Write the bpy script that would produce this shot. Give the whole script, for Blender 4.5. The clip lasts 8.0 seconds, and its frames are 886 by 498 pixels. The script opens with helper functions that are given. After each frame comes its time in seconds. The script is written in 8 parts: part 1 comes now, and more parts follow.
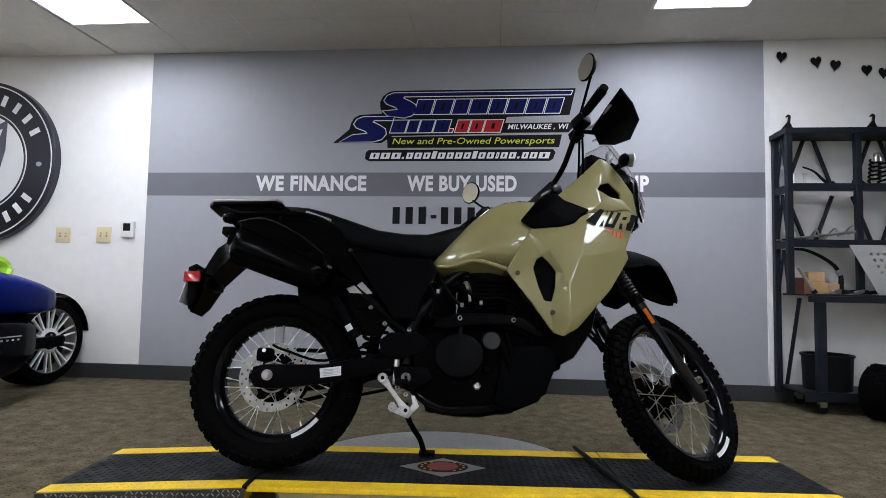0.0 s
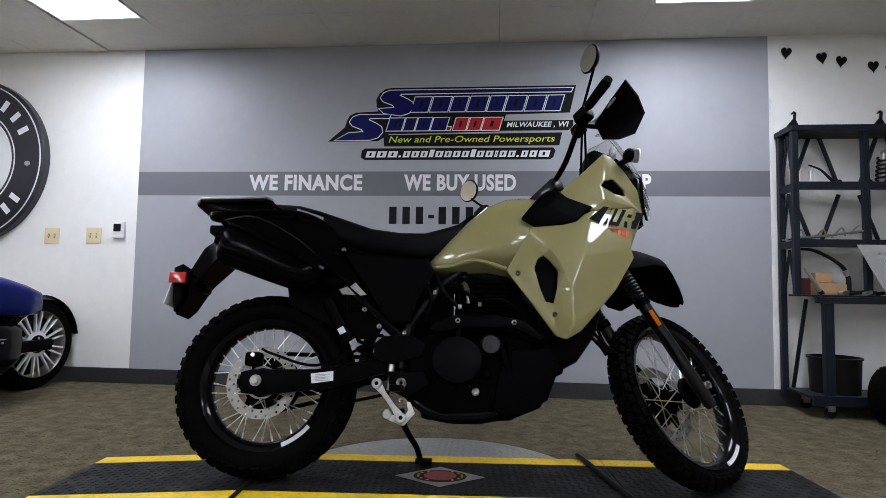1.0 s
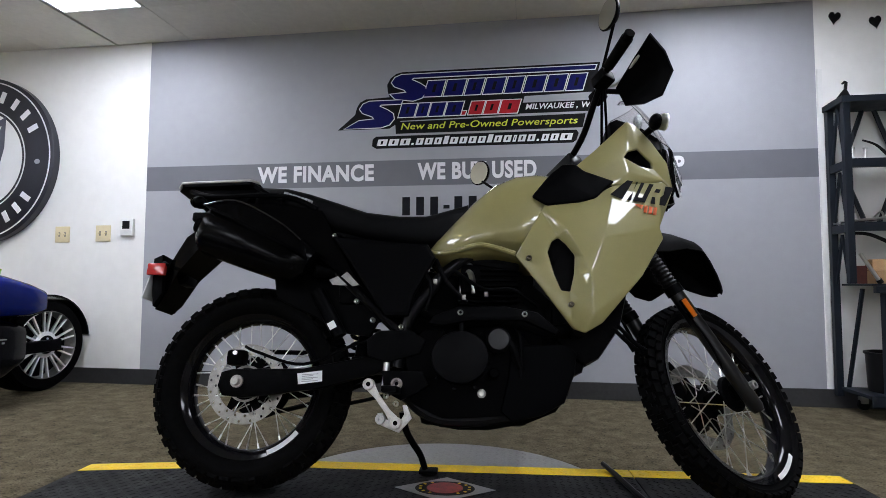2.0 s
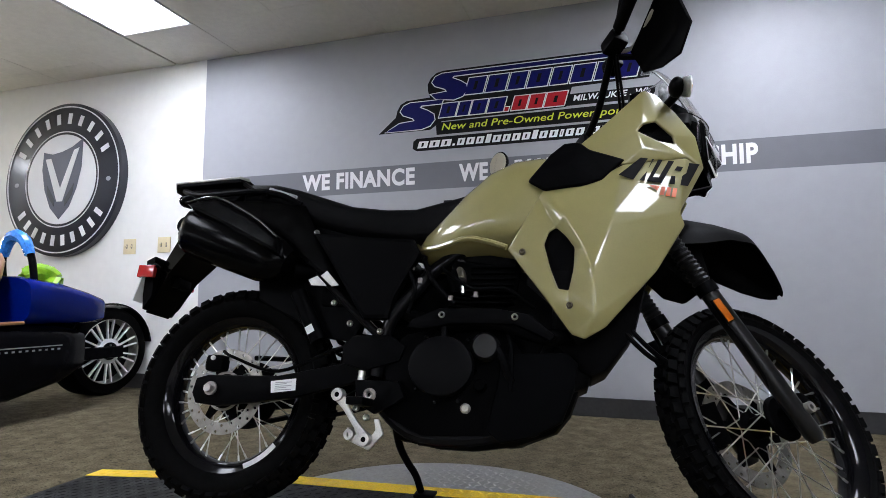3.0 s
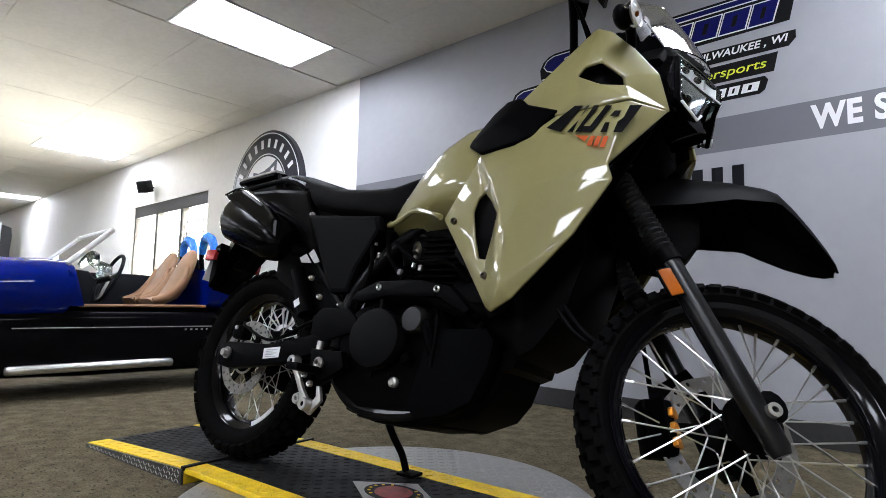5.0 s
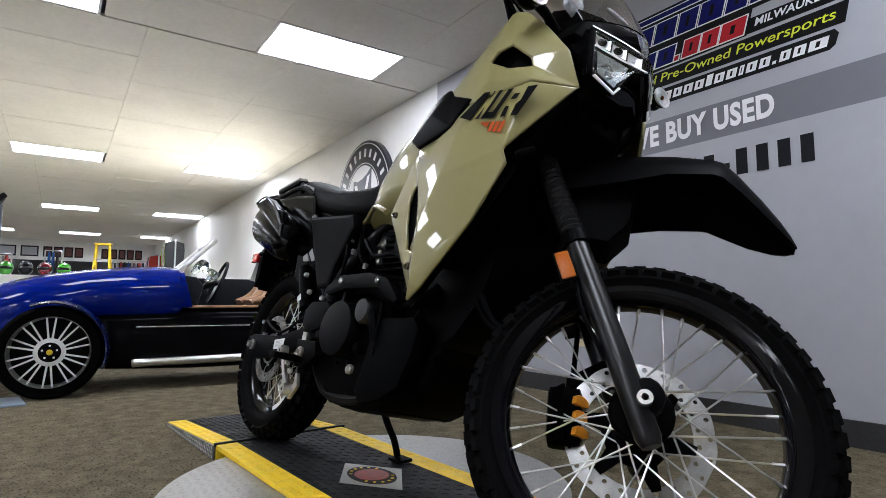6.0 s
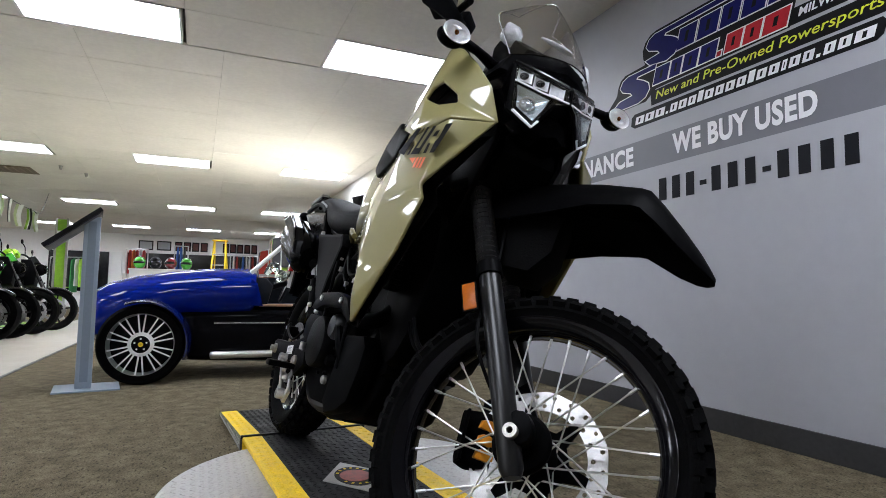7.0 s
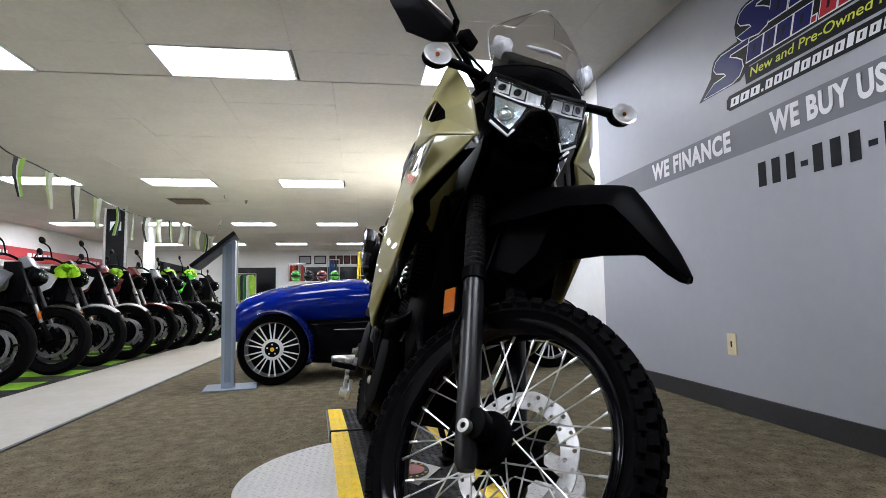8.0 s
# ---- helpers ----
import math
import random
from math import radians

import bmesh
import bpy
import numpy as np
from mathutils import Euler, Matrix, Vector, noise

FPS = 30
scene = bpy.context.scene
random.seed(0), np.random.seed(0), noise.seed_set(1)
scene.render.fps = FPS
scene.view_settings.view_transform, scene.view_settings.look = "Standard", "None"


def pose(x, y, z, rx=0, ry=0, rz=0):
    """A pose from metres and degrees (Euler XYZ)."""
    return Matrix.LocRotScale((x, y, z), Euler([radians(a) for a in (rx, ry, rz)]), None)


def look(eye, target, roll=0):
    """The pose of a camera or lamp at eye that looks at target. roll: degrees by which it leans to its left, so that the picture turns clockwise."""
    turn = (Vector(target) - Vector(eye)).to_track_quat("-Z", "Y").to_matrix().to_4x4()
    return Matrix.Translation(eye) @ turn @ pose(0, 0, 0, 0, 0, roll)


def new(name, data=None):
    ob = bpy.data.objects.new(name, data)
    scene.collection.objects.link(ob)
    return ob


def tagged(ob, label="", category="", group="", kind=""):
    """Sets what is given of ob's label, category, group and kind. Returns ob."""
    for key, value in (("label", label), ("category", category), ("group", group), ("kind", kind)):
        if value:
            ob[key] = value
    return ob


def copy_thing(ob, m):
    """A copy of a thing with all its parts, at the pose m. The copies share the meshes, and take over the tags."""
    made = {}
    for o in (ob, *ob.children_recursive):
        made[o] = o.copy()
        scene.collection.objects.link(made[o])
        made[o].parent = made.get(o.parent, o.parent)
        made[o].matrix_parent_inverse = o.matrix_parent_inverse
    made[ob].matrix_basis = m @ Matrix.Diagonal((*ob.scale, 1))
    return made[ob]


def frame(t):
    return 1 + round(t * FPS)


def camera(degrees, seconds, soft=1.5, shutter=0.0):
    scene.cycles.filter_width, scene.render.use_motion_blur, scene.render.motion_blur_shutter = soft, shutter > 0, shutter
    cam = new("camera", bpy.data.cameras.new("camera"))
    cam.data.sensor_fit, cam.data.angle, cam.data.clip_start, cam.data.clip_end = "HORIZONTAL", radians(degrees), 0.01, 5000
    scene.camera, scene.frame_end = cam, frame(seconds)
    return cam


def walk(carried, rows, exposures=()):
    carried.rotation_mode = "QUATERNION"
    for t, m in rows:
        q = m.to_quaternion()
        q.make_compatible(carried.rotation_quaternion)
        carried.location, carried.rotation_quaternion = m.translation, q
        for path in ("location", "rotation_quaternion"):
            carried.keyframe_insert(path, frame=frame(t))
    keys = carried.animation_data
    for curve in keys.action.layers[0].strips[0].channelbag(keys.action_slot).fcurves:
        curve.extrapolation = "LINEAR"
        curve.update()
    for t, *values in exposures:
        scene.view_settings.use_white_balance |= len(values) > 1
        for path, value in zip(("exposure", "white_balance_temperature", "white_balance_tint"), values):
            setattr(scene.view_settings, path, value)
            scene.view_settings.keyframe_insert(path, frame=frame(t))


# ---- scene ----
# ---------------------------------------------------------------- camera
cam = camera(76.0, 8.0, soft=0.8)
PATH = [
    (0, (1.403, -3.963, 0.737), (1.212, -1.975, 0.858), 1.05),
    (0.5, (1.413, -3.934, 0.733), (1.207, -1.949, 0.859), 1.18),
    (1, (1.400, -3.872, 0.733), (1.214, -1.885, 0.861), 0.97),
    (1.5, (1.407, -3.777, 0.713), (1.212, -1.789, 0.826), 0.73),
    (3, (1.732, -3.363, 0.657), (1.123, -1.466, 0.832), 0.10),
    (3.5, (1.866, -3.301, 0.613), (1.169, -1.435, 0.792), -0.01),
    (4, (2.073, -3.191, 0.600), (1.151, -1.426, 0.784), 0.00),
    (4.5, (2.228, -3.104, 0.598), (1.102, -1.462, 0.793), 0.67),
    (5.8, (2.665, -2.646, 0.540), (1.066, -1.458, 0.723), 0.58),
    (6, (2.743, -2.594, 0.558), (1.091, -1.481, 0.744), 0.16),
    (6.5, (2.894, -2.430, 0.603), (1.148, -1.468, 0.774), 1.18),
    (7, (3.010, -2.293, 0.638), (1.178, -1.506, 0.790), 0.87),
    (7.5, (3.093, -2.160, 0.636), (1.185, -1.579, 0.781), -0.08),
    (8, (3.190, -1.979, 0.641), (1.219, -1.686, 0.806), -1.02),
]
walk(cam, [(t, look(eye, target, roll)) for t, eye, target, roll in PATH], exposures=[(0.0, -0.27), (1.5, -0.25), (3.0, -0.02), (4.5, 0.02), (6.5, 0.0), (8.0, 0.03)])

# ---------------------------------------------------------------- daylight and lamps
LAMP = 23.5          # strength of a fluorescent diffuser
world = bpy.data.worlds.new("sky")
scene.world = world
world.use_nodes = True
wn = world.node_tree.nodes
sky = wn.new("ShaderNodeTexSky")
sky.sky_type = "NISHITA"
sky.sun_disc = False
sky.sun_elevation = radians(35)
sky.sun_rotation = radians(200)
world.node_tree.links.new(sky.outputs["Color"], wn["Background"].inputs["Color"])
wn["Background"].inputs["Strength"].default_value = 0.12
sun = new("sun", bpy.data.lights.new("sun", "SUN"))
sun.data.energy = 2.5
sun.data.angle = radians(0.5)
sun.data.color = (1.0, 0.95, 0.88)
sun.matrix_world = look((30, 3, 22), (0, 0, 0))
day = new("window_daylight", bpy.data.lights.new("window_daylight", "AREA"))
day.data.shape = "RECTANGLE"
day.data.size, day.data.size_y = 2.05, 0.90
day.data.energy = 42
day.data.color = (1.0, 0.98, 0.94)
day.matrix_world = look((-4.86, 0.10, 1.28), (-4.60, -0.90, 1.90))
# ---------------------------------------------------------------- materials
def mat(name, color, rough=0.5, metal=0.0, spread=0.0, scale=8.0, bump=0.0, bscale=60.0, coat=0.0, rough_var=0.0,
        spec=0.5, second=None, mix=0.0):
    """A principled material with two-scale colour and roughness variation and fine relief, in object metres."""
    m = bpy.data.materials.new(name)
    m.use_nodes = True
    nt = m.node_tree
    nodes, link = nt.nodes, nt.links.new
    b = nodes["Principled BSDF"]
    b.inputs["Roughness"].default_value = rough
    b.inputs["Metallic"].default_value = metal
    b.inputs["Specular IOR Level"].default_value = spec
    b.inputs["Coat Weight"].default_value = coat
    b.inputs["Coat Roughness"].default_value = 0.04
    b.inputs["Base Color"].default_value = (*color, 1)
    co = nodes.new("ShaderNodeTexCoord")
    if spread or second:
        big = nodes.new("ShaderNodeTexNoise")
        big.inputs["Scale"].default_value = scale
        big.inputs["Detail"].default_value = 5
        link(co.outputs["Object"], big.inputs["Vector"])
        fine = nodes.new("ShaderNodeTexNoise")
        fine.inputs["Scale"].default_value = scale * 9
        fine.inputs["Detail"].default_value = 3
        link(co.outputs["Object"], fine.inputs["Vector"])
        both = nodes.new("ShaderNodeMath")
        both.operation = "MULTIPLY_ADD"
        link(fine.outputs["Fac"], both.inputs[0])
        both.inputs[1].default_value = 0.5
        half = nodes.new("ShaderNodeMath")
        half.operation = "MULTIPLY"
        half.inputs[1].default_value = 0.5
        link(big.outputs["Fac"], half.inputs[0])
        link(half.outputs[0], both.inputs[2])
        ramp = nodes.new("ShaderNodeValToRGB")
        lo = [max(0, c * (1 - spread)) for c in color]
        hi = [min(1, c * (1 + spread)) for c in (second or color)]
        ramp.color_ramp.elements[0].position, ramp.color_ramp.elements[0].color = 0.36, (*lo, 1)
        ramp.color_ramp.elements[1].position, ramp.color_ramp.elements[1].color = 0.64, (*hi, 1)
        link(both.outputs[0], ramp.inputs["Fac"])
        link(ramp.outputs["Color"], b.inputs["Base Color"])
        if rough_var:
            mr = nodes.new("ShaderNodeMapRange")
            mr.inputs["From Min"].default_value, mr.inputs["From Max"].default_value = 0.3, 0.7
            mr.inputs["To Min"].default_value, mr.inputs["To Max"].default_value = max(0.02, rough - rough_var), min(1, rough + rough_var)
            link(big.outputs["Fac"], mr.inputs["Value"])
            link(mr.outputs[0], b.inputs["Roughness"])
    if bump:
        bn = nodes.new("ShaderNodeTexNoise")
        bn.inputs["Scale"].default_value = bscale
        bn.inputs["Detail"].default_value = 4
        link(co.outputs["Object"], bn.inputs["Vector"])
        bp = nodes.new("ShaderNodeBump")
        bp.inputs["Strength"].default_value = bump
        bp.inputs["Distance"].default_value = 0.004
        link(bn.outputs["Fac"], bp.inputs["Height"])
        link(bp.outputs["Normal"], b.inputs["Normal"])
    return m


def glow(name, color, strength):
    m = bpy.data.materials.new(name)
    m.use_nodes = True
    nt = m.node_tree
    b = nt.nodes["Principled BSDF"]
    b.inputs["Base Color"].default_value = (*color, 1)
    b.inputs["Emission Color"].default_value = (*color, 1)
    b.inputs["Emission Strength"].default_value = strength
    b.inputs["Roughness"].default_value = 0.5
    return m


def clear(name, color=(1, 1, 1), rough=0.0, ior=1.45):
    m = bpy.data.materials.new(name)
    m.use_nodes = True
    b = m.node_tree.nodes["Principled BSDF"]
    b.inputs["Base Color"].default_value = (*color, 1)
    b.inputs["Transmission Weight"].default_value = 1.0
    b.inputs["Roughness"].default_value = rough
    b.inputs["IOR"].default_value = ior
    return m


WHITE_WALL = mat("white wall paint", (0.84, 0.83, 0.81), 0.6, spread=0.03, scale=1.5, bump=0.12, bscale=180)
GREY_WALL = mat("grey wall paint", (0.35, 0.355, 0.385), 0.5, spread=0.03, scale=1.5, bump=0.12, bscale=180)
STRIPE = mat("dark grey wall paint", (0.145, 0.148, 0.168), 0.5, spread=0.04, scale=1.5, bump=0.12, bscale=180)
CARPET = mat("speckled carpet", (0.082, 0.067, 0.040), 0.95, spread=0.22, scale=14, bump=1.0, bscale=260, second=(0.146, 0.122, 0.078), spec=0.1)


def flecks(m, dark, scale, edge):
    """Short dark flecks of yarn laid over a material's colour."""
    nt = m.node_tree
    b = nt.nodes["Principled BSDF"]
    src = b.inputs["Base Color"].links[0].from_socket
    co = nt.nodes.new("ShaderNodeTexCoord")
    mp = nt.nodes.new("ShaderNodeMapping")
    mp.inputs["Scale"].default_value = (1.0, 1.9, 1.0)
    mp.inputs["Rotation"].default_value = (0, 0, 0.5)
    nt.links.new(co.outputs["Object"], mp.inputs["Vector"])
    tex = nt.nodes.new("ShaderNodeTexNoise")
    tex.inputs["Scale"].default_value = scale
    tex.inputs["Detail"].default_value = 2.5
    nt.links.new(mp.outputs["Vector"], tex.inputs["Vector"])
    step = nt.nodes.new("ShaderNodeMapRange")
    step.inputs["From Min"].default_value, step.inputs["From Max"].default_value = edge, edge + 0.06
    step.inputs["To Min"].default_value, step.inputs["To Max"].default_value = 0.0, 0.75
    nt.links.new(tex.outputs["Fac"], step.inputs["Value"])
    mix = nt.nodes.new("ShaderNodeMix")
    mix.data_type = "RGBA"
    nt.links.new(step.outputs[0], mix.inputs["Factor"])
    nt.links.new(src, mix.inputs["A"])
    mix.inputs["B"].default_value = (*dark, 1)
    nt.links.new(mix.outputs["Result"], b.inputs["Base Color"])


flecks(CARPET, (0.030, 0.024, 0.017), 46, 0.585)
AISLE = mat("pale vinyl aisle", (0.37, 0.345, 0.30), 0.42, spread=0.08, scale=2, bump=0.05, rough_var=0.1)
CEIL = mat("ceiling tile", (0.74, 0.72, 0.66), 0.9, spread=0.05, scale=3, bump=0.5, bscale=130, spec=0.2)
GAP = mat("shadow gap", (0.22, 0.21, 0.20), 0.9, spread=0.2)
BASEB = mat("black vinyl baseboard", (0.03, 0.03, 0.032), 0.45, spread=0.2, scale=6, rough_var=0.1)
DIFFUSER = glow("lit diffuser", (0.90, 0.95, 1.075), LAMP)
TROFFER = mat("white lamp frame", (0.8, 0.8, 0.78), 0.4, spread=0.03)
RUBBER_MAT = mat("black rubber mat", (0.012, 0.012, 0.0125), 0.6, spec=0.15, spread=0.3, scale=12, bump=0.2, bscale=300, rough_var=0.12)
YELLOW = mat("yellow safety paint", (0.88, 0.57, 0.015), 0.55, spread=0.18, scale=20, bump=0.25, bscale=200, rough_var=0.12)
PLATE = mat("aluminium tread plate", (0.39, 0.382, 0.37), 0.42, metal=0.85, spread=0.12, scale=14, bump=0.15, bscale=200, rough_var=0.1)
SKIRT = mat("dark worn tread plate", (0.085, 0.085, 0.085), 0.45, metal=0.6, spread=0.25, scale=14, bump=0.2, bscale=200, rough_var=0.12)
LETTER_W = mat("white vinyl lettering", (0.80, 0.80, 0.82), 0.4, spread=0.02)
LETTER_K = mat("charcoal vinyl lettering", (0.010, 0.011, 0.014), 0.5, spec=0.08, spread=0.1)
INK = mat("black vinyl", (0.006, 0.006, 0.007), 0.5, spec=0.12, spread=0.1)
BLUE_VINYL = mat("royal blue vinyl", (0.006, 0.007, 0.095), 0.4, spec=0.12, spread=0.1)
RED_VINYL = mat("red vinyl", (0.42, 0.014, 0.024), 0.4, spec=0.2, spread=0.1)
LIME_VINYL = mat("yellow green vinyl", (0.62, 0.66, 0.04), 0.4, spread=0.05)
IVORY = mat("ivory plastic", (0.70, 0.60, 0.38), 0.35, spread=0.04)
WHITE_PL = mat("white plastic", (0.8, 0.8, 0.78), 0.35, spread=0.03)
BLACK_PL = mat("black plastic", (0.008, 0.008, 0.0085), 0.42, spec=0.1, spread=0.2, scale=25, bump=0.08, bscale=500)
SLATE = mat("slate blue steel", (0.009, 0.0125, 0.019), 0.45, spec=0.22, spread=0.15, scale=10, rough_var=0.08)


# ---------------------------------------------------------------- mesh helpers
def mesh_of(name, bm, material, smooth=False, angle=0.7):
    bmesh.ops.recalc_face_normals(bm, faces=bm.faces)
    me = bpy.data.meshes.new(name)
    bm.to_mesh(me)
    bm.free()
    for one in (material if isinstance(material, (list, tuple)) else [material]):
        me.materials.append(one)
    if smooth:
        me.polygons.foreach_set("use_smooth", [True] * len(me.polygons))
        me.set_sharp_from_angle(angle=angle)
    return me


def part(name, bm, material, parent=None, label="", smooth=False, at=None, angle=0.7):
    ob = new(name, mesh_of(name, bm, material, smooth, angle))
    if parent is not None:
        ob.parent = parent
    if at is not None:
        ob.matrix_basis = at
    if label:
        tagged(ob, label)
    return ob


def thing(name, label, category, at=None, group="", kind=""):
    ob = new(name)
    ob.empty_display_size = 0.1
    if at is not None:
        ob.matrix_basis = at
    return tagged(ob, label, category, group, kind)


def box(x0, x1, y0, y1, z0, z1, bevel=0.0, bm=None, seg=2):
    out = bm or bmesh.new()
    vs = bmesh.ops.create_cube(out, size=1.0)["verts"]
    for v in vs:
        v.co = Vector(((x0 + x1) / 2 + v.co.x * (x1 - x0), (y0 + y1) / 2 + v.co.y * (y1 - y0), (z0 + z1) / 2 + v.co.z * (z1 - z0)))
    if bevel:
        es = list({e for v in vs for e in v.link_edges})
        bmesh.ops.bevel(out, geom=es, offset=bevel, segments=seg, affect="EDGES", profile=0.6)
    return out


def move(bm, m, verts=None):
    bmesh.ops.transform(bm, matrix=m, verts=verts if verts is not None else bm.verts)
    return bm


def cyl(a, b, r0, r1=None, n=16, bm=None, caps=True):
    """A rod from point a to point b."""
    out = bm or bmesh.new()
    a, b = Vector(a), Vector(b)
    d = b - a
    m = Matrix.Translation((a + b) / 2) @ d.to_track_quat("Z", "Y").to_matrix().to_4x4()
    bmesh.ops.create_cone(out, cap_ends=caps, cap_tris=False, segments=n, radius1=r0, radius2=r0 if r1 is None else r1, depth=d.length, matrix=m)
    return out


def ball(c, rx, ry=None, rz=None, n=16, bm=None):
    out = bm or bmesh.new()
    ry, rz = ry or rx, rz or rx
    bmesh.ops.create_uvsphere(out, u_segments=n, v_segments=max(6, n // 2), radius=1.0,
                              matrix=Matrix.Translation(c) @ Matrix.Diagonal((rx, ry, rz, 1)))
    return out


def smooth_path(points, steps=6, closed=False):
    """Catmull-Rom through the points."""
    P = [Vector(p) for p in points]
    n = len(P)
    out = []
    for i in range(n if closed else n - 1):
        if closed:
            p0, p1, p2, p3 = P[i - 1], P[i], P[(i + 1) % n], P[(i + 2) % n]
        else:
            p0, p1, p2, p3 = P[max(i - 1, 0)], P[i], P[i + 1], P[min(i + 2, n - 1)]
        for k in range(steps):
            t = k / steps
            out.append(0.5 * ((2 * p1) + (p2 - p0) * t + (2 * p0 - 5 * p1 + 4 * p2 - p3) * t * t + (3 * p1 - p0 - 3 * p2 + p3) * t ** 3))
    if not closed:
        out.append(P[-1])
    return out


def tube(points, r, n=10, steps=6, closed=False, bm=None, raw=False):
    """A round tube along a smooth line; r may be a list, one radius for each given point."""
    out = bm or bmesh.new()
    pts = [Vector(p) for p in points] if raw else smooth_path(points, steps, closed)
    m = len(pts)
    if isinstance(r, (list, tuple)):
        s = np.linspace(0, len(r) - 1, m)
        rad = np.interp(s, range(len(r)), r)
    else:
        rad = [r] * m
    rings, up = [], None
    for i, p in enumerate(pts):
        a, b = pts[i - 1] if (i or closed) else p, pts[(i + 1) % m] if (i < m - 1 or closed) else p
        t = (b - a).normalized() if (b - a).length > 1e-9 else Vector((0, 0, 1))
        if up is None:
            up = t.orthogonal().normalized()
        up = (up - t * up.dot(t)).normalized()
        side = t.cross(up)
        rings.append([out.verts.new(p + (up * math.cos(2 * math.pi * k / n) + side * math.sin(2 * math.pi * k / n)) * float(rad[i])) for k in range(n)])
    for i in range(m if closed else m - 1):
        A, B = rings[i], rings[(i + 1) % m]
        for k in range(n):
            out.faces.new((A[k], A[(k + 1) % n], B[(k + 1) % n], B[k]))
    if not closed:
        out.faces.new(rings[0][::-1])
        out.faces.new(rings[-1])
    return out


def prism(outline, d0, d1, plane="xz", bevel=0.0, bm=None, seg=2, hole=None):
    """A flat outline given thickness. plane xz: outline in x and z, thickness along y from d0 to d1."""
    out = bm or bmesh.new()
    if plane == "xz":
        at = lambda p, d: (p[0], d, p[1])
    elif plane == "xy":
        at = lambda p, d: (p[0], p[1], d)
    else:
        at = lambda p, d: (d, p[0], p[1])
    n = len(outline)
    A = [out.verts.new(at(p, d0)) for p in outline]
    B = [out.verts.new(at(p, d1)) for p in outline]
    faces = [out.faces.new(A), out.faces.new(B[::-1])]
    for i in range(n):
        faces.append(out.faces.new((A[i], B[i], B[(i + 1) % n], A[(i + 1) % n])))
    if bevel:
        bmesh.ops.recalc_face_normals(out, faces=faces)
        es = [e for f in faces[:2] for e in f.edges]
        bmesh.ops.bevel(out, geom=es, offset=bevel, segments=seg, affect="EDGES", profile=0.6)
    return out


def spin(profile, n=32, axis="y", bm=None, closed=True, start=0.0, sweep=2 * math.pi):
    """A turned body: profile points are (radius, along the axis)."""
    out = bm or bmesh.new()
    full = abs(sweep - 2 * math.pi) < 1e-6
    rings = []
    for i in range(n if full else n + 1):
        a = start + sweep * i / n
        c, s = math.cos(a), math.sin(a)
        if axis == "y":
            rings.append([out.verts.new((r * c, h, r * s)) for r, h in profile])
        elif axis == "x":
            rings.append([out.verts.new((h, r * c, r * s)) for r, h in profile])
        else:
            rings.append([out.verts.new((r * c, r * s, h)) for r, h in profile])
    k = len(profile)
    for i in range(n):
        A, B = rings[i], rings[(i + 1) % len(rings)]
        for j in range(k if closed else k - 1):
            q = (A[j], A[(j + 1) % k], B[(j + 1) % k], B[j])
            try:
                out.faces.new(q)
            except ValueError:
                pass
    bmesh.ops.remove_doubles(out, verts=out.verts, dist=1e-6)
    return out


def loft(rings, bm=None, caps=True, closed=True):
    """A skin over rings of equal counts of points."""
    out = bm or bmesh.new()
    R = [[out.verts.new(p) for p in ring] for ring in rings]
    k = len(R[0])
    for A, B in zip(R, R[1:]):
        for j in range(k if closed else k - 1):
            out.faces.new((A[j], A[(j + 1) % k], B[(j + 1) % k], B[j]))
    if caps and closed:
        out.faces.new(R[0][::-1])
        out.faces.new(R[-1])
    return out


def text_mesh(name, words, width, height, depth, material, bold=0.0, shear=0.0):
    """Lettering in the built-in font, fitted into width by height, standing in x and z and facing -y, from its lower left corner."""
    cu = bpy.data.curves.new(name, "FONT")
    cu.body = words
    cu.offset = bold
    cu.space_character = 1.0 + 2.2 * bold
    cu.shear = shear
    cu.resolution_u = 4
    ob = bpy.data.objects.new(name, cu)
    scene.collection.objects.link(ob)
    bpy.context.view_layer.update()
    me = bpy.data.meshes.new_from_object(ob.evaluated_get(bpy.context.evaluated_depsgraph_get()))
    bpy.data.objects.remove(ob)
    bm = bmesh.new()
    bm.from_mesh(me)
    bpy.data.meshes.remove(me)
    xs, ys = [v.co.x for v in bm.verts], [v.co.y for v in bm.verts]
    x0, y0 = min(xs), min(ys)
    sx, sy = width / (max(xs) - x0), height / (max(ys) - y0)
    for v in bm.verts:
        v.co = Vector(((v.co.x - x0) * sx, 0, (v.co.y - y0) * sy))
    for f in bm.faces:
        f.smooth = False
    out = bmesh.ops.extrude_face_region(bm, geom=bm.faces[:])
    bmesh.ops.translate(bm, vec=(0, -depth, 0), verts=[e for e in out["geom"] if isinstance(e, bmesh.types.BMVert)])
    return bm
# ---------------------------------------------------------------- the room
X0, X1, Y0, H = -18.5, 6.2, -9.6, 2.43
WT = H + 0.16              # the walls run up past the ceiling tiles
GX0, GX1 = -1.20, 3.19     # the grey painted stretch of the long wall
WX0, WX1, WZ0, WZ1 = -5.95, -3.78, 0.80, 1.80   # the shop window

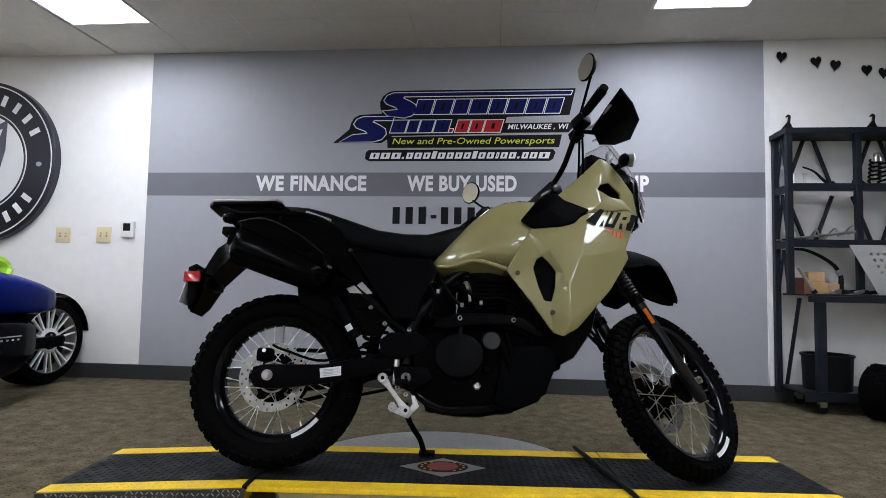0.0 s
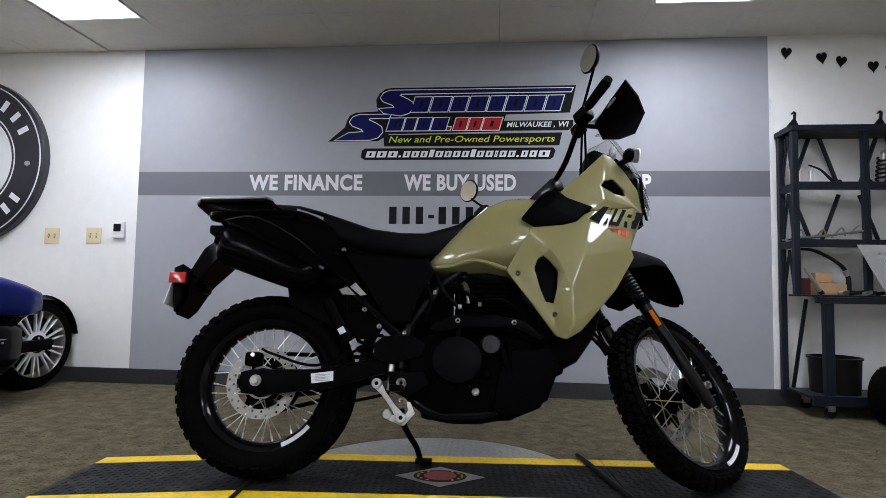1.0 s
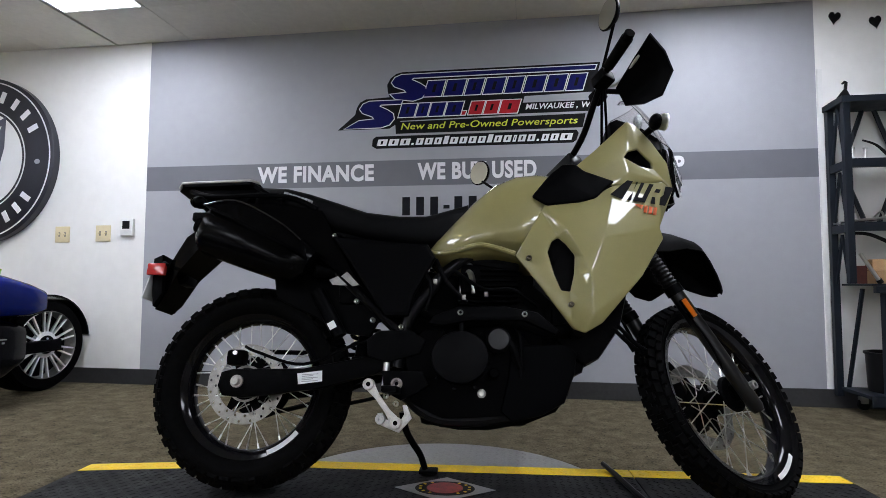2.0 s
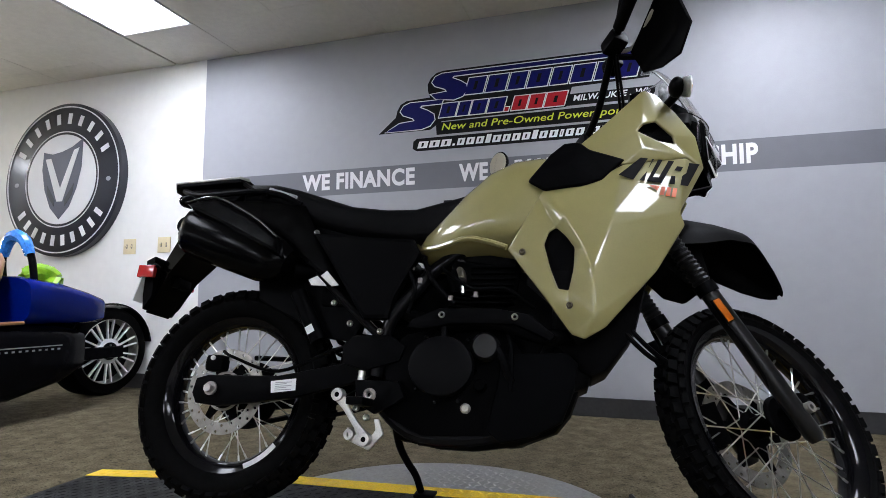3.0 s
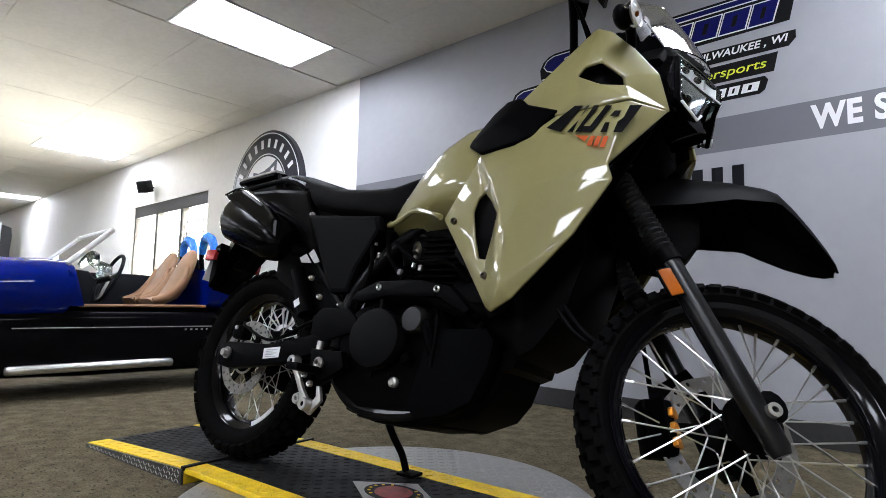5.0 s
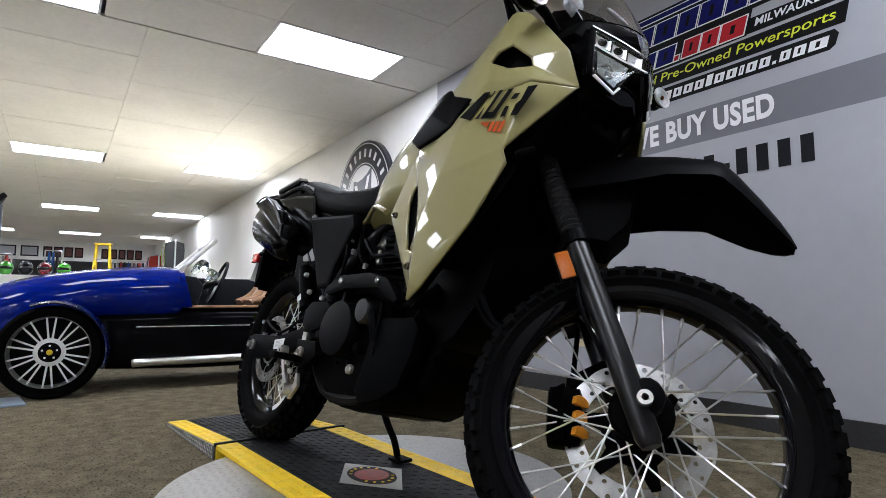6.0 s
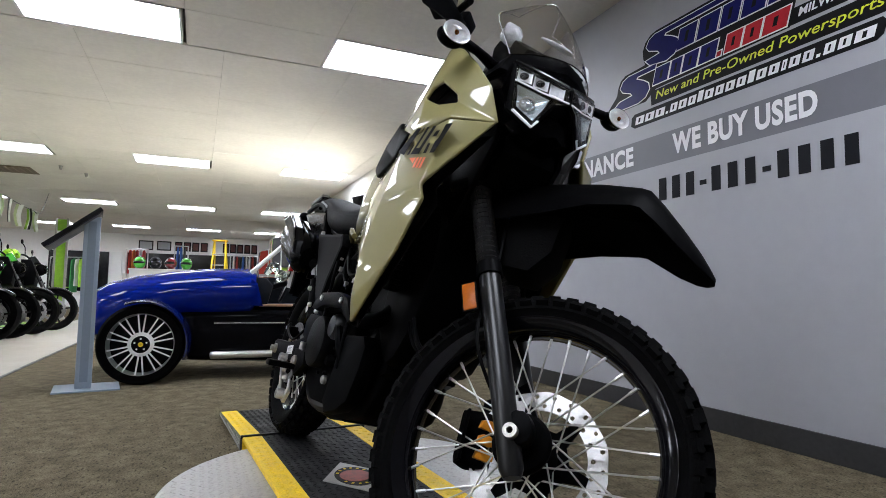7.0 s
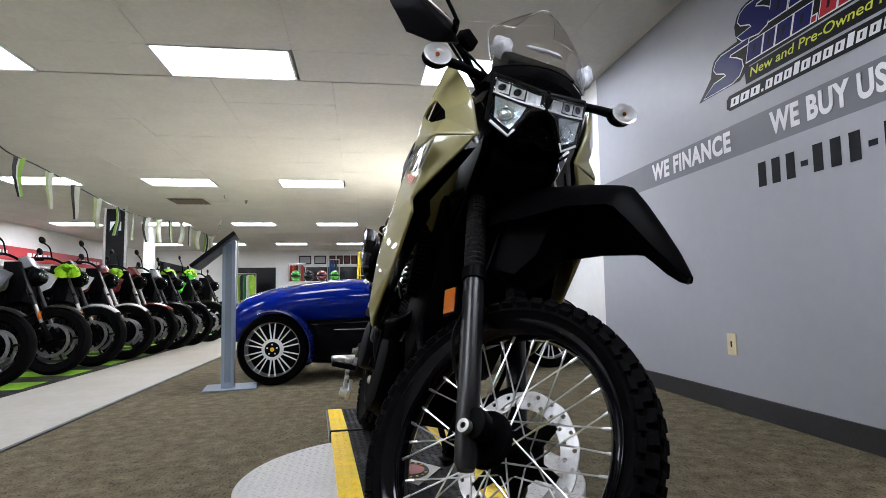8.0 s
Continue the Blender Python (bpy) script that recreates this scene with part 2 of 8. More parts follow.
tagged(part("floor", box(X0, X1, -3.52, 0.0, -0.1, 0.0), CARPET), "brown grey speckled loop carpet", "floor", kind="structure")
tagged(part("floor_aisle", box(X0, X1, -4.40, -3.524, -0.1, 0.002), AISLE), "pale beige smooth vinyl aisle beside the carpet", "floor", kind="structure")
tagged(part("floor_showroom", box(X0, X1, Y0, -4.404, -0.1, -0.002), CARPET), "brown grey carpet under the parked motorcycles", "floor", kind="structure")
tagged(part("floor_edge", box(X0, X1, -3.535, -3.510, 0.0, 0.008, 0.003), BASEB), "thin dark strip along the carpet's edge", "edge strip", kind="structure")

# the long wall, with the shop window cut through it
wall = part("wall_north", box(GX1, X1, 0, 0.2, 0, WT), WHITE_WALL)
bm = bmesh.new()
for a, b, c, d in ((X0, WX0, 0, WT), (WX1, GX0, 0, WT), (WX0, WX1, 0, WZ0), (WX0, WX1, WZ1, WT)):
    box(a, b, 0, 0.2, c, d, bm=bm)
box(GX1, X1, 0, 0.2, 0, WT, bm=bm)
wall.data = mesh_of("wall_north", bm, WHITE_WALL)
tagged(wall, "white painted showroom wall", "wall", kind="structure")
bm = bmesh.new()
box(GX0, GX1, 0, 0.2, 0, 1.350, bm=bm)
box(GX0, GX1, 0, 0.2, 1.522, WT, bm=bm)
tagged(part("wall_feature", bm, GREY_WALL), "light grey painted feature wall", "wall", kind="structure")
tagged(part("wall_stripe", box(GX0, GX1, 0, 0.2, 1.350, 1.522), STRIPE), "darker grey painted band across the feature wall", "wall", kind="structure")
tagged(part("baseboard", box(X0, X1, -0.012, 0, 0.0, 0.105, 0.003), BASEB), "black vinyl baseboard", "baseboard", kind="structure")
tagged(part("trim", box(GX1 + 0.002, GX1 + 0.032, -0.012, 0, 0.106, 2.0, 0.002), WHITE_PL), "white corner strip beside the grey paint", "trim", kind="structure")
for nm, b in (("wall_west", (X0 - 0.2, X0, Y0, 0.2)), ("wall_east", (X1, X1 + 0.2, Y0, 0.2)), ("wall_south", (X0 - 0.2, X1 + 0.2, Y0 - 0.2, Y0))):
    tagged(part(nm, box(*b, 0, WT), WHITE_WALL), "white painted showroom wall", "wall", kind="structure")

# suspended ceiling: 0.61 by 1.22 tiles in one mesh with narrow joints, lamps cut into it
LX = [2.60, -1.18, -5.80, -10.8, -15.9]
LY = [-0.98, -2.96, -4.92, -6.88, -8.84]
SLIP = [0.0, 0.0, 0.26, 0.46, 0.75]      # how far each row of lamps is set towards the long wall
lamps = [(x, y + d) for x, d in zip(LX, SLIP) for y in LY]
bm = bmesh.new()
TW, TL = 0.575, 0.98


def free(x0, x1, y0, y1):
    return not any(abs((x0 + x1) / 2 - a) < 0.34 and abs((y0 + y1) / 2 - b) < 0.60 for a, b in lamps)


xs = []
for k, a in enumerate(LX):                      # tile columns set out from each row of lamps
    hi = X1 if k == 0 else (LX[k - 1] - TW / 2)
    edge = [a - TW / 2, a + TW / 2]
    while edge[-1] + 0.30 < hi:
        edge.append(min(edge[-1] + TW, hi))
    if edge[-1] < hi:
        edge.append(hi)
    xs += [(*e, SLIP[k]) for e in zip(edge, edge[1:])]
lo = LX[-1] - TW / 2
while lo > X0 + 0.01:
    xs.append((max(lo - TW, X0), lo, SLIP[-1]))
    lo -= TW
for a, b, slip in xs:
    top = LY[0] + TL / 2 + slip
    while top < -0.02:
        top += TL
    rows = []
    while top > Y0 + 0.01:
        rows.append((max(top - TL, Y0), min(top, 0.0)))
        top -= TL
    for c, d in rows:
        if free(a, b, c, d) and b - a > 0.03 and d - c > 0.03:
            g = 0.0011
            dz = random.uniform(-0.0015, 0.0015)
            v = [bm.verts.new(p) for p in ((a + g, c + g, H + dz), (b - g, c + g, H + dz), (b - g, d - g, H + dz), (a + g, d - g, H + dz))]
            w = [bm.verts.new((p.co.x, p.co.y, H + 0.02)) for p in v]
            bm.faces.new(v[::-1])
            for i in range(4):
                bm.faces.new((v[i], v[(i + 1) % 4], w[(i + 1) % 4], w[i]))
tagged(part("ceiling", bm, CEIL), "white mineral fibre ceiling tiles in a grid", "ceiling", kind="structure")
tagged(part("ceiling_void", box(X0 - 0.2, X1 + 0.2, Y0 - 0.2, 0.2, H + 0.16, H + 0.3), GAP), "dark slab above the ceiling tiles", "ceiling", kind="structure")

# recessed fluorescent troffers
first = None
for x, y in lamps:
    if first is None:
        first = thing("ceiling_light", "lit rectangular fluorescent ceiling light with a white frame", "ceiling light", pose(x, y, H), "ceiling lights")
        bm = bmesh.new()
        for a, b, c, d in ((-0.285, -0.268, -0.488, 0.488), (0.268, 0.285, -0.488, 0.488), (-0.268, 0.268, -0.488, -0.471), (-0.268, 0.268, 0.471, 0.488)):
            box(a, b, c, d, -0.004, 0.05, bm=bm)
        part("frame", bm, TROFFER, first)
        part("diffuser", box(-0.268, 0.268, -0.471, 0.471, 0.004, 0.012), DIFFUSER, first, "glowing white diffuser panel")
        part("housing", box(-0.285, 0.285, -0.488, 0.488, 0.05, 0.12), TROFFER, first)
    else:
        copy_thing(first, pose(x, y, H))
# ---------------------------------------------------------------- display ramp and turntable
RAMP = pose(1.24, -1.808, 0, 0, 0, 4.2)
ramp = thing("display_ramp", "low black diamond plate motorcycle platform with yellow edges", "platform", RAMP)
HL, HW, TOP = 1.31, 0.248, 0.050
SEAMS = [-0.68, 0.60, HL]
for a, b in zip(SEAMS, SEAMS[1:]):
    part("deck", box(a + 0.002, b - 0.002, -HW + 0.075, HW - 0.075, 0.034, TOP, 0.002), RUBBER_MAT, ramp, "black rubber deck with raised tread")
    for s in (-1, 1):
        part("safety_edge", box(a + 0.002, b - 0.002, min(s * HW, s * (HW - 0.074)), max(s * HW, s * (HW - 0.074)), 0.034, TOP + 0.001, 0.003), YELLOW, ramp, "yellow painted edge strip")
        if a < 0 < b:
            continue                # the middle section stands on the turntable
        # steel skirt sloping to the floor
        bm = bmesh.new()
        prism([(s * HW, TOP - 0.004), (s * HW, 0.0), (s * (HW + 0.036), 0.0), (s * (HW + 0.036), 0.004)], a + 0.002, b - 0.002, "yz", bm=bm)
        part("skirt", bm, SKIRT, ramp, "dark steel tread plate skirt")
# the rear section is a wedge that falls to the floor
RE, RZ = -1.385, 0.015
wedge = [(RE, 0.0), (RE, RZ), (-0.682, TOP), (-0.682, 0.0)]
part("deck", prism(wedge, -HW + 0.075, HW - 0.075), RUBBER_MAT, ramp, "black sloping rubber deck with raised tread")
for s in (-1, 1):
    lip = [(x, z + (0.001 if z else 0.0)) for x, z in wedge]
    part("safety_edge", prism(lip, min(s * HW, s * (HW - 0.074)), max(s * HW, s * (HW - 0.074))), YELLOW, ramp, "yellow painted edge strip")
    part("skirt", prism([(x, z - (0.002 if z else 0.0)) for x, z in wedge], min(s * HW, s * (HW + 0.008)), max(s * HW, s * (HW + 0.008))), SKIRT, ramp, "dark steel tread plate side")
for s in (1,):                      # short slope at the front end
    bm = bmesh.new()
    A = [(s * HL, -HW), (s * (HL + 0.070), -HW - 0.05), (s * (HL + 0.070), HW + 0.05), (s * HL, HW)]
    t = [bm.verts.new((*p, z)) for p, z in zip(A, (TOP, 0.006, 0.006, TOP))]
    u = [bm.verts.new((*p, 0.0)) for p in A]
    bm.faces.new(t)
    bm.faces.new(u[::-1])
    for i in range(4):
        bm.faces.new((t[i], u[i], u[(i + 1) % 4], t[(i + 1) % 4]))
    part("entry_slope", bm, RUBBER_MAT, ramp, "black sloping end plate")
    for q in (-1, 1):
        bm = bmesh.new()
        t = [bm.verts.new(p) for p in ((s * HL, q * HW, TOP + 0.001), (s * (HL + 0.070), q * (HW + 0.05), 0.008), (s * (HL + 0.070), q * (HW - 0.01), 0.008), (s * HL, q * (HW - 0.074), TOP + 0.001))]
        bm.faces.new(t)
        bmesh.ops.solidify(bm, geom=bm.faces[:], thickness=0.003)
        part("slope_edge", bm, YELLOW, ramp, "yellow painted edge strip")


def treads(name, spots, z, size, material, parent, label):
    """Raised lozenges, alternately turned, in one mesh."""
    vs, fs = [], []
    for x, y, turn in spots:
        c, s = math.cos(turn), math.sin(turn)
        base = len(vs)
        for u, v, h in ((-size, 0, 0), (0, size * 0.26, 0), (size, 0, 0), (0, -size * 0.26, 0), (-size * 0.55, 0, 0.0018), (size * 0.55, 0, 0.0018)):
            vs.append((x + u * c - v * s, y + u * s + v * c, z + h))
        fs += [(base, base + 3, base + 5, base + 4), (base, base + 4, base + 1), (base + 1, base + 4, base + 5, base + 2), (base + 2, base + 5, base + 3)]
    me = bpy.data.meshes.new(name)
    me.from_pydata(vs, [], fs)
    me.materials.append(material)
    ob = new(name, me)
    ob.parent = parent
    return tagged(ob, label, kind="stuff")


spots = []
for i in range(int(2 * HL / 0.026)):
    for j in range(int((2 * HW - 0.15) / 0.026)):
        x, y = -HL + 0.02 + i * 0.026, -HW + 0.09 + j * 0.026
        if x > -0.668 and abs(x - 0.60) > 0.012:
            spots.append((x, y, 0.785 if (i + j) % 2 else -0.785))
treads("deck_tread", spots, TOP, 0.012, RUBBER_MAT, ramp, "raised lozenge tread of the deck")
for s in (-1, 1):
    spots = [(-HL + 0.02 + i * 0.03, s * (HW - 0.037) + (j - 0.5) * 0.03, 0.785 if (i + j) % 2 else -0.785) for i in range(int(2 * HL / 0.03)) for j in range(2) if -HL + 0.02 + i * 0.03 > -0.665]
    treads("edge_tread", spots, TOP + 0.001, 0.013, YELLOW, ramp, "raised lozenge tread of the yellow edge")
    # tread on the skirt, laid on its slope
    spots = [(-HL + 0.02 + i * 0.032, -0.022 + j * 0.022, 0.785 if (i + j) % 2 else -0.785) for i in range(int(2 * HL / 0.032)) for j in range(3) if -HL + 0.02 + i * 0.032 > 0.61]
    ob = treads("skirt_tread", spots, 0, 0.013, PLATE, ramp, "raised lozenge tread of the skirt")
    ob.matrix_basis = Matrix.Translation((0, s * (HW + 0.0195), 0.0270)) @ Matrix.Rotation(-s * math.atan2(0.046, 0.036), 4, "X")
tilt = math.atan2(TOP - RZ, -0.682 - RE)
fall = Matrix.Translation((-0.682, 0, TOP)) @ Matrix.Rotation(-tilt, 4, "Y")
spots = [(-0.02 - i * 0.026, -HW + 0.09 + j * 0.026, 0.785 if (i + j) % 2 else -0.785) for i in range(26) for j in range(int((2 * HW - 0.15) / 0.026))]
treads("deck_tread", spots, 0, 0.012, RUBBER_MAT, ramp, "raised lozenge tread of the deck").matrix_basis = fall
for s in (-1, 1):
    spots = [(-0.02 - i * 0.03, s * (HW - 0.037) + (j - 0.5) * 0.03, 0.785 if (i + j) % 2 else -0.785) for i in range(22) for j in range(2)]
    treads("edge_tread", spots, 0.001, 0.013, YELLOW, ramp, "raised lozenge tread of the yellow edge").matrix_basis = fall
    spots = [(-0.70 - i * 0.017, -s * h, 0.785 if (i + k) % 2 else -0.785) for i in range(39) for k, h in enumerate((0.009, 0.024, 0.038)) if h + 0.007 < TOP - i * 0.017 * math.tan(tilt)]
    treads("skirt_tread", spots, 0, 0.009, PLATE, ramp, "raised lozenge tread of the side plate").matrix_basis = Matrix.Translation((0, s * (HW + 0.0082), 0)) @ Matrix.Rotation(radians(-90 * s), 4, "X")
part("seam_strip", box(-0.690, -0.674, -HW - 0.006, HW + 0.012, TOP - 0.006, TOP + 0.007, 0.002), BLACK_PL, ramp, "black rubber strip over the seam", True)
# printed badge in the middle of the deck
bm = prism([(-0.16, 0), (0, -0.105), (0.16, 0), (0, 0.105)], TOP + 0.0022, TOP + 0.0036, "xy")
badge = part("badge", bm, PLATE, ramp, "diamond shaped printed metal badge", at=pose(-0.03, 0.0, 0))
bm = prism([(0.095 * math.cos(t), 0.062 * math.sin(t)) for t in np.linspace(0, 2 * math.pi, 30, endpoint=False)], TOP + 0.0040, TOP + 0.0048, "xy")
part("badge_oval", bm, INK, badge)
bm = prism([(0.058 * math.cos(t), 0.048 * math.sin(t)) for t in np.linspace(0, 2 * math.pi, 30, endpoint=False)], TOP + 0.0056, TOP + 0.0064, "xy")
part("badge_centre", bm, mat("dark red print", (0.26, 0.018, 0.014), 0.4, spread=0.5, scale=50), badge)
for k in range(16):
    a = 2 * math.pi * (k + 0.5) / 16
    if abs(math.cos(a)) > 0.3:
        part("badge_letter_bar", move(box(-0.0045, 0.0045, -0.004, 0.004, TOP + 0.0056, TOP + 0.0064), pose(0.079 * math.cos(a), 0.053 * math.sin(a), 0, 0, 0, math.degrees(a))), YELLOW, badge)
# black strap lying over the deck
strap = thing("strap", "black webbing strap lying across the platform", "strap", RAMP)
part("webbing", tube([(0.515, 0.265, TOP + 0.014), (0.535, 0.16, TOP + 0.012), (0.56, 0.0, TOP + 0.010), (0.60, -0.26, TOP + 0.010), (0.61, -0.33, 0.03)], 0.009, 8), BLACK_PL, strap, smooth=True)

disc = thing("turntable", "round aluminium tread plate turntable under the platform", "turntable", pose(1.19, -1.805, 0) @ Matrix.Diagonal((1.02, 1.02, 0.75, 1)))
part("rim", spin([(0.0, 0.0), (0.565, 0.0), (0.57, 0.004), (0.57, 0.040), (0.566, 0.044), (0.0, 0.044)], 96, "z"), PLATE, disc, "edge of the turntable")
spots = []
for i in range(-22, 23):
    for j in range(-22, 23):
        x, y = i * 0.026, j * 0.026
        if x * x + y * y < 0.555 ** 2:
            spots.append((x, y, 0.785 if (i + j) % 2 else -0.785))
treads("plate_tread", spots, 0.044, 0.013, PLATE, disc, "raised lozenge tread of the turntable")
# ---------------------------------------------------------------- graphics and fittings on the long wall
for words, a, b in (("WE FINANCE", -0.362, 0.462), ("WE BUY USED", 0.757, 1.532), ("WE SHIP", 1.960, 2.430)):
    tagged(part("wall_lettering", text_mesh("lettering", words, b - a, 0.115, 0.0006, LETTER_W, 0.040), LETTER_W, at=pose(a, -0.0022, 1.386)),
           "white vinyl lettering reading %s on the grey band" % words.lower(), "lettering", "slogans on the wall")

# a ten digit number, kept as plain bars
number = thing("number_bars", "row of charcoal vinyl bars under the band", "lettering", pose(0.645, 0, 1.153) @ Matrix.Diagonal((1.0, 1, 0.93, 1)))
x = 0.0
for ch in "000-000-0000":
    w = 0.050 if ch == "-" else 0.078
    if ch == "-":
        part("bar", box(x + 0.006, x + 0.046, -0.0025, -0.0005, 0.044, 0.070), LETTER_K, number)
    else:
        bm = bmesh.new()
        prism([(x + 0.012, 0.0), (x + 0.064, 0.0), (x + 0.064, 0.130), (x + 0.012, 0.130)], -0.0025, -0.0005, bm=bm)
        part("bar", bm, LETTER_K, number)
    x += w + 0.0155


def skew(x, z, k=0.28):
    return (x + (z - 1.94) * k, z)


logo = thing("dealer_logo", "blue red and black dealer logo decal on the grey wall", "wall decal", pose(0.0135, 0, 0.085) @ Matrix.Diagonal((0.983, 1, 0.947, 1)))
back = [(0.196, 1.744), (0.318, 1.852), (0.330, 1.900), (0.352, 1.940), (0.395, 1.962), (0.560, 1.970), (0.546, 2.010), (0.542, 2.060), (0.566, 2.106), (0.605, 2.136), (0.650, 2.146), (1.955, 2.146), (1.912, 1.945), (1.470, 1.935), (1.435, 1.810), (0.640, 1.796), (0.560, 1.744)]
part("backing", prism(back, -0.002, -0.0005), INK, logo, "black logo backing")


def inset(poly, d):
    c = Vector((sum(p[0] for p in poly) / len(poly), sum(p[1] for p in poly) / len(poly)))
    out = []
    n = len(poly)
    for i in range(n):
        p, a, b = Vector(poly[i]), Vector(poly[i - 1]), Vector(poly[(i + 1) % n])
        e0, e1 = (p - a).normalized(), (b - p).normalized()
        n0, n1 = Vector((-e0.y, e0.x)), Vector((-e1.y, e1.x))
        m = (n0 + n1)
        m = m / max(0.35, m.length_squared / 2)
        out.append((p.x + m.x * d, p.y + m.y * d))
    return out


def sgn(poly):
    return 1 if sum(a[0] * b[1] - b[0] * a[1] for a, b in zip(poly, poly[1:] + poly[:1])) > 0 else -1


def outlined(poly, fill, name="letter_block", y=-0.0035, edge=0.006):
    """A plain filled shape with a white outline."""
    k = sgn(poly)
    part(name + "_outline", prism(inset(poly, -edge * k), y, y + 0.0012), LETTER_W, logo)
    part(name, prism(poly, y - 0.0014, y - 0.0002), fill, logo)


# two sweeping initials, then plain slanted blocks for the other letters
for dx, dz, sweep in ((0.0, 0.0, 0.62), (0.222, 0.182, 1.900)):
    tail = 0.245 if dz == 0 else 0.600
    lower = [(tail, 1.752 + dz + (0.02 if dz else 0)), (0.50 + dx, 1.754 + dz), (0.560 + dx, 1.772 + dz), (0.592 + dx, 1.812 + dz), (0.585 + dx, 1.850 + dz), (0.545 + dx, 1.878 + dz), (0.490 + dx, 1.905 + dz), (0.500 + dx, 1.918 + dz)]
    upper = [(sweep + 0.02, 1.918 + dz), (sweep + 0.03, 1.944 + dz), (0.420 + dx, 1.944 + dz), (0.375 + dx, 1.926 + dz), (0.352 + dx, 1.890 + dz), (0.372 + dx, 1.862 + dz), (0.440 + dx, 1.835 + dz), (0.455 + dx, 1.815 + dz), (0.345 + (dx if dz else 0.0), 1.806 + dz)]
    outlined(lower + upper, BLUE_VINYL, "sweeping_initial")
x = 0.790
for w in (0.118, 0.125, 0.105, 0.125, 0.105, 0.125, 0.118, 0.105):
    outlined([skew(x, 1.962), skew(x + w, 1.962), skew(x + w, 2.072), skew(x, 2.072)], BLUE_VINYL)
    part("letter_slot", prism([skew(x + w * 0.40, 1.990), skew(x + w * 0.58, 1.990), skew(x + w * 0.58, 2.046), skew(x + w * 0.40, 2.046)], -0.0054, -0.0050), INK, logo)
    x += w + 0.017
x = 0.655
for w in (0.105, 0.075, 0.095, 0.105):
    outlined([skew(x, 1.822), skew(x + w, 1.822), skew(x + w, 1.915), skew(x, 1.915)], BLUE_VINYL)
    part("letter_slot", prism([skew(x + w * 0.40, 1.846), skew(x + w * 0.58, 1.846), skew(x + w * 0.58, 1.892), skew(x + w * 0.40, 1.892)], -0.0054, -0.0050), INK, logo)
    x += w + 0.014
outlined([skew(1.085, 1.822), skew(1.110, 1.822), skew(1.110, 1.847), skew(1.085, 1.847)], RED_VINYL)
x = 1.130
for w in (0.088, 0.088, 0.120):
    outlined([skew(x, 1.822), skew(x + w, 1.822), skew(x + w, 1.912), skew(x, 1.912)], RED_VINYL)
    part("letter_slot", prism([skew(x + w * 0.40, 1.846), skew(x + w * 0.58, 1.846), skew(x + w * 0.58, 1.888), skew(x + w * 0.40, 1.888)], -0.0054, -0.0050), INK, logo)
    x += w + 0.014
part("town_backing", prism([(1.430, 1.815), (1.905, 1.815), (1.935, 1.850), (1.935, 1.890), (1.450, 1.890)], -0.002, -0.0005), INK, logo)
part("town_lettering", text_mesh("lettering", "MILWAUKEE , WI", 0.430, 0.045, 0.0012, LETTER_W, 0.02, 0.25), LETTER_W, logo, "white slanted lettering", at=pose(1.475, -0.0022, 1.835))
part("motto_backing", prism([(0.605, 1.705), (1.840, 1.705), (1.860, 1.800), (0.600, 1.790)], -0.0018, -0.0005), INK, logo)
part("motto", text_mesh("lettering", "New and Pre-Owned Powersports", 1.17, 0.062, 0.0012, LIME_VINYL, 0.004, 0.22), LIME_VINYL, logo, "yellow green slanted lettering", at=pose(0.640, -0.0022, 1.718))
strip = [(0.470, 1.603), (1.775, 1.603), (1.800, 1.620), (1.815, 1.668), (1.800, 1.690), (0.470, 1.690), (0.445, 1.672), (0.440, 1.622)]
part("address_backing", prism(strip, -0.002, -0.0005), INK, logo, "black strip with rounded ends")
x = 0.562
for w in (0.066, 0.066, 0.066, 0.016, 0.047, 0.051, 0.047, 0.032, 0.051, 0.047, 0.049, 0.047, 0.032, 0.047, 0.049, 0.021, 0.047, 0.047, 0.016, 0.044, 0.049, 0.074):
    hgt = 0.014 if w < 0.020 else 0.056 if 0.03 < w < 0.035 else 0.046
    part("address_bar", prism([skew(x, 1.622), skew(x + w, 1.622), skew(x + w, 1.622 + hgt), skew(x, 1.622 + hgt)], -0.0032, -0.0022), LETTER_W, logo)
    if hgt == 0.046:
        part("bar_slot", prism([skew(x + w * 0.36, 1.632), skew(x + w * 0.58, 1.632), skew(x + w * 0.58, 1.622 + hgt - 0.010), skew(x + w * 0.36, 1.622 + hgt - 0.010)], -0.0036, -0.0033), INK, logo)
    x += w + 0.0135

# round dealer sign, a deep lit-face disc
SR = 0.735
sign = thing("round_sign", "round black and white sign with a shield emblem", "wall sign", pose(-2.52, 0.0680, 1.600) @ Matrix.Scale(0.84, 4))
NAVY = mat("navy black sign face", (0.020, 0.021, 0.030), 0.30, spread=0.1)
SHIELD = mat("slate shield vinyl", (0.065, 0.070, 0.105), 0.35, spread=0.1)
part("drum", spin([(0, -0.150), (SR - 0.01, -0.150), (SR, -0.142), (SR, -0.081), (0, -0.081)], 96), NAVY, sign, "deep black drum", True)
for r, w in ((SR - 0.030, 0.011), (0.462, 0.010)):
    part("white_ring", spin([(r - w, -0.153), (r, -0.153), (r, -0.150), (r - w, -0.150)], 96), LETTER_W, sign, "thin white ring")
part("white_face", spin([(0, -0.153), (0.430, -0.153), (0.430, -0.150), (0, -0.150)], 80), LETTER_W, sign, "white centre disc")


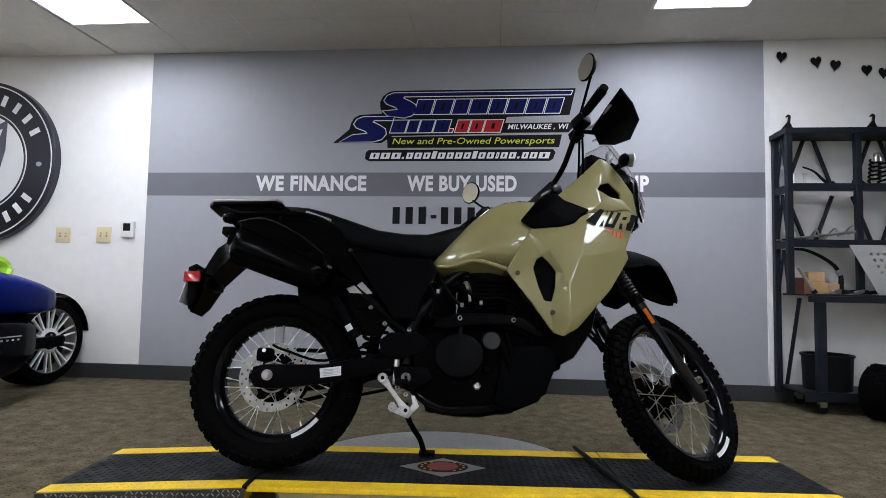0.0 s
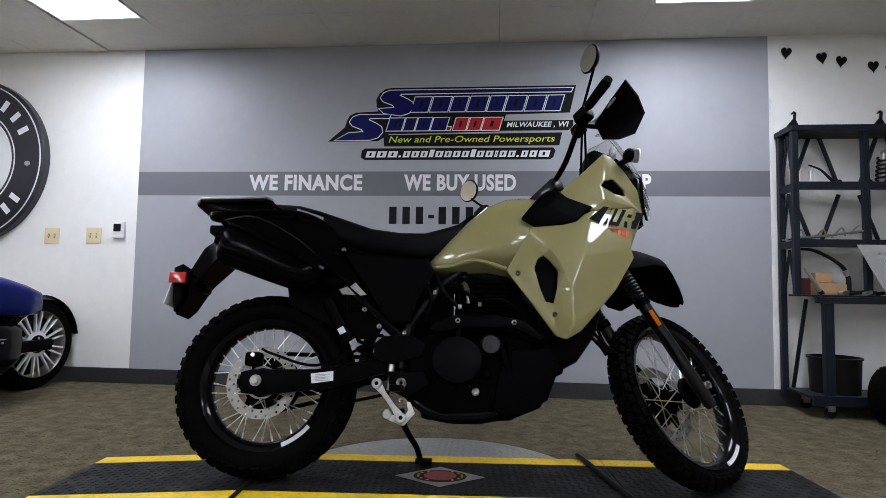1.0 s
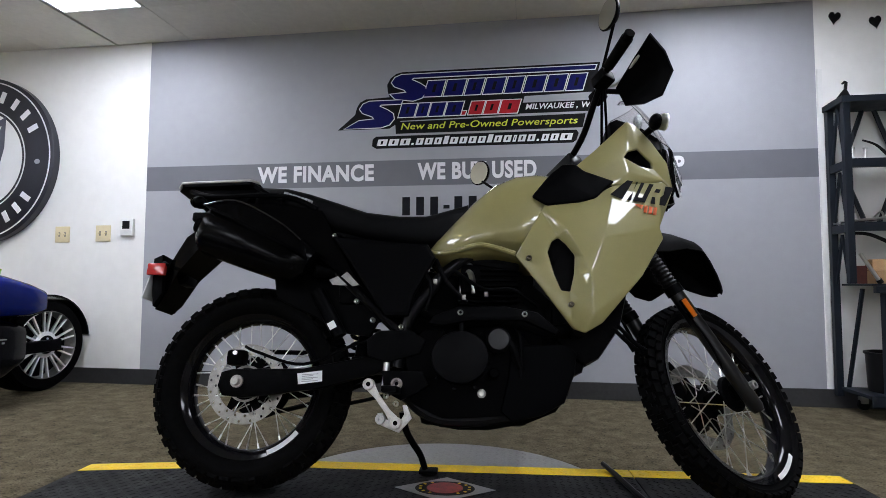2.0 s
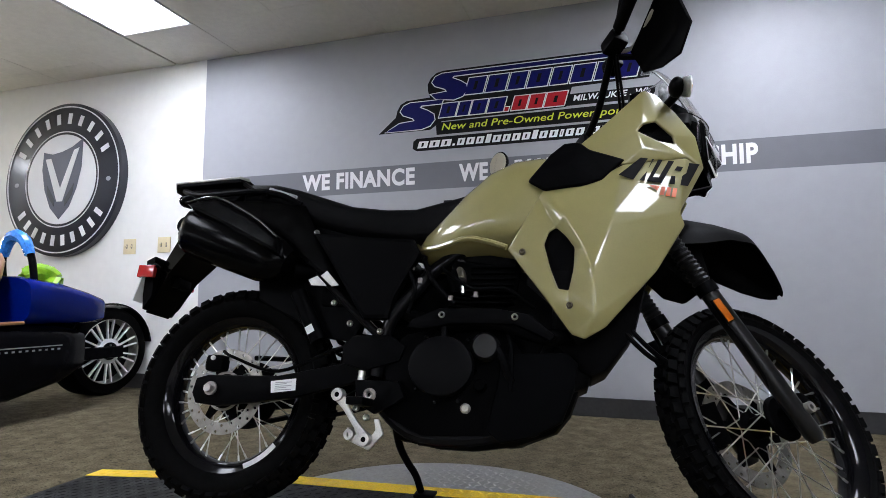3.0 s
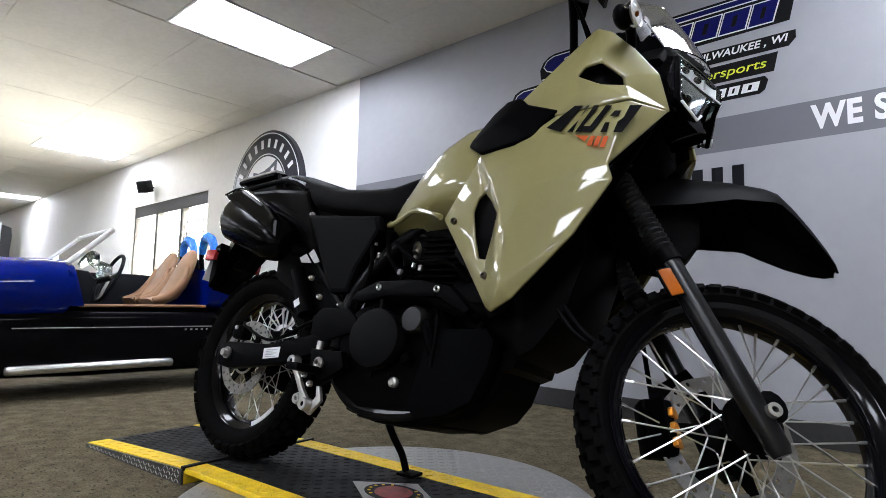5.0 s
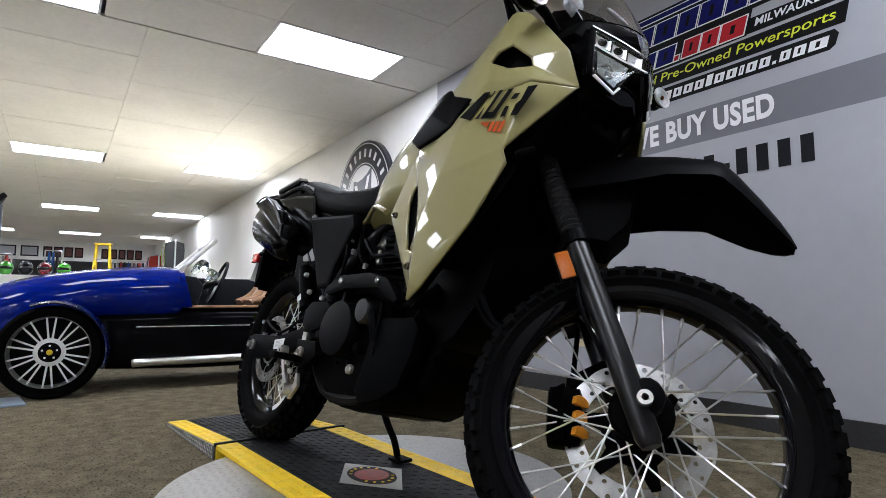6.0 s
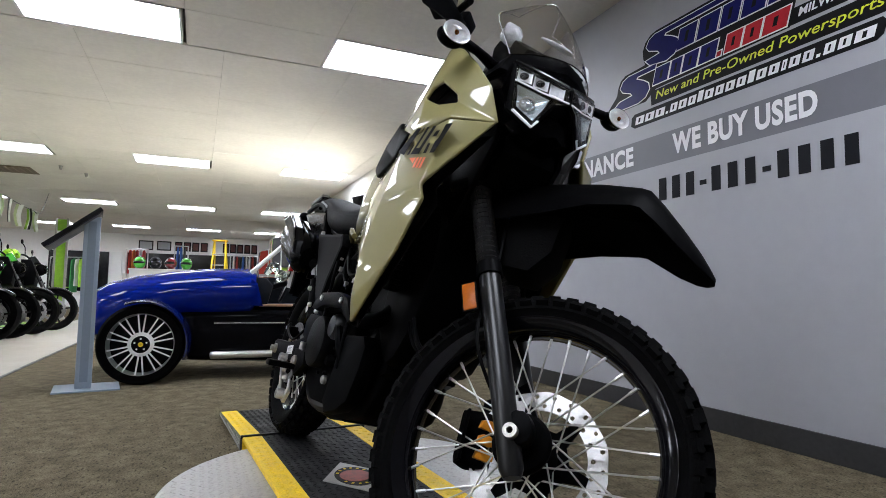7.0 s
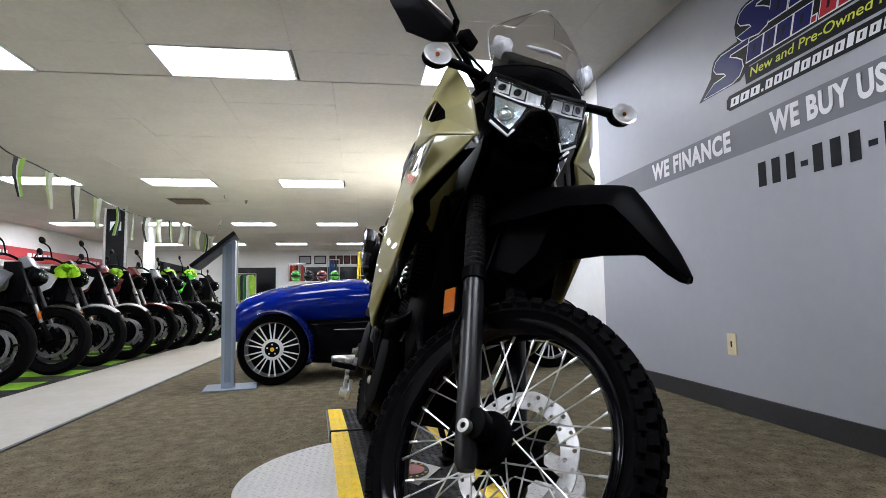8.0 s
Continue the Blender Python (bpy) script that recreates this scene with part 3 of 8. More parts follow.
def arc_blocks(count, r0, r1, mid, step, w):
    for i in range(count):
        a = mid + (i - (count - 1) / 2) * step
        bm = prism([(-w / 2, r0), (w / 2, r0), (w / 2, r1), (-w / 2, r1)], -0.154, -0.1505)
        part("ring_bar", move(bm, Matrix.Rotation(a, 4, "Y")), LETTER_W, sign)


arc_blocks(10, 0.535, 0.635, 0.0, 0.245, 0.046)
arc_blocks(10, 0.535, 0.635, math.pi, 0.215, 0.046)
for a in (1.62, -1.62):
    part("ring_dot", move(ball((0, -0.151, 0.58), 0.022, 0.003, 0.028, 12), Matrix.Rotation(a, 4, "Y")), GREY_WALL, sign)
part("shield", prism([(-0.235, 0.270), (-0.12, 0.245), (0, 0.262), (0.12, 0.300), (0.255, 0.375), (0.250, 0.10), (0.20, -0.10), (0.12, -0.27), (0.0, -0.385), (-0.12, -0.27), (-0.20, -0.10), (-0.245, 0.10)], -0.156, -0.1535), SHIELD, sign, "slate grey shield")
part("chevron", prism([(-0.205, 0.200), (-0.135, 0.205), (0.0, -0.090), (0.150, 0.270), (0.215, 0.290), (0.035, -0.215), (-0.035, -0.215)], -0.159, -0.1565), LETTER_W, sign, "white chevron")
for s in (-1, 1):
    part("feather", prism([(s * 0.06, -0.20), (s * 0.17, -0.05), (s * 0.155, -0.15), (s * 0.07, -0.26)], -0.159, -0.1565), NAVY, sign)


def plate(at, toggles, label, name, category):
    p = thing(name, label, category, at)
    part("cover", box(-0.058 if toggles == 2 else -0.036, 0.058 if toggles == 2 else 0.036, -0.007, 0, -0.058, 0.058, 0.003), IVORY, p, smooth=True)
    for i in range(toggles):
        x = (i - (toggles - 1) / 2) * 0.046
        part("slot" if name == "light_switch" else "socket", box(x - 0.006, x + 0.006, -0.0085, -0.0072, -0.016, 0.016), BLACK_PL if name != "light_switch" else GAP, p)
        if name == "light_switch":
            part("toggle", move(box(-0.0045, 0.0045, -0.012, 0, -0.006, 0.006, 0.001), pose(x, -0.008, 0.003, 25)), IVORY, p)
    return p


plate(pose(-1.848, 0, 1.048), 2, "ivory double light switch on the white wall", "light_switch", "switch")
plate(pose(-1.522, 0, 1.053), 2, "ivory double light switch on the white wall", "light_switch", "switch")
plate(pose(0.376, 0, 0.356), 1, "ivory power outlet low on the grey wall", "power_outlet", "outlet")
th = thing("thermostat", "small white thermostat with a dark display", "thermostat", pose(-1.325, 0, 1.092))
part("case", box(-0.050, 0.050, -0.028, 0, -0.058, 0.062, 0.006), WHITE_PL, th, smooth=True)
part("display", box(-0.030, 0.026, -0.0295, -0.0282, -0.010, 0.046), BLACK_PL, th, "dark display")

# small dark hearts in a row by the ceiling
for i, (x, z) in enumerate(((3.305, 2.315), (3.527, 2.276), (3.648, 2.250), (3.845, 2.212), (3.951, 2.192))):
    h = thing("heart_ornament", "small black heart cut-out hung near the ceiling", "ornament", pose(x, 0, z, 0, random.uniform(-14, 14), 0), "row of black hearts")
    out = []
    for t in np.linspace(0, 2 * math.pi, 26, endpoint=False):
        out.append((0.0021 * 16 * math.sin(t) ** 3, 0.0027 * (13 * math.cos(t) - 5 * math.cos(2 * t) - 2 * math.cos(3 * t) - math.cos(4 * t))))
    part("heart", prism(out, -0.009, -0.002, bevel=0.002), INK, h)

# loudspeaker over the window
sp = thing("wall_speaker", "small black wall loudspeaker on a bracket", "loudspeaker", pose(-5.30, 0, 2.00) @ Matrix.Scale(0.75, 4))
part("cabinet", move(box(-0.10, 0.10, -0.10, 0.06, -0.10, 0.10, 0.015), pose(0, -0.14, 0, 20, 0, 25)), BLACK_PL, sp, smooth=True)
part("bracket", cyl((0, 0, 0), (0, -0.10, 0), 0.015, n=10), BLACK_PL, sp)

# shop window: dark frame, three lights, bright street behind
FRAME_W = mat("dark bronze window frame", (0.035, 0.032, 0.030), 0.4, metal=0.4, spread=0.1)
PANE = clear("window pane", (0.96, 0.98, 0.97))
win = thing("window_1", "wide shop window in a dark bronze frame", "window", pose(0, 0, 0), kind="structure")
bm = box(WX0, WX1, 0.03, 0.12, WZ1 - 0.15, WZ1)
box(WX0, WX1, 0.03, 0.12, WZ0, WZ0 + 0.06, bm=bm)
part("window_frame", bm, FRAME_W, win)
n = 3
for i in range(n + 1):
    x = WX0 + (WX1 - WX0) * i / n
    part("mullion", box(max(WX0, x - 0.035), min(WX1, x + 0.035), 0.032, 0.118, WZ0 + 0.06, WZ1 - 0.15), FRAME_W, win)
for i in range(n):
    a, b = WX0 + (WX1 - WX0) * i / n, WX0 + (WX1 - WX0) * (i + 1) / n
    p = part("pane", box(a + 0.035, b - 0.035, 0.07, 0.076, WZ0 + 0.06, WZ1 - 0.15), PANE, win, "clear window pane")
    p.visible_shadow = False
part("window_sill", box(WX0 - 0.03, WX1 + 0.03, -0.05, 0.03, WZ0 - 0.03, WZ0, 0.004), WHITE_PL, win)
bm = bmesh.new()
for r in range(4):
    z = 1.46 - r * 0.070
    for k in range(7):
        x = -4.42 + k * 0.068
        box(x, x + 0.050, 0.064, 0.068, z, z + (0.044 if r % 2 == 0 else 0.026), bm=bm)
part("glass_print", bm, GREY_WALL, win, "grey printed bars on the glass")
STREET = glow("overexposed street", (1.0, 0.965, 0.90), 55.0)
tagged(part("backdrop", box(-12, -1, 1.3, 1.32, -0.14, 5), STREET), "white overexposed daylight outside the window", "backdrop", kind="structure")
tagged(part("ground", box(-40, 20, 0.2, 60, -0.25, -0.15), AISLE), "pale paving outside the window", "ground", kind="structure")
# ---------------------------------------------------------------- the motorcycle
OLIVE = mat("khaki pearl paint", (0.230, 0.205, 0.080), 0.45, spec=0.3, spread=0.03, scale=30, coat=1.0)
GLOSS_K = mat("gloss black plastic", (0.003, 0.003, 0.0035), 0.12, spec=0.35, coat=0.0, spread=0.2, scale=20)
SATIN_K = mat("satin black plastic", (0.0016, 0.0016, 0.0019), 0.45, spec=0.025, spread=0.3, scale=30, bump=0.06, bscale=700)
FRAME_K = mat("black frame paint", (0.0035, 0.0035, 0.004), 0.42, spec=0.05, spread=0.25, scale=30, coat=0.15)
FORK_K = mat("dark anodised fork leg", (0.006, 0.006, 0.0065), 0.30, spec=0.30, spread=0.1, scale=40)
GAITER = mat("black gaiter rubber", (0.006, 0.006, 0.0065), 0.5, spec=0.2, spread=0.1, scale=40)
SKID_K = mat("scuffed black skid plastic", (0.0012, 0.0013, 0.0016), 0.62, spec=0.02, spread=0.3, scale=30, bump=0.1, bscale=300)
TAIL_K = mat("gloss black tail plastic", (0.0011, 0.0011, 0.0013), 0.17, spec=0.05, spread=0.2, scale=25, rough_var=0.05)
MUD_K = mat("matt black mudguard plastic", (0.0012, 0.0012, 0.0014), 0.45, spec=0.018, spread=0.2, scale=25, bump=0.05, bscale=600)
PANEL_K = mat("semi gloss black plastic", (0.0013, 0.0013, 0.0016), 0.16, spec=0.05, spread=0.2, scale=25)
CASE_K = mat("dark crankcase paint", (0.0011, 0.0011, 0.0013), 0.62, spec=0.02, spread=0.3, scale=40, bump=0.15, bscale=400)
COVER_K = mat("charcoal engine cover", (0.0030, 0.0030, 0.0034), 0.42, spec=0.035, spread=0.15, scale=40, bump=0.1, bscale=500)
TYRE = mat("tyre rubber", (0.0024, 0.0024, 0.0025), 0.75, spec=0.03, spread=0.3, scale=40, bump=0.25, bscale=250)
SEAT_K = mat("black seat vinyl", (0.0026, 0.0026, 0.003), 0.55, spec=0.045, spread=0.2, scale=30, bump=0.3, bscale=900)
STEEL = mat("bright steel", (0.62, 0.62, 0.60), 0.28, metal=1.0, spread=0.1, scale=60)
ALU = mat("cast aluminium", (0.40, 0.39, 0.36), 0.45, metal=0.85, spread=0.15, scale=50, bump=0.15, bscale=400)
CAST = mat("dull cast alloy", (0.48, 0.47, 0.45), 0.36, metal=0.9, spread=0.2, scale=60, bump=0.2, bscale=500)
DISC = mat("brushed brake steel", (0.36, 0.355, 0.345), 0.36, metal=1.0, spread=0.15, scale=60, bump=0.1, bscale=500)
DISC_M = mat("worn brake steel", (0.27, 0.26, 0.24), 0.38, metal=0.95, spread=0.2, scale=60, bump=0.1, bscale=500)
DISC_R = mat("heat dulled brake steel", (0.30, 0.28, 0.26), 0.42, metal=0.9, spread=0.2, scale=60, bump=0.1, bscale=500)
RIM_K = mat("black anodised rim", (0.003, 0.003, 0.004), 0.10, spec=0.22, spread=0.2, scale=30)
BOLT_D = mat("dull bronze bolt", (0.07, 0.058, 0.035), 0.4, metal=0.7)
PUMP = mat("grey cast cover", (0.009, 0.009, 0.0095), 0.38, metal=0.5, spread=0.15, scale=40, bump=0.1, bscale=500)
REFL_W = mat("bright lamp reflector", (0.93, 0.95, 0.97), 0.30, metal=0.30)
REFL = mat("bluish reflector chrome", (0.80, 0.90, 1.0), 0.16, metal=0.75, spread=0.1)
CHROME = mat("mirror chrome", (0.8, 0.8, 0.8), 0.06, metal=1.0)
MIRROR = mat("mirror glass", (0.72, 0.72, 0.68), 0.03, metal=1.0)
RED_LENS = mat("red lens plastic", (0.50, 0.02, 0.02), 0.18, coat=0.5, spread=0.1)
AMBER = mat("amber reflector plastic", (0.33, 0.080, 0.004), 0.35, spec=0.12, spread=0.15, scale=200)
AMBER_K = mat("amber orange anodising", (0.72, 0.27, 0.02), 0.35, metal=0.3, spread=0.1)
ORANGE = mat("orange vinyl", (0.75, 0.16, 0.04), 0.35, spread=0.05)
GLASS = clear("clear lens")
SCREEN = clear("smoked windscreen", (0.86, 0.84, 0.82), 0.02)
EDGE_PL = mat("polished acrylic edge", (0.30, 0.31, 0.32), 0.2, coat=0.5)
PAPER = mat("white paper label", (0.72, 0.73, 0.74), 0.5, spread=0.05)
GREY_INK = mat("grey print", (0.32, 0.32, 0.33), 0.5, spread=0.05)

BIKE = pose(0.588, -1.925, 0.0655, 0, 0, 4.8) @ pose(0, 0, 0, -13.7)
bike = thing("motorcycle", "khaki and black dual sport motorcycle leaning on its side stand", "motorcycle", BIKE)

AXLE_R, AXLE_F = Vector((0, 0, 0.308)), Vector((1.500, 0, 0.294))
FOOT = Vector((AXLE_F.x + 0.123, 0, 0))
UP, FWD = Vector((-0.5, 0, 0.866)), Vector((0.866, 0, 0.5))
STEER = Matrix.Translation(FOOT) @ Matrix.Rotation(radians(38), 4, UP) @ Matrix.Translation(-FOOT)
UNSTEER = STEER.inverted()


def fork(s, off=0.0, y=0.0):
    """A point on the steering line, s up along it, off ahead of it."""
    p = FOOT + UP * s + FWD * off
    return Vector((p.x, y, p.z))


def wheel(name, radius, rim_r, width, axle, at, knob_rows, count, label):
    rim = part(name, spin([(rim_r - 0.022, -0.016), (rim_r - 0.012, -0.032), (rim_r + 0.005, -0.0385), (rim_r + 0.0085, -0.041), (rim_r + 0.010, -0.037), (rim_r - 0.004, -0.028),
                           (rim_r - 0.012, 0), (rim_r - 0.004, 0.028), (rim_r + 0.010, 0.037), (rim_r + 0.0085, 0.041), (rim_r + 0.005, 0.0385), (rim_r - 0.012, 0.032), (rim_r - 0.022, 0.016)], 72),
               RIM_K, bike, label, True, at)
    w = width / 2
    side = radius - 0.012
    prof = [(rim_r + 0.004, -0.034), (rim_r + 0.016, -w * 0.80), (rim_r + (side - rim_r) * 0.45, -w), (rim_r + (side - rim_r) * 0.74, -w * 0.96), (side - 0.012, -w * 0.78),
            (side - 0.002, -w * 0.42), (side, 0), (side - 0.002, w * 0.42), (side - 0.012, w * 0.78), (rim_r + (side - rim_r) * 0.74, w * 0.96), (rim_r + (side - rim_r) * 0.45, w), (rim_r + 0.016, w * 0.80), (rim_r + 0.004, 0.034)]
    shell = spin(prof, 72)
    bm = bmesh.new()
    # tread blocks
    for y, depth, half, turn, lean in knob_rows:
        for i in range(count):
            a = 2 * math.pi * (i + turn) / count
            r0 = side - depth - 0.002
            m = Matrix.Rotation(-a, 4, "Y") @ Matrix.Translation((r0, y * w, 0)) @ Matrix.Rotation(lean, 4, "Z")
            q = bmesh.ops.create_cube(bm, size=1.0)["verts"]
            ln = 2 * math.pi * radius / count * 0.36
            for v in q:
                tp = v.co.x > 0
                v.co = Vector((0.013 if tp else -0.008, v.co.y * 2 * half * (0.86 if tp else 1), v.co.z * 2 * ln * (0.86 if tp else 1)))
            move(bm, m, q)
    part("tyre", shell, TYRE, rim, "black rubber tyre", True, angle=0.9)
    tagged(part("tread", bm, TYRE, rim, "knobbly rubber tread blocks"), kind="stuff")
    part("hub", spin([(0.0, -0.075), (0.026, -0.075), (0.028, -0.053), (0.047, -0.049), (0.047, -0.043), (0.028, -0.036), (0.028, 0.036), (0.047, 0.043), (0.047, 0.049), (0.028, 0.053), (0.026, 0.075), (0.0, 0.075)], 28), CASE_K, rim, "black wheel hub", True)
    sp = None
    for side_y in (-1, 1):
        for d in (-1, 1):
            h = Vector((0.043 * math.cos(0.95 * d), side_y * 0.046, 0.043 * math.sin(0.95 * d)))
            r = Vector((rim_r - 0.018, side_y * 0.006, 0))
            me = mesh_of("spoke", tube([h, r - (r - h).normalized() * 0.020], 0.0018, n=6, raw=True, bm=cyl(r - (r - h).normalized() * 0.022, r, 0.0032, n=6)), STEEL)
            for i in range(9):
                one = new("spoke", me)
                one.parent = rim
                one.matrix_basis = Matrix.Rotation(2 * math.pi * (i + 0.25 * d + (0.5 if side_y > 0 else 0) * 0.5) / 9, 4, "Y")
    return rim


def disc_mesh(r0, r1, y, holes, wave=0.0, hole=0.0048):
    """A drilled brake disc: two staggered rows of round holes cut through it."""
    bm = bmesh.new()
    n = holes // 2 * 2

    def at(r, a, h):
        k = 1 + wave * math.cos(a * n / 4) if r > (r0 + 3 * r1) / 4 else 1
        return (r * k * math.cos(a), y + h, r * k * math.sin(a))

    for row in (0, 1):
        ra, rb = r0 + (r1 - r0) * row / 2, r0 + (r1 - r0) * (row + 1) / 2
        rm = (ra + rb) / 2
        for i in range(n):
            a0, a1 = 2 * math.pi * i / n, 2 * math.pi * (i + 1) / n
            am = (a0 + a1) / 2
            out = [(rb, a0), (rb, am), (rb, a1), (rm, a1), (ra, a1), (ra, am), (ra, a0), (rm, a0)]
            if (i + row) % 2:
                for h, flip in ((-0.002, 1), (0.002, -1)):
                    bm.faces.new([bm.verts.new(at(r, a, h)) for r, a in out][::flip])
            else:
                ring = [(rm + hole * math.sin(q), am - hole / rm * math.cos(q)) for q in (math.pi / 4 * k for k in (1, 2, 3, 4, 5, 6, 7, 8))]
                O = [[bm.verts.new(at(r, a, h)) for r, a in out] for h in (-0.002, 0.002)]
                Q = [[bm.verts.new(at(r, a, h)) for r, a in ring] for h in (-0.002, 0.002)]
                for k in range(8):
                    m = (k + 1) % 8
                    bm.faces.new((O[0][k], O[0][m], Q[0][m], Q[0][k]))
                    bm.faces.new((O[1][k], Q[1][k], Q[1][m], O[1][m]))
                    bm.faces.new((Q[0][k], Q[0][m], Q[1][m], Q[1][k]))
            for r, p, q in ((rb, a0, am), (rb, am, a1)) if row else ((ra, a0, am), (ra, am, a1)):
                bm.faces.new([bm.verts.new(at(r, a, h)) for a, h in ((p, -0.002), (q, -0.002), (q, 0.002), (p, 0.002))])
    bmesh.ops.remove_doubles(bm, verts=bm.verts, dist=1e-5)
    bmesh.ops.recalc_face_normals(bm, faces=bm.faces)
    return bm


def carrier(wheel_ob, r0, r1, y0, y1):
    """Black spider that holds a brake disc: a round hub with six arms."""
    out = []
    for i in range(6):
        for r, a in ((r0, -0.30), (r1, -0.10), (r1, 0.06), (r0, 0.22)):
            a += i * math.pi / 3
            out.append((r * math.cos(a), r * math.sin(a)))
    return part("disc_carrier", prism(out, y0, y1), CASE_K, wheel_ob, "black disc carrier")


F_KNOBS = [(0.0, 0.0, 0.012, 0.0, 0.0), (-0.50, 0.003, 0.010, 0.5, 0.3), (0.50, 0.003, 0.010, 0.5, -0.3), (-0.86, 0.016, 0.008, 0.0, -0.9), (0.86, 0.016, 0.008, 0.0, 0.9)]
R_KNOBS = [(-0.16, 0.0, 0.013, 0.0, 0.2), (0.16, 0.0, 0.013, 0.5, -0.2), (-0.56, 0.005, 0.013, 0.4, 0.3), (0.56, 0.005, 0.013, 0.9, -0.3), (-0.88, 0.020, 0.010, 0.1, -0.9), (0.88, 0.020, 0.010, 0.6, 0.9)]
rear = wheel("rear_wheel", 0.321, 0.222, 0.130, AXLE_R, Matrix.Translation(AXLE_R), R_KNOBS, 44, "black spoked rear wheel with a knobbly tyre")
front = wheel("front_wheel", 0.322, 0.257, 0.092, AXLE_F, STEER @ Matrix.Translation(AXLE_F), F_KNOBS, 52, "black spoked front wheel turned to the left")
part("brake_disc", disc_mesh(0.090, 0.124, -0.072, 40), DISC_M, rear, "drilled steel brake disc")
carrier(rear, 0.058, 0.096, -0.070, -0.064)
part("hub_cover", spin([(0.018, -0.058), (0.050, -0.056), (0.056, -0.050), (0.056, -0.044), (0.018, -0.044)], 36), CASE_K, front, "black sensor ring on the hub", True)
part("sensor_ring", spin([(0.050, -0.076), (0.057, -0.076), (0.057, -0.073), (0.050, -0.073)], 36), DISC_R, rear, "bright toothed sensor ring")
part("sprocket", spin([(0.03, 0.062), (0.105, 0.062), (0.105, 0.068), (0.03, 0.068)], 44), CASE_K, rear)
part("brake_disc", disc_mesh(0.101, 0.140, 0.068, 44, 0.010), DISC, front, "large drilled steel brake disc")
carrier(front, 0.066, 0.107, 0.063, 0.069)
bm = bmesh.new()
for i in range(6):
    a = i * math.pi / 3
    ball((0.07 * math.cos(a), 0.07, 0.07 * math.sin(a)), 0.008, 0.004, 0.008, 8, bm)
part("disc_bolts", bm, STEEL, front)
# rim gloss decals
for w, rr, yy in ((front, 0.262, -0.0435), (rear, 0.226, -0.0435)):
    part("rim_sticker", spin([(rr - 0.012, yy), (rr + 0.002, yy), (rr + 0.002, yy + 0.002), (rr - 0.012, yy + 0.002)], 10, sweep=0.5, start=-1.2), PAPER, w, "silver rim sticker")

# swing arm, axle and chain side
for s in (-1, 1):
    arm = [(-0.062, 0.296), (-0.055, 0.338), (-0.02, 0.348), (0.20, 0.352), (0.40, 0.392), (0.47, 0.405), (0.47, 0.360), (0.42, 0.338), (0.25, 0.292), (0.02, 0.262), (-0.045, 0.268)]
    part("swing_arm", prism(arm, s * 0.112, s * 0.142, bevel=0.006), SATIN_K, bike, smooth=True)
    part("axle_nut", cyl((0.0, s * 0.140, 0.310), (0.0, s * 0.164, 0.310), 0.012, n=6), ALU, bike, "bright axle nut")
    part("axle_washer", cyl((0.0, s * 0.140, 0.310), (0.0, s * 0.150, 0.310), 0.019, n=20), DISC_R, bike)
part("swing_arm_bridge", box(0.34, 0.42, -0.115, 0.115, 0.352, 0.394, 0.008), SATIN_K, bike, smooth=True)
part("warning_label", prism([(0.190, 0.304), (0.263, 0.314), (0.261, 0.346), (0.185, 0.336)], -0.1436, -0.1424), PAPER, bike, "white printed sticker on the swing arm")
bm = bmesh.new()
for i in range(5):
    z = 0.311 + i * 0.005
    prism([(0.200, z), (0.200 + (0.035 if i % 2 else 0.05), z + 0.004), (0.200 + (0.035 if i % 2 else 0.05), z + 0.006), (0.200, z + 0.002)], -0.1442, -0.1438, bm=bm)
part("printed_lines", bm, GREY_INK, bike)
cal = part("rear_caliper", box(-0.062, -0.002, -0.108, -0.062, 0.362, 0.412, 0.014), CASE_K, bike, "black rear brake caliper", True)
part("caliper_bolt", cyl((-0.03, -0.118, 0.40), (-0.03, -0.112, 0.40), 0.007, n=8), STEEL, cal)
part("brake_hose", tube([(0.0, -0.11, 0.42), (0.05, -0.13, 0.40), (0.20, -0.135, 0.365), (0.36, -0.13, 0.43), (0.45, -0.12, 0.45)], 0.005, 6), SATIN_K, bike)
part("chain", tube([(-0.0, 0.066, 0.425), (0.25, 0.07, 0.42), (0.46, 0.07, 0.40), (0.25, 0.07, 0.28), (0.0, 0.066, 0.212)], 0.008, 6), CASE_K, bike)
part("chain_tail", tube([(0.25, -0.02, 0.24), (0.40, -0.04, 0.27), (0.50, -0.05, 0.30)], 0.006, 6), CASE_K, bike)

# rear shock and linkage
bm = tube([(0.40, 0.0, 0.70), (0.34, 0, 0.36)], 0.022, 12, raw=True)
part("spring", tube([(0.36 + 0.045 * math.cos(t), 0.045 * math.sin(t), 0.42 + t * 0.0056) for t in np.linspace(0, 14 * math.pi, 130)], 0.007, 6, raw=True), SATIN_K, bike, "", True)
part("rear_shock", bm, SATIN_K, bike, "black rear shock absorber", True)
bm = cyl((0.215, -0.11, 0.60), (0.300, -0.11, 0.455), 0.024, n=14)
part("shock_reservoir", bm, SATIN_K, bike, "black remote reservoir", True)
part("reservoir_label", prism([(0.262, 0.490), (0.282, 0.502), (0.294, 0.482), (0.274, 0.470)], -0.1365, -0.1355), PAPER, bike)

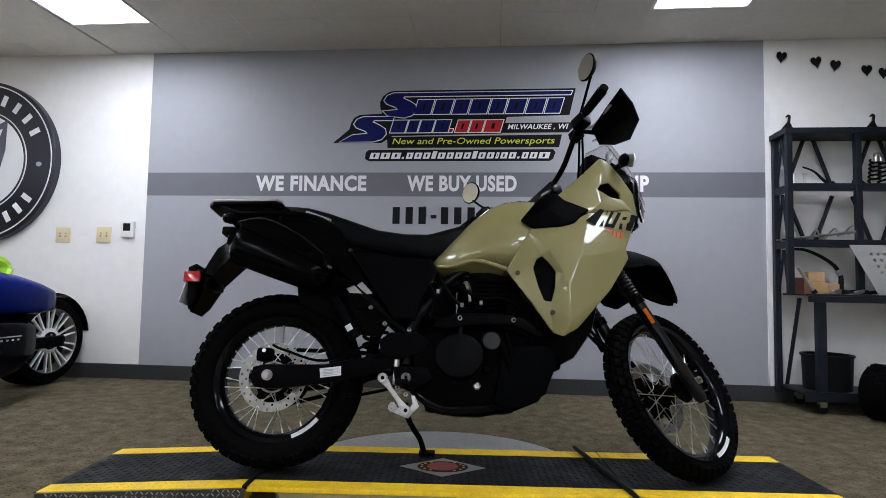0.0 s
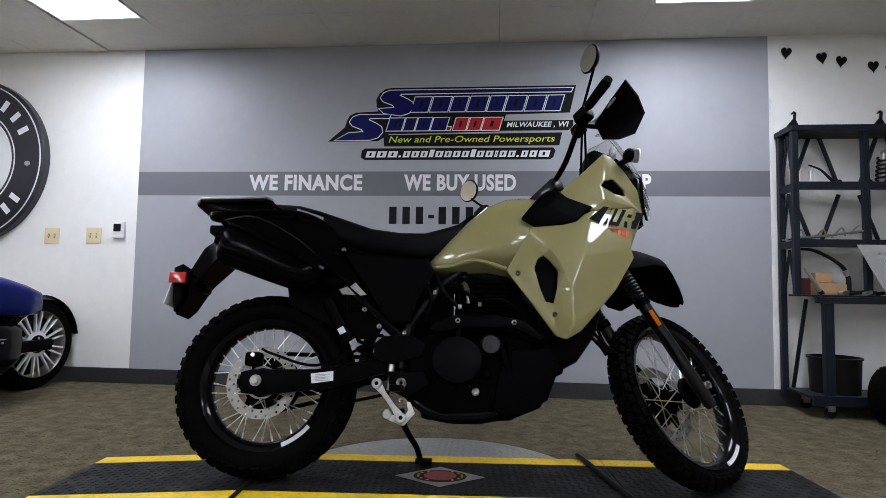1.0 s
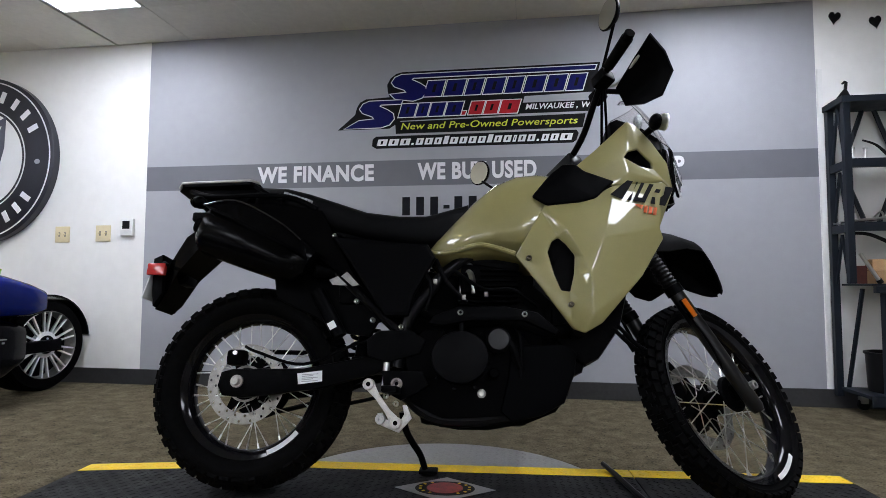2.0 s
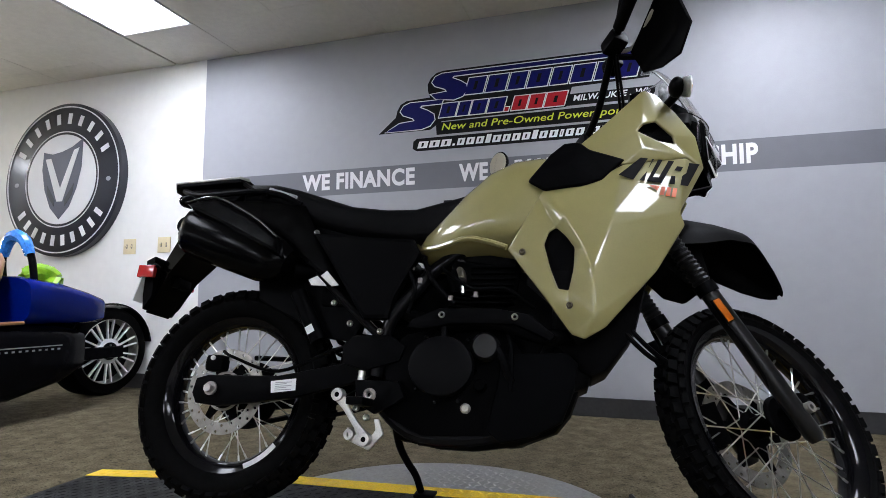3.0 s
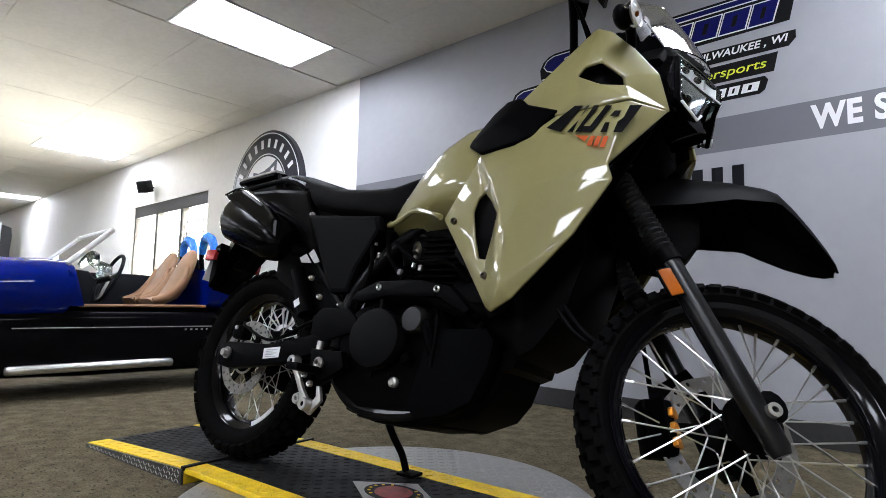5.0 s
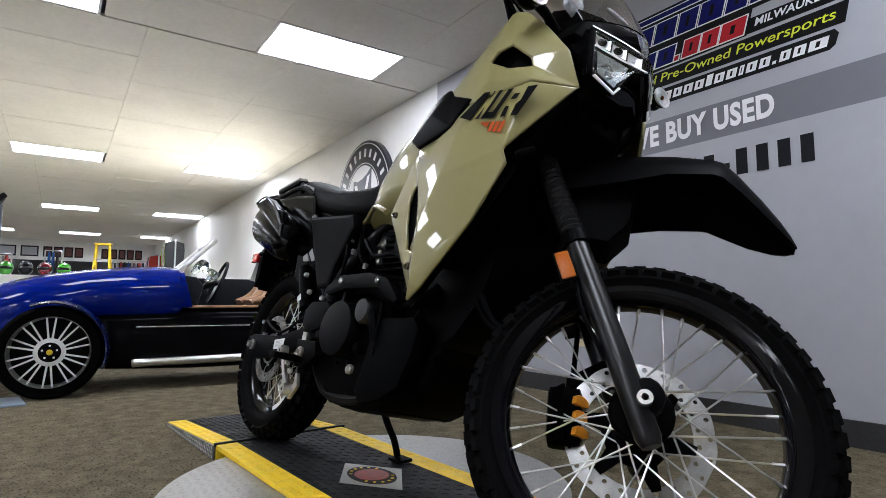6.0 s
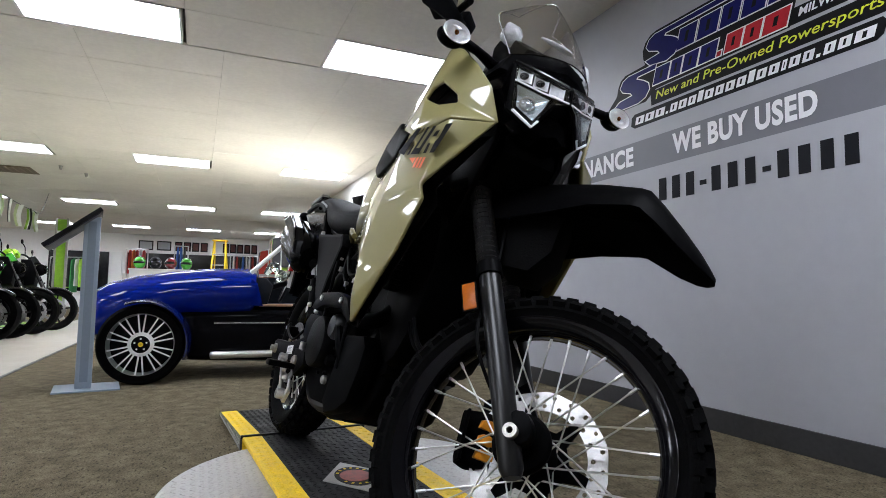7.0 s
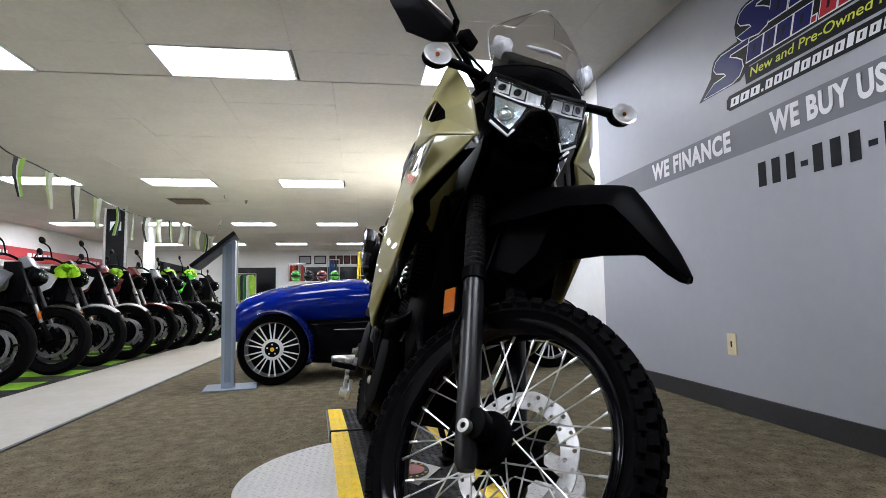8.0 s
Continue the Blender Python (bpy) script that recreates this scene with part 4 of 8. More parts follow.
# frame
for s in (-1, 1):
    part("main_frame", tube([(1.07, s * 0.035, 0.93), (0.90, s * 0.09, 0.84), (0.66, s * 0.105, 0.690), (0.585, s * 0.13, 0.60), (0.515, s * 0.135, 0.50), (0.49, s * 0.13, 0.36)], 0.019, 10), FRAME_K, bike, smooth=True)
    part("down_tube", tube([(1.08, s * 0.02, 0.86), (1.0, s * 0.06, 0.60), (0.94, s * 0.11, 0.42), (0.86, s * 0.13, 0.24), (0.62, s * 0.13, 0.21), (0.49, s * 0.13, 0.30)], 0.016, 8), FRAME_K, bike, smooth=True)
    part("subframe", tube([(0.60, s * 0.10, 0.700), (0.30, s * 0.11, 0.79), (-0.10, s * 0.09, 0.88)], 0.013, 8), FRAME_K, bike, smooth=True)
    part("subframe_strut", tube([(0.50, s * 0.13, 0.46), (0.34, s * 0.125, 0.60), (0.12, s * 0.11, 0.80)], 0.012, 8), FRAME_K, bike, smooth=True)
    part("pivot_plate", prism([(0.395, 0.440), (0.43, 0.468), (0.53, 0.470), (0.575, 0.44), (0.56, 0.40), (0.46, 0.372), (0.40, 0.390)], s * 0.142, s * 0.158, bevel=0.005), SATIN_K, bike, smooth=True)
part("steering_head", cyl(fork(0.92), fork(1.12), 0.034, n=20), FRAME_K, bike)

# engine
part("crankcase", prism([(0.50, 0.44), (0.56, 0.49), (0.70, 0.52), (0.84, 0.50), (0.90, 0.42), (0.90, 0.30), (0.82, 0.235), (0.62, 0.225), (0.52, 0.27)], -0.150, 0.150, bevel=0.018), CASE_K, bike, "black engine crankcase", True)
part("clutch_cover", prism([(0.673 + 0.088 * math.cos(t) * (1.0 if math.cos(t) < 0 else 0.95), 0.402 + 0.078 * math.sin(t)) for t in np.linspace(0, 2 * math.pi, 26, endpoint=False) + 0.25], -0.196, -0.150, bevel=0.012), COVER_K, bike, "charcoal clutch cover", True)
part("cover_rib", box(0.668, 0.682, -0.190, -0.16, 0.462, 0.515, 0.004), COVER_K, bike, smooth=True)
part("water_pump", spin([(0, -0.192), (0.030, -0.190), (0.037, -0.180), (0.037, -0.15), (0, -0.15)], 24), PUMP, bike, "round grey pump cover", True, pose(0.785, 0, 0.455))
part("oil_filler", spin([(0, -0.176), (0.012, -0.176), (0.017, -0.168), (0.017, -0.15), (0, -0.15)], 20), CASE_K, bike, "", True, pose(0.772, 0, 0.358))
part("sight_glass", spin([(0, -0.163), (0.008, -0.164), (0.013, -0.160), (0.013, -0.15), (0, -0.15)], 16), ALU, bike, "small oil sight glass", True, pose(0.735, 0, 0.300))
part("left_cover", prism([(0.60, 0.46), (0.74, 0.48), (0.82, 0.40), (0.80, 0.30), (0.66, 0.27), (0.57, 0.36)], 0.15, 0.185, bevel=0.014), COVER_K, bike, "", True)
bm = bmesh.new()
lean = Matrix.Translation((0.755, 0, 0.50)) @ Matrix.Rotation(radians(8), 4, "Y")
for i in range(9):
    part("cooling_fin", move(box(-0.09, 0.09, -0.105, 0.105, 0.004 + i * 0.012, 0.010 + i * 0.012), lean), CASE_K, bike)
part("cylinder", box(0.685, 0.835, -0.085, 0.085, 0.50, 0.62, 0.01), CASE_K, bike, "finned black cylinder")
part("cylinder_head", move(box(-0.10, 0.10, -0.115, 0.115, 0.115, 0.185, 0.015), lean), CASE_K, bike, "", True)
part("head_cover", move(box(-0.085, 0.085, -0.10, 0.10, 0.185, 0.225, 0.018), lean), COVER_K, bike, "", True)
part("spark_plug_cap", cyl((0.70, -0.12, 0.60), (0.685, -0.135, 0.655), 0.020, 0.015, n=12), CASE_K, bike, "black plug cap", True)
part("intake_box", box(0.50, 0.67, -0.075, 0.075, 0.47, 0.67, 0.02), CASE_K, bike, "", True)
part("throttle_body", cyl((0.54, -0.02, 0.64), (0.66, -0.02, 0.62), 0.034, n=20), CASE_K, bike, "", True)
part("air_box", box(0.28, 0.54, -0.10, 0.10, 0.56, 0.74, 0.02), SATIN_K, bike, "", True)
part("heat_shield", prism([(0.575, 0.498), (0.59, 0.520), (0.66, 0.550), (0.80, 0.553), (0.90, 0.535), (0.965, 0.480), (0.95, 0.468), (0.86, 0.508), (0.70, 0.508), (0.62, 0.492)], -0.205, -0.165, bevel=0.010), SATIN_K, bike, "black exhaust heat shield", True)
for x, z in ((0.672, 0.531), (0.862, 0.527)):
    b = part("shield_bolt", spin([(0.0045, -0.2095), (0.0062, -0.211), (0.0088, -0.209), (0.0088, -0.200), (0.0045, -0.200)], 16), STEEL, bike, "bright bolt with washer", True, pose(x, 0, z))
part("exhaust_header", tube([(0.86, -0.03, 0.56), (0.96, -0.07, 0.56), (1.0, -0.13, 0.50), (0.93, -0.170, 0.485), (0.80, -0.172, 0.520), (0.66, -0.160, 0.515), (0.56, -0.120, 0.55), (0.44, -0.095, 0.62), (0.30, -0.10, 0.67), (0.20, -0.14, 0.675)], 0.021, 12), CASE_K, bike, "black exhaust pipe", True)
part("coolant_hose", tube([(0.79, -0.16, 0.46), (0.83, -0.175, 0.43), (0.86, -0.16, 0.36), (0.90, -0.12, 0.34)], 0.012, 8), SATIN_K, bike, "", True)
bm = prism([(0.895, 0.405), (1.015, 0.408), (1.032, 0.394), (1.026, 0.345), (1.004, 0.285), (0.966, 0.238), (0.878, 0.203), (0.762, 0.182), (0.676, 0.182), (0.60, 0.194), (0.60, 0.212), (0.68, 0.208), (0.76, 0.218), (0.825, 0.255), (0.872, 0.305), (0.892, 0.350)], -0.148, 0.148, bevel=0.022, seg=4)
for v in bm.verts:      # narrower towards the nose and the belly
    v.co.y *= 1 - 0.38 * min(1, max(0, (v.co.x - 0.86) / 0.17)) ** 1.5 - 0.15 * min(1, max(0, (0.30 - v.co.z) / 0.12))
part("skid_plate", bm, SKID_K, bike, "black plastic skid plate", True, angle=0.6)
part("skid_side", prism([(0.835, 0.425), (1.000, 0.432), (1.026, 0.405), (1.018, 0.345), (0.985, 0.262), (0.920, 0.226), (0.835, 0.205), (0.800, 0.235), (0.822, 0.330)], -0.166, -0.120, bevel=0.012), SKID_K, bike, "flat black side of the skid plate", True)
part("sump", box(0.56, 0.88, -0.125, 0.125, 0.195, 0.33, 0.02), CASE_K, bike, "", True)
part("radiator", box(1.00, 1.045, -0.15, 0.16, 0.56, 0.90, 0.006), CASE_K, bike, "black radiator behind the shrouds")
bm = bmesh.new()
for i in range(24):
    z = 0.575 + i * 0.013
    box(0.996, 1.0485, -0.145, 0.155, z, z + 0.003, bm=bm)
part("radiator_fins", bm, FRAME_K, bike)
part("fan_shroud", prism([(1.00, 0.85), (1.10, 0.85), (1.19, 0.74), (1.205, 0.62), (1.170, 0.49), (1.100, 0.395), (1.060, 0.374), (1.03, 0.39), (0.96, 0.46), (0.96, 0.60)], -0.12, 0.12, bevel=0.02), SATIN_K, bike, "black cooling fan housing", True)
part("radiator_duct", prism([(0.83, 0.50), (0.86, 0.66), (1.06, 0.66), (1.09, 0.50), (1.05, 0.355), (0.93, 0.300), (0.86, 0.38)], -0.105, 0.105, bevel=0.012), SATIN_K, bike, "", True)
part("rectifier", box(0.985, 1.03, -0.05, 0.05, 0.44, 0.54, 0.008), CASE_K, bike)

for x, z in ((0.60, 0.345), (0.655, 0.312), (0.715, 0.318), (0.755, 0.395), (0.735, 0.475), (0.62, 0.480)):
    part("cover_bolt", spin([(0, -0.158), (0.004, -0.158), (0.006, -0.155), (0.006, -0.148), (0, -0.148)], 10), COVER_K, bike, "", True, pose(x, 0, z))
for pts, r in (([(0.60, -0.13, 0.70), (0.64, -0.145, 0.62), (0.70, -0.14, 0.56)], 0.007), ([(0.84, -0.155, 0.50), (0.86, -0.168, 0.44), (0.86, -0.165, 0.33)], 0.006), ([(0.56, -0.15, 0.67), (0.59, -0.16, 0.60), (0.575, -0.155, 0.53)], 0.006), ([(0.66, -0.15, 0.66), (0.75, -0.16, 0.60), (0.84, -0.15, 0.60), (0.92, -0.14, 0.55)], 0.006)):
    part("engine_hose", tube(pts, r, 8), SATIN_K, bike, "", True)
for x, z in ((0.575, 0.665), (0.69, 0.575), (0.76, 0.585), (0.60, 0.625)):
    part("clip", box(x - 0.006, x + 0.006, -0.152, -0.140, z - 0.008, z + 0.008, 0.002), DISC_R, bike)
part("head_cap", cyl((0.700, -0.085, 0.690), (0.712, -0.122, 0.630), 0.019, 0.015, 18), STEEL, bike, "bright metal cap above the engine", True)
part("cap_stem", cyl((0.713, -0.123, 0.627), (0.720, -0.130, 0.592), 0.006, n=10), STEEL, bike)
for i in range(7):
    part("cylinder_fin", box(0.74, 0.86, -0.128, 0.120, 0.565 + i * 0.017, 0.571 + i * 0.017, 0.0015), CASE_K, bike)
# bright small fasteners along the side
for x, z, y in ((0.268, 0.776, -0.148), (0.358, 0.556, -0.165), (0.412, 0.498, -0.165), (0.500, 0.478, -0.160), (0.470, 0.272, -0.205), (0.50, 0.250, -0.205)):
    part("frame_bolt", spin([(0.003, -0.006), (0.006, -0.008), (0.0085, -0.004), (0.0085, 0.004), (0.003, 0.004)], 12), STEEL, bike, "bright hexagon bolt", True, pose(x, y, z))

# foot controls, side stand
part("foot_peg", box(0.455, 0.500, -0.270, -0.17, 0.292, 0.312, 0.005), SATIN_K, bike, "black rubber topped foot peg", True)
part("peg_bracket", prism([(0.44, 0.36), (0.56, 0.36), (0.58, 0.32), (0.55, 0.30), (0.50, 0.275), (0.45, 0.30)], -0.185, -0.160, bevel=0.005), SATIN_K, bike, "", True)
part("peg_pivot", spin([(0.006, -0.196), (0.010, -0.198), (0.017, -0.192), (0.017, -0.18), (0.006, -0.18)], 20), DISC_R, bike, "", True, pose(0.487, 0, 0.322))
arm = [(0.409 + 0.083 * u + 0.788 * w, 0.318 - 0.106 * u + 0.617 * w) for u, w in ((-0.10, 0.007), (0.10, 0.013), (0.30, 0.008), (0.70, 0.008), (0.90, 0.013), (1.10, 0.007), (1.10, -0.007), (0.90, -0.013), (0.70, -0.008), (0.30, -0.008), (0.10, -0.013), (-0.10, -0.007))]
part("brake_pedal", prism(arm, -0.212, -0.200, bevel=0.003), CAST, bike, "cast aluminium brake pedal", True)
for x, z in ((0.409, 0.318), (0.492, 0.212)):
    part("pedal_boss", spin([(0.007, -0.220), (0.015, -0.220), (0.017, -0.214), (0.017, -0.195), (0.007, -0.195)], 18), CAST, bike, "", True, pose(x, 0, z))
    part("pedal_hole", cyl((x, -0.217, z), (x, -0.196, z), 0.0068, n=12), CASE_K, bike)
part("pedal_plate", prism([(0.436, 0.238), (0.448, 0.205), (0.500, 0.186), (0.536, 0.226), (0.520, 0.262), (0.508, 0.262), (0.514, 0.236), (0.500, 0.214), (0.462, 0.222), (0.450, 0.240)], -0.198, -0.186, bevel=0.003), CAST, bike, "cast aluminium plate", True)
part("plate_boss", spin([(0.006, -0.206), (0.013, -0.206), (0.015, -0.20), (0.015, -0.186), (0.006, -0.186)], 18), CAST, bike, "", True, pose(0.446, 0, 0.222))
part("master_cylinder", cyl((0.452, -0.165, 0.385), (0.448, -0.165, 0.300), 0.010, n=12), STEEL, bike, "", True)
part("side_stand", tube([(0.475, 0.140, 0.235), (0.486, 0.156, 0.180), (0.508, 0.170, 0.138), (0.536, 0.186, 0.096), (0.552, 0.200, 0.050)], [0.013, 0.012, 0.0115, 0.011, 0.011], 10), SATIN_K, bike, "black side stand folded out", True)
part("stand_foot", move(box(-0.030, 0.034, -0.026, 0.026, 0.0, 0.010, 0.004), pose(0.562, 0.205, 0.040, 14)), SATIN_K, bike, "flat foot of the side stand", True)

# the lower engine and foot controls sit a little lower and further forward
for ob in bike.children:
    if ob.name.split(".")[0] in ("clutch_cover", "cover_rib", "water_pump", "oil_filler", "sight_glass", "cover_bolt", "crankcase", "heat_shield", "shield_bolt", "exhaust_header", "brake_pedal", "pedal_boss", "pedal_hole", "pedal_plate", "plate_boss", "peg_pivot", "foot_peg", "peg_bracket", "master_cylinder"):
        ob.matrix_basis = Matrix.Translation((0.010, 0, -0.015)) @ ob.matrix_basis

# seat and tank
def body(sections, power=2.6, n=28, low=0.55):
    """Rings for a rounded body: x, half width, top, bottom, height of the widest line."""
    rings = []
    for x, w, zt, zb, zm in sections:
        ring = []
        for i in range(n):
            a = 2 * math.pi * i / n
            c, s = math.cos(a), math.sin(a)
            y = w * math.copysign(abs(c) ** (2 / power), c)
            z = zm + ((zt - zm) if s > 0 else (zm - zb)) * math.copysign(abs(s) ** (2 / power), s)
            ring.append((x, y, z))
        rings.append(ring)
    return rings


part("seat", loft(body([(-0.035, 0.095, 0.960, 0.905, 0.92), (-0.01, 0.125, 0.980, 0.890, 0.92), (0.08, 0.135, 0.972, 0.885, 0.91), (0.16, 0.14, 0.950, 0.862, 0.89), (0.26, 0.145, 0.916, 0.790, 0.85),
                        (0.36, 0.15, 0.880, 0.764, 0.82), (0.47, 0.145, 0.868, 0.752, 0.80), (0.56, 0.125, 0.876, 0.748, 0.79), (0.64, 0.10, 0.905, 0.765, 0.82), (0.70, 0.07, 0.93, 0.80, 0.85)], 3.2)), SEAT_K, bike, "black vinyl two-up seat", True, angle=1.2)
bm = bmesh.new()
for i, (a, b) in enumerate(((0.078, 0.014), (0.095, 0.010), (0.108, 0.013), (0.124, 0.010), (0.137, 0.010), (0.150, 0.010), (0.163, 0.008), (0.174, 0.004))):
    z = 0.918 - (a - 0.078) * 0.32
    prism([(a, z), (a + b, z - 0.003), (a + b + 0.004, z + 0.015), (a + 0.004, z + 0.018)], -0.1432, -0.139, bm=bm)
part("seat_mark", bm, GREY_INK, bike, "grey printed mark on the seat")
part("fuel_tank", loft(body([(0.575, 0.085, 0.765, 0.715, 0.735), (0.60, 0.115, 0.800, 0.700, 0.735), (0.65, 0.145, 0.850, 0.692, 0.74), (0.72, 0.175, 0.925, 0.700, 0.77), (0.79, 0.195, 0.985, 0.704, 0.80),
                             (0.86, 0.205, 1.015, 0.690, 0.82), (0.93, 0.205, 1.022, 0.690, 0.83), (1.00, 0.19, 1.015, 0.70, 0.84), (1.06, 0.15, 0.995, 0.72, 0.84), (1.09, 0.10, 0.96, 0.76, 0.84)], 2.5, 36)), OLIVE, bike, "glossy khaki fuel tank", True, angle=1.2)
part("tank_cap", cyl((0.93, 0, 1.010), (0.93, 0, 1.035), 0.035, n=24), SATIN_K, bike, "black filler cap", True)
for s in (-1, 1):
    lip = smooth_path([(0.572, s * 0.098, 0.742), (0.60, s * 0.130, 0.722), (0.66, s * 0.156, 0.722), (0.732, s * 0.184, 0.734), (0.79, s * 0.200, 0.720), (0.848, s * 0.209, 0.698)], 5)
    part("tank_lip", tube(lip, 0.008, 8, raw=True), OLIVE, bike, "", True)


def panel(name, loop, holes, material, label, thick=0.012, bev=0.006, inner=()):
    """A faceted panel in x and z, each corner with its own depth, with openings cut out; made for one side."""
    bm = bmesh.new()
    place, edges = {}, []
    for ring in (loop, *holes):
        vs = [bm.verts.new((p[0], 0, p[2])) for p in ring]
        place.update({v: p for v, p in zip(vs, ring)})
        edges += [bm.edges.new((vs[i], vs[(i + 1) % len(vs)])) for i in range(len(vs))]
    for chain in inner:
        vs = []
        for p in chain:
            near = [v for v in place if abs(v.co.x - p[0]) + abs(v.co.z - p[2]) < 1e-4]
            v = near[0] if near else bm.verts.new((p[0], 0, p[2]))
            place[v] = place.get(v, p)
            vs.append(v)
        edges += [bm.edges.new((a, b)) for a, b in zip(vs, vs[1:])]
    bmesh.ops.triangle_fill(bm, use_beauty=True, edges=edges, normal=(0, -1, 0))
    def inside(x, z, ring):
        hit = False
        for a, b in zip(ring, ring[1:] + ring[:1]):
            if (a[2] > z) != (b[2] > z) and x < a[0] + (z - a[2]) * (b[0] - a[0]) / (b[2] - a[2]):
                hit = not hit
        return hit

    cut = [f for f in bm.faces if any(inside(f.calc_center_median().x, f.calc_center_median().z, h) for h in holes)]
    bmesh.ops.delete(bm, geom=cut, context="FACES_ONLY")
    for v, p in place.items():
        v.co.y = p[1]
    return bm


def both_sides(name, make, material, label, thick=0.010, bev=0.006, seg=3):
    for s in (-1, 1):
        bm = make()
        if s > 0:
            for v in bm.verts:
                v.co.y = -v.co.y
        bmesh.ops.recalc_face_normals(bm, faces=bm.faces)
        for f in bm.faces:
            if (f.normal.y < 0) != (s < 0):
                f.normal_flip()
        me = bpy.data.meshes.new(name)
        bm.to_mesh(me)
        bm.free()
        me.materials.append(material)
        ob = new(name, me)
        ob.parent = bike
        tagged(ob, label)
        so = ob.modifiers.new("thickness", "SOLIDIFY")
        so.thickness = thick
        be = ob.modifiers.new("edges", "BEVEL")
        be.width, be.segments, be.limit_method, be.angle_limit = bev, seg, "ANGLE", radians(5)
        be.harden_normals = False
        me.polygons.foreach_set("use_smooth", [True] * len(me.polygons))
        me.set_sharp_from_angle(angle=radians(38))


# radiator shroud: a raised crease runs down its middle, a scoop opens behind it
A, B_, C = (0.848, -0.198, 0.696), (0.930, -0.208, 0.840), (0.944, -0.211, 0.860)
D_, E_, I_ = (1.045, -0.229, 0.858), (1.150, -0.238, 0.910), (1.368, -0.127, 0.940)
J, J2, K_, L_, M_, N_, O_ = (1.280, -0.232, 0.775), (1.290, -0.225, 0.742), (1.217, -0.228, 0.624), (1.092, -0.232, 0.482), (1.040, -0.226, 0.455), (1.010, -0.200, 0.470), (0.930, -0.201, 0.585)
P1, P2, P3, P4 = (0.999, -0.238, 0.771), (1.047, -0.251, 0.676), (1.064, -0.253, 0.627), (1.066, -0.248, 0.510)
R1, T_ = (1.110, -0.252, 0.738), (1.308, -0.212, 0.932)
shroud_hole = [(0.945, -0.212, 0.703), (0.957, -0.215, 0.736), (0.976, -0.219, 0.746), (1.000, -0.222, 0.720), (1.021, -0.226, 0.687), (1.017, -0.225, 0.630), (1.005, -0.219, 0.578), (0.980, -0.214, 0.583), (0.961, -0.213, 0.636)]
both_sides("tank_shroud", lambda: panel("tank_shroud", [A, B_, C, D_, E_, T_, I_, J, J2, K_, L_, M_, N_, O_], [shroud_hole], OLIVE, "",
           inner=[[C, P1, P2, P3, P4, M_], [P1, R1, J], [R1, E_, J], [T_, J]]), OLIVE, "glossy khaki radiator shroud with a scoop")
# black liners behind both shrouds
both_sides("shroud_liner", lambda: panel("shroud_liner", [(x, y + 0.014, z) for x, y, z in ((0.866, -0.202, 0.700), B_, C, D_, E_, (1.340, -0.130, 0.920), (1.258, -0.196, 0.786), (1.270, -0.188, 0.750), (1.203, -0.212, 0.625), (1.068, -0.224, 0.464), (1.024, -0.212, 0.446), (0.935, -0.208, 0.585))], [], SATIN_K, ""), SATIN_K, "black plastic liner behind the shroud", 0.003, 0.001, 1)
# upper cowl with its vent
F_, G_, H_ = (1.105, -0.216, 1.042), (1.215, -0.207, 1.150), (1.350, -0.151, 1.025)
both_sides("front_cowl", lambda: panel("front_cowl", [(1.04, -0.216, 0.985), F_, G_, (1.250, -0.194, 1.138), (1.298, -0.174, 1.092), H_, (1.370, -0.125, 0.9405), (1.309, -0.214, 0.9350), (1.152, -0.236, 0.9105), (1.06, -0.225, 0.945)],
           [[(1.190, -0.234, 1.008), (1.205, -0.231, 1.030), (1.240, -0.220, 1.042), (1.285, -0.199, 1.005), (1.288, -0.194, 0.985), (1.245, -0.219, 0.982)]], OLIVE, "",
           inner=[[(1.06, -0.225, 0.945), (1.20, -0.237, 0.955), (1.309, -0.214, 0.9350)]]), OLIVE, "glossy khaki front cowl with an air vent")
both_sides("cowl_liner", lambda: panel("cowl_liner", [(1.06, -0.208, 0.985), (1.11, -0.208, 1.034), (1.210, -0.196, 1.138), (1.285, -0.166, 1.085), (1.335, -0.141, 1.030), (1.352, -0.120, 0.945), (1.152, -0.226, 0.925), (1.07, -0.216, 0.955)], [], SATIN_K, ""), SATIN_K, "black plastic liner behind the cowl", 0.003, 0.001, 1)
both_sides("knee_guard", lambda: panel("knee_guard", [(0.900, -0.218, 0.884), (0.962, -0.214, 0.964), (1.000, -0.213, 0.996), (1.040, -0.222, 0.994), (1.066, -0.230, 0.965), (1.156, -0.241, 0.924), (1.122, -0.241, 0.896), (1.096, -0.240, 0.868), (1.055, -0.237, 0.858), (0.946, -0.222, 0.852)], [], SATIN_K, "",
           inner=[[(0.962, -0.214, 0.964), (1.000, -0.235, 0.928), (1.096, -0.240, 0.868)]]), SATIN_K, "matt black rubbery guard panel", 0.016, 0.007)
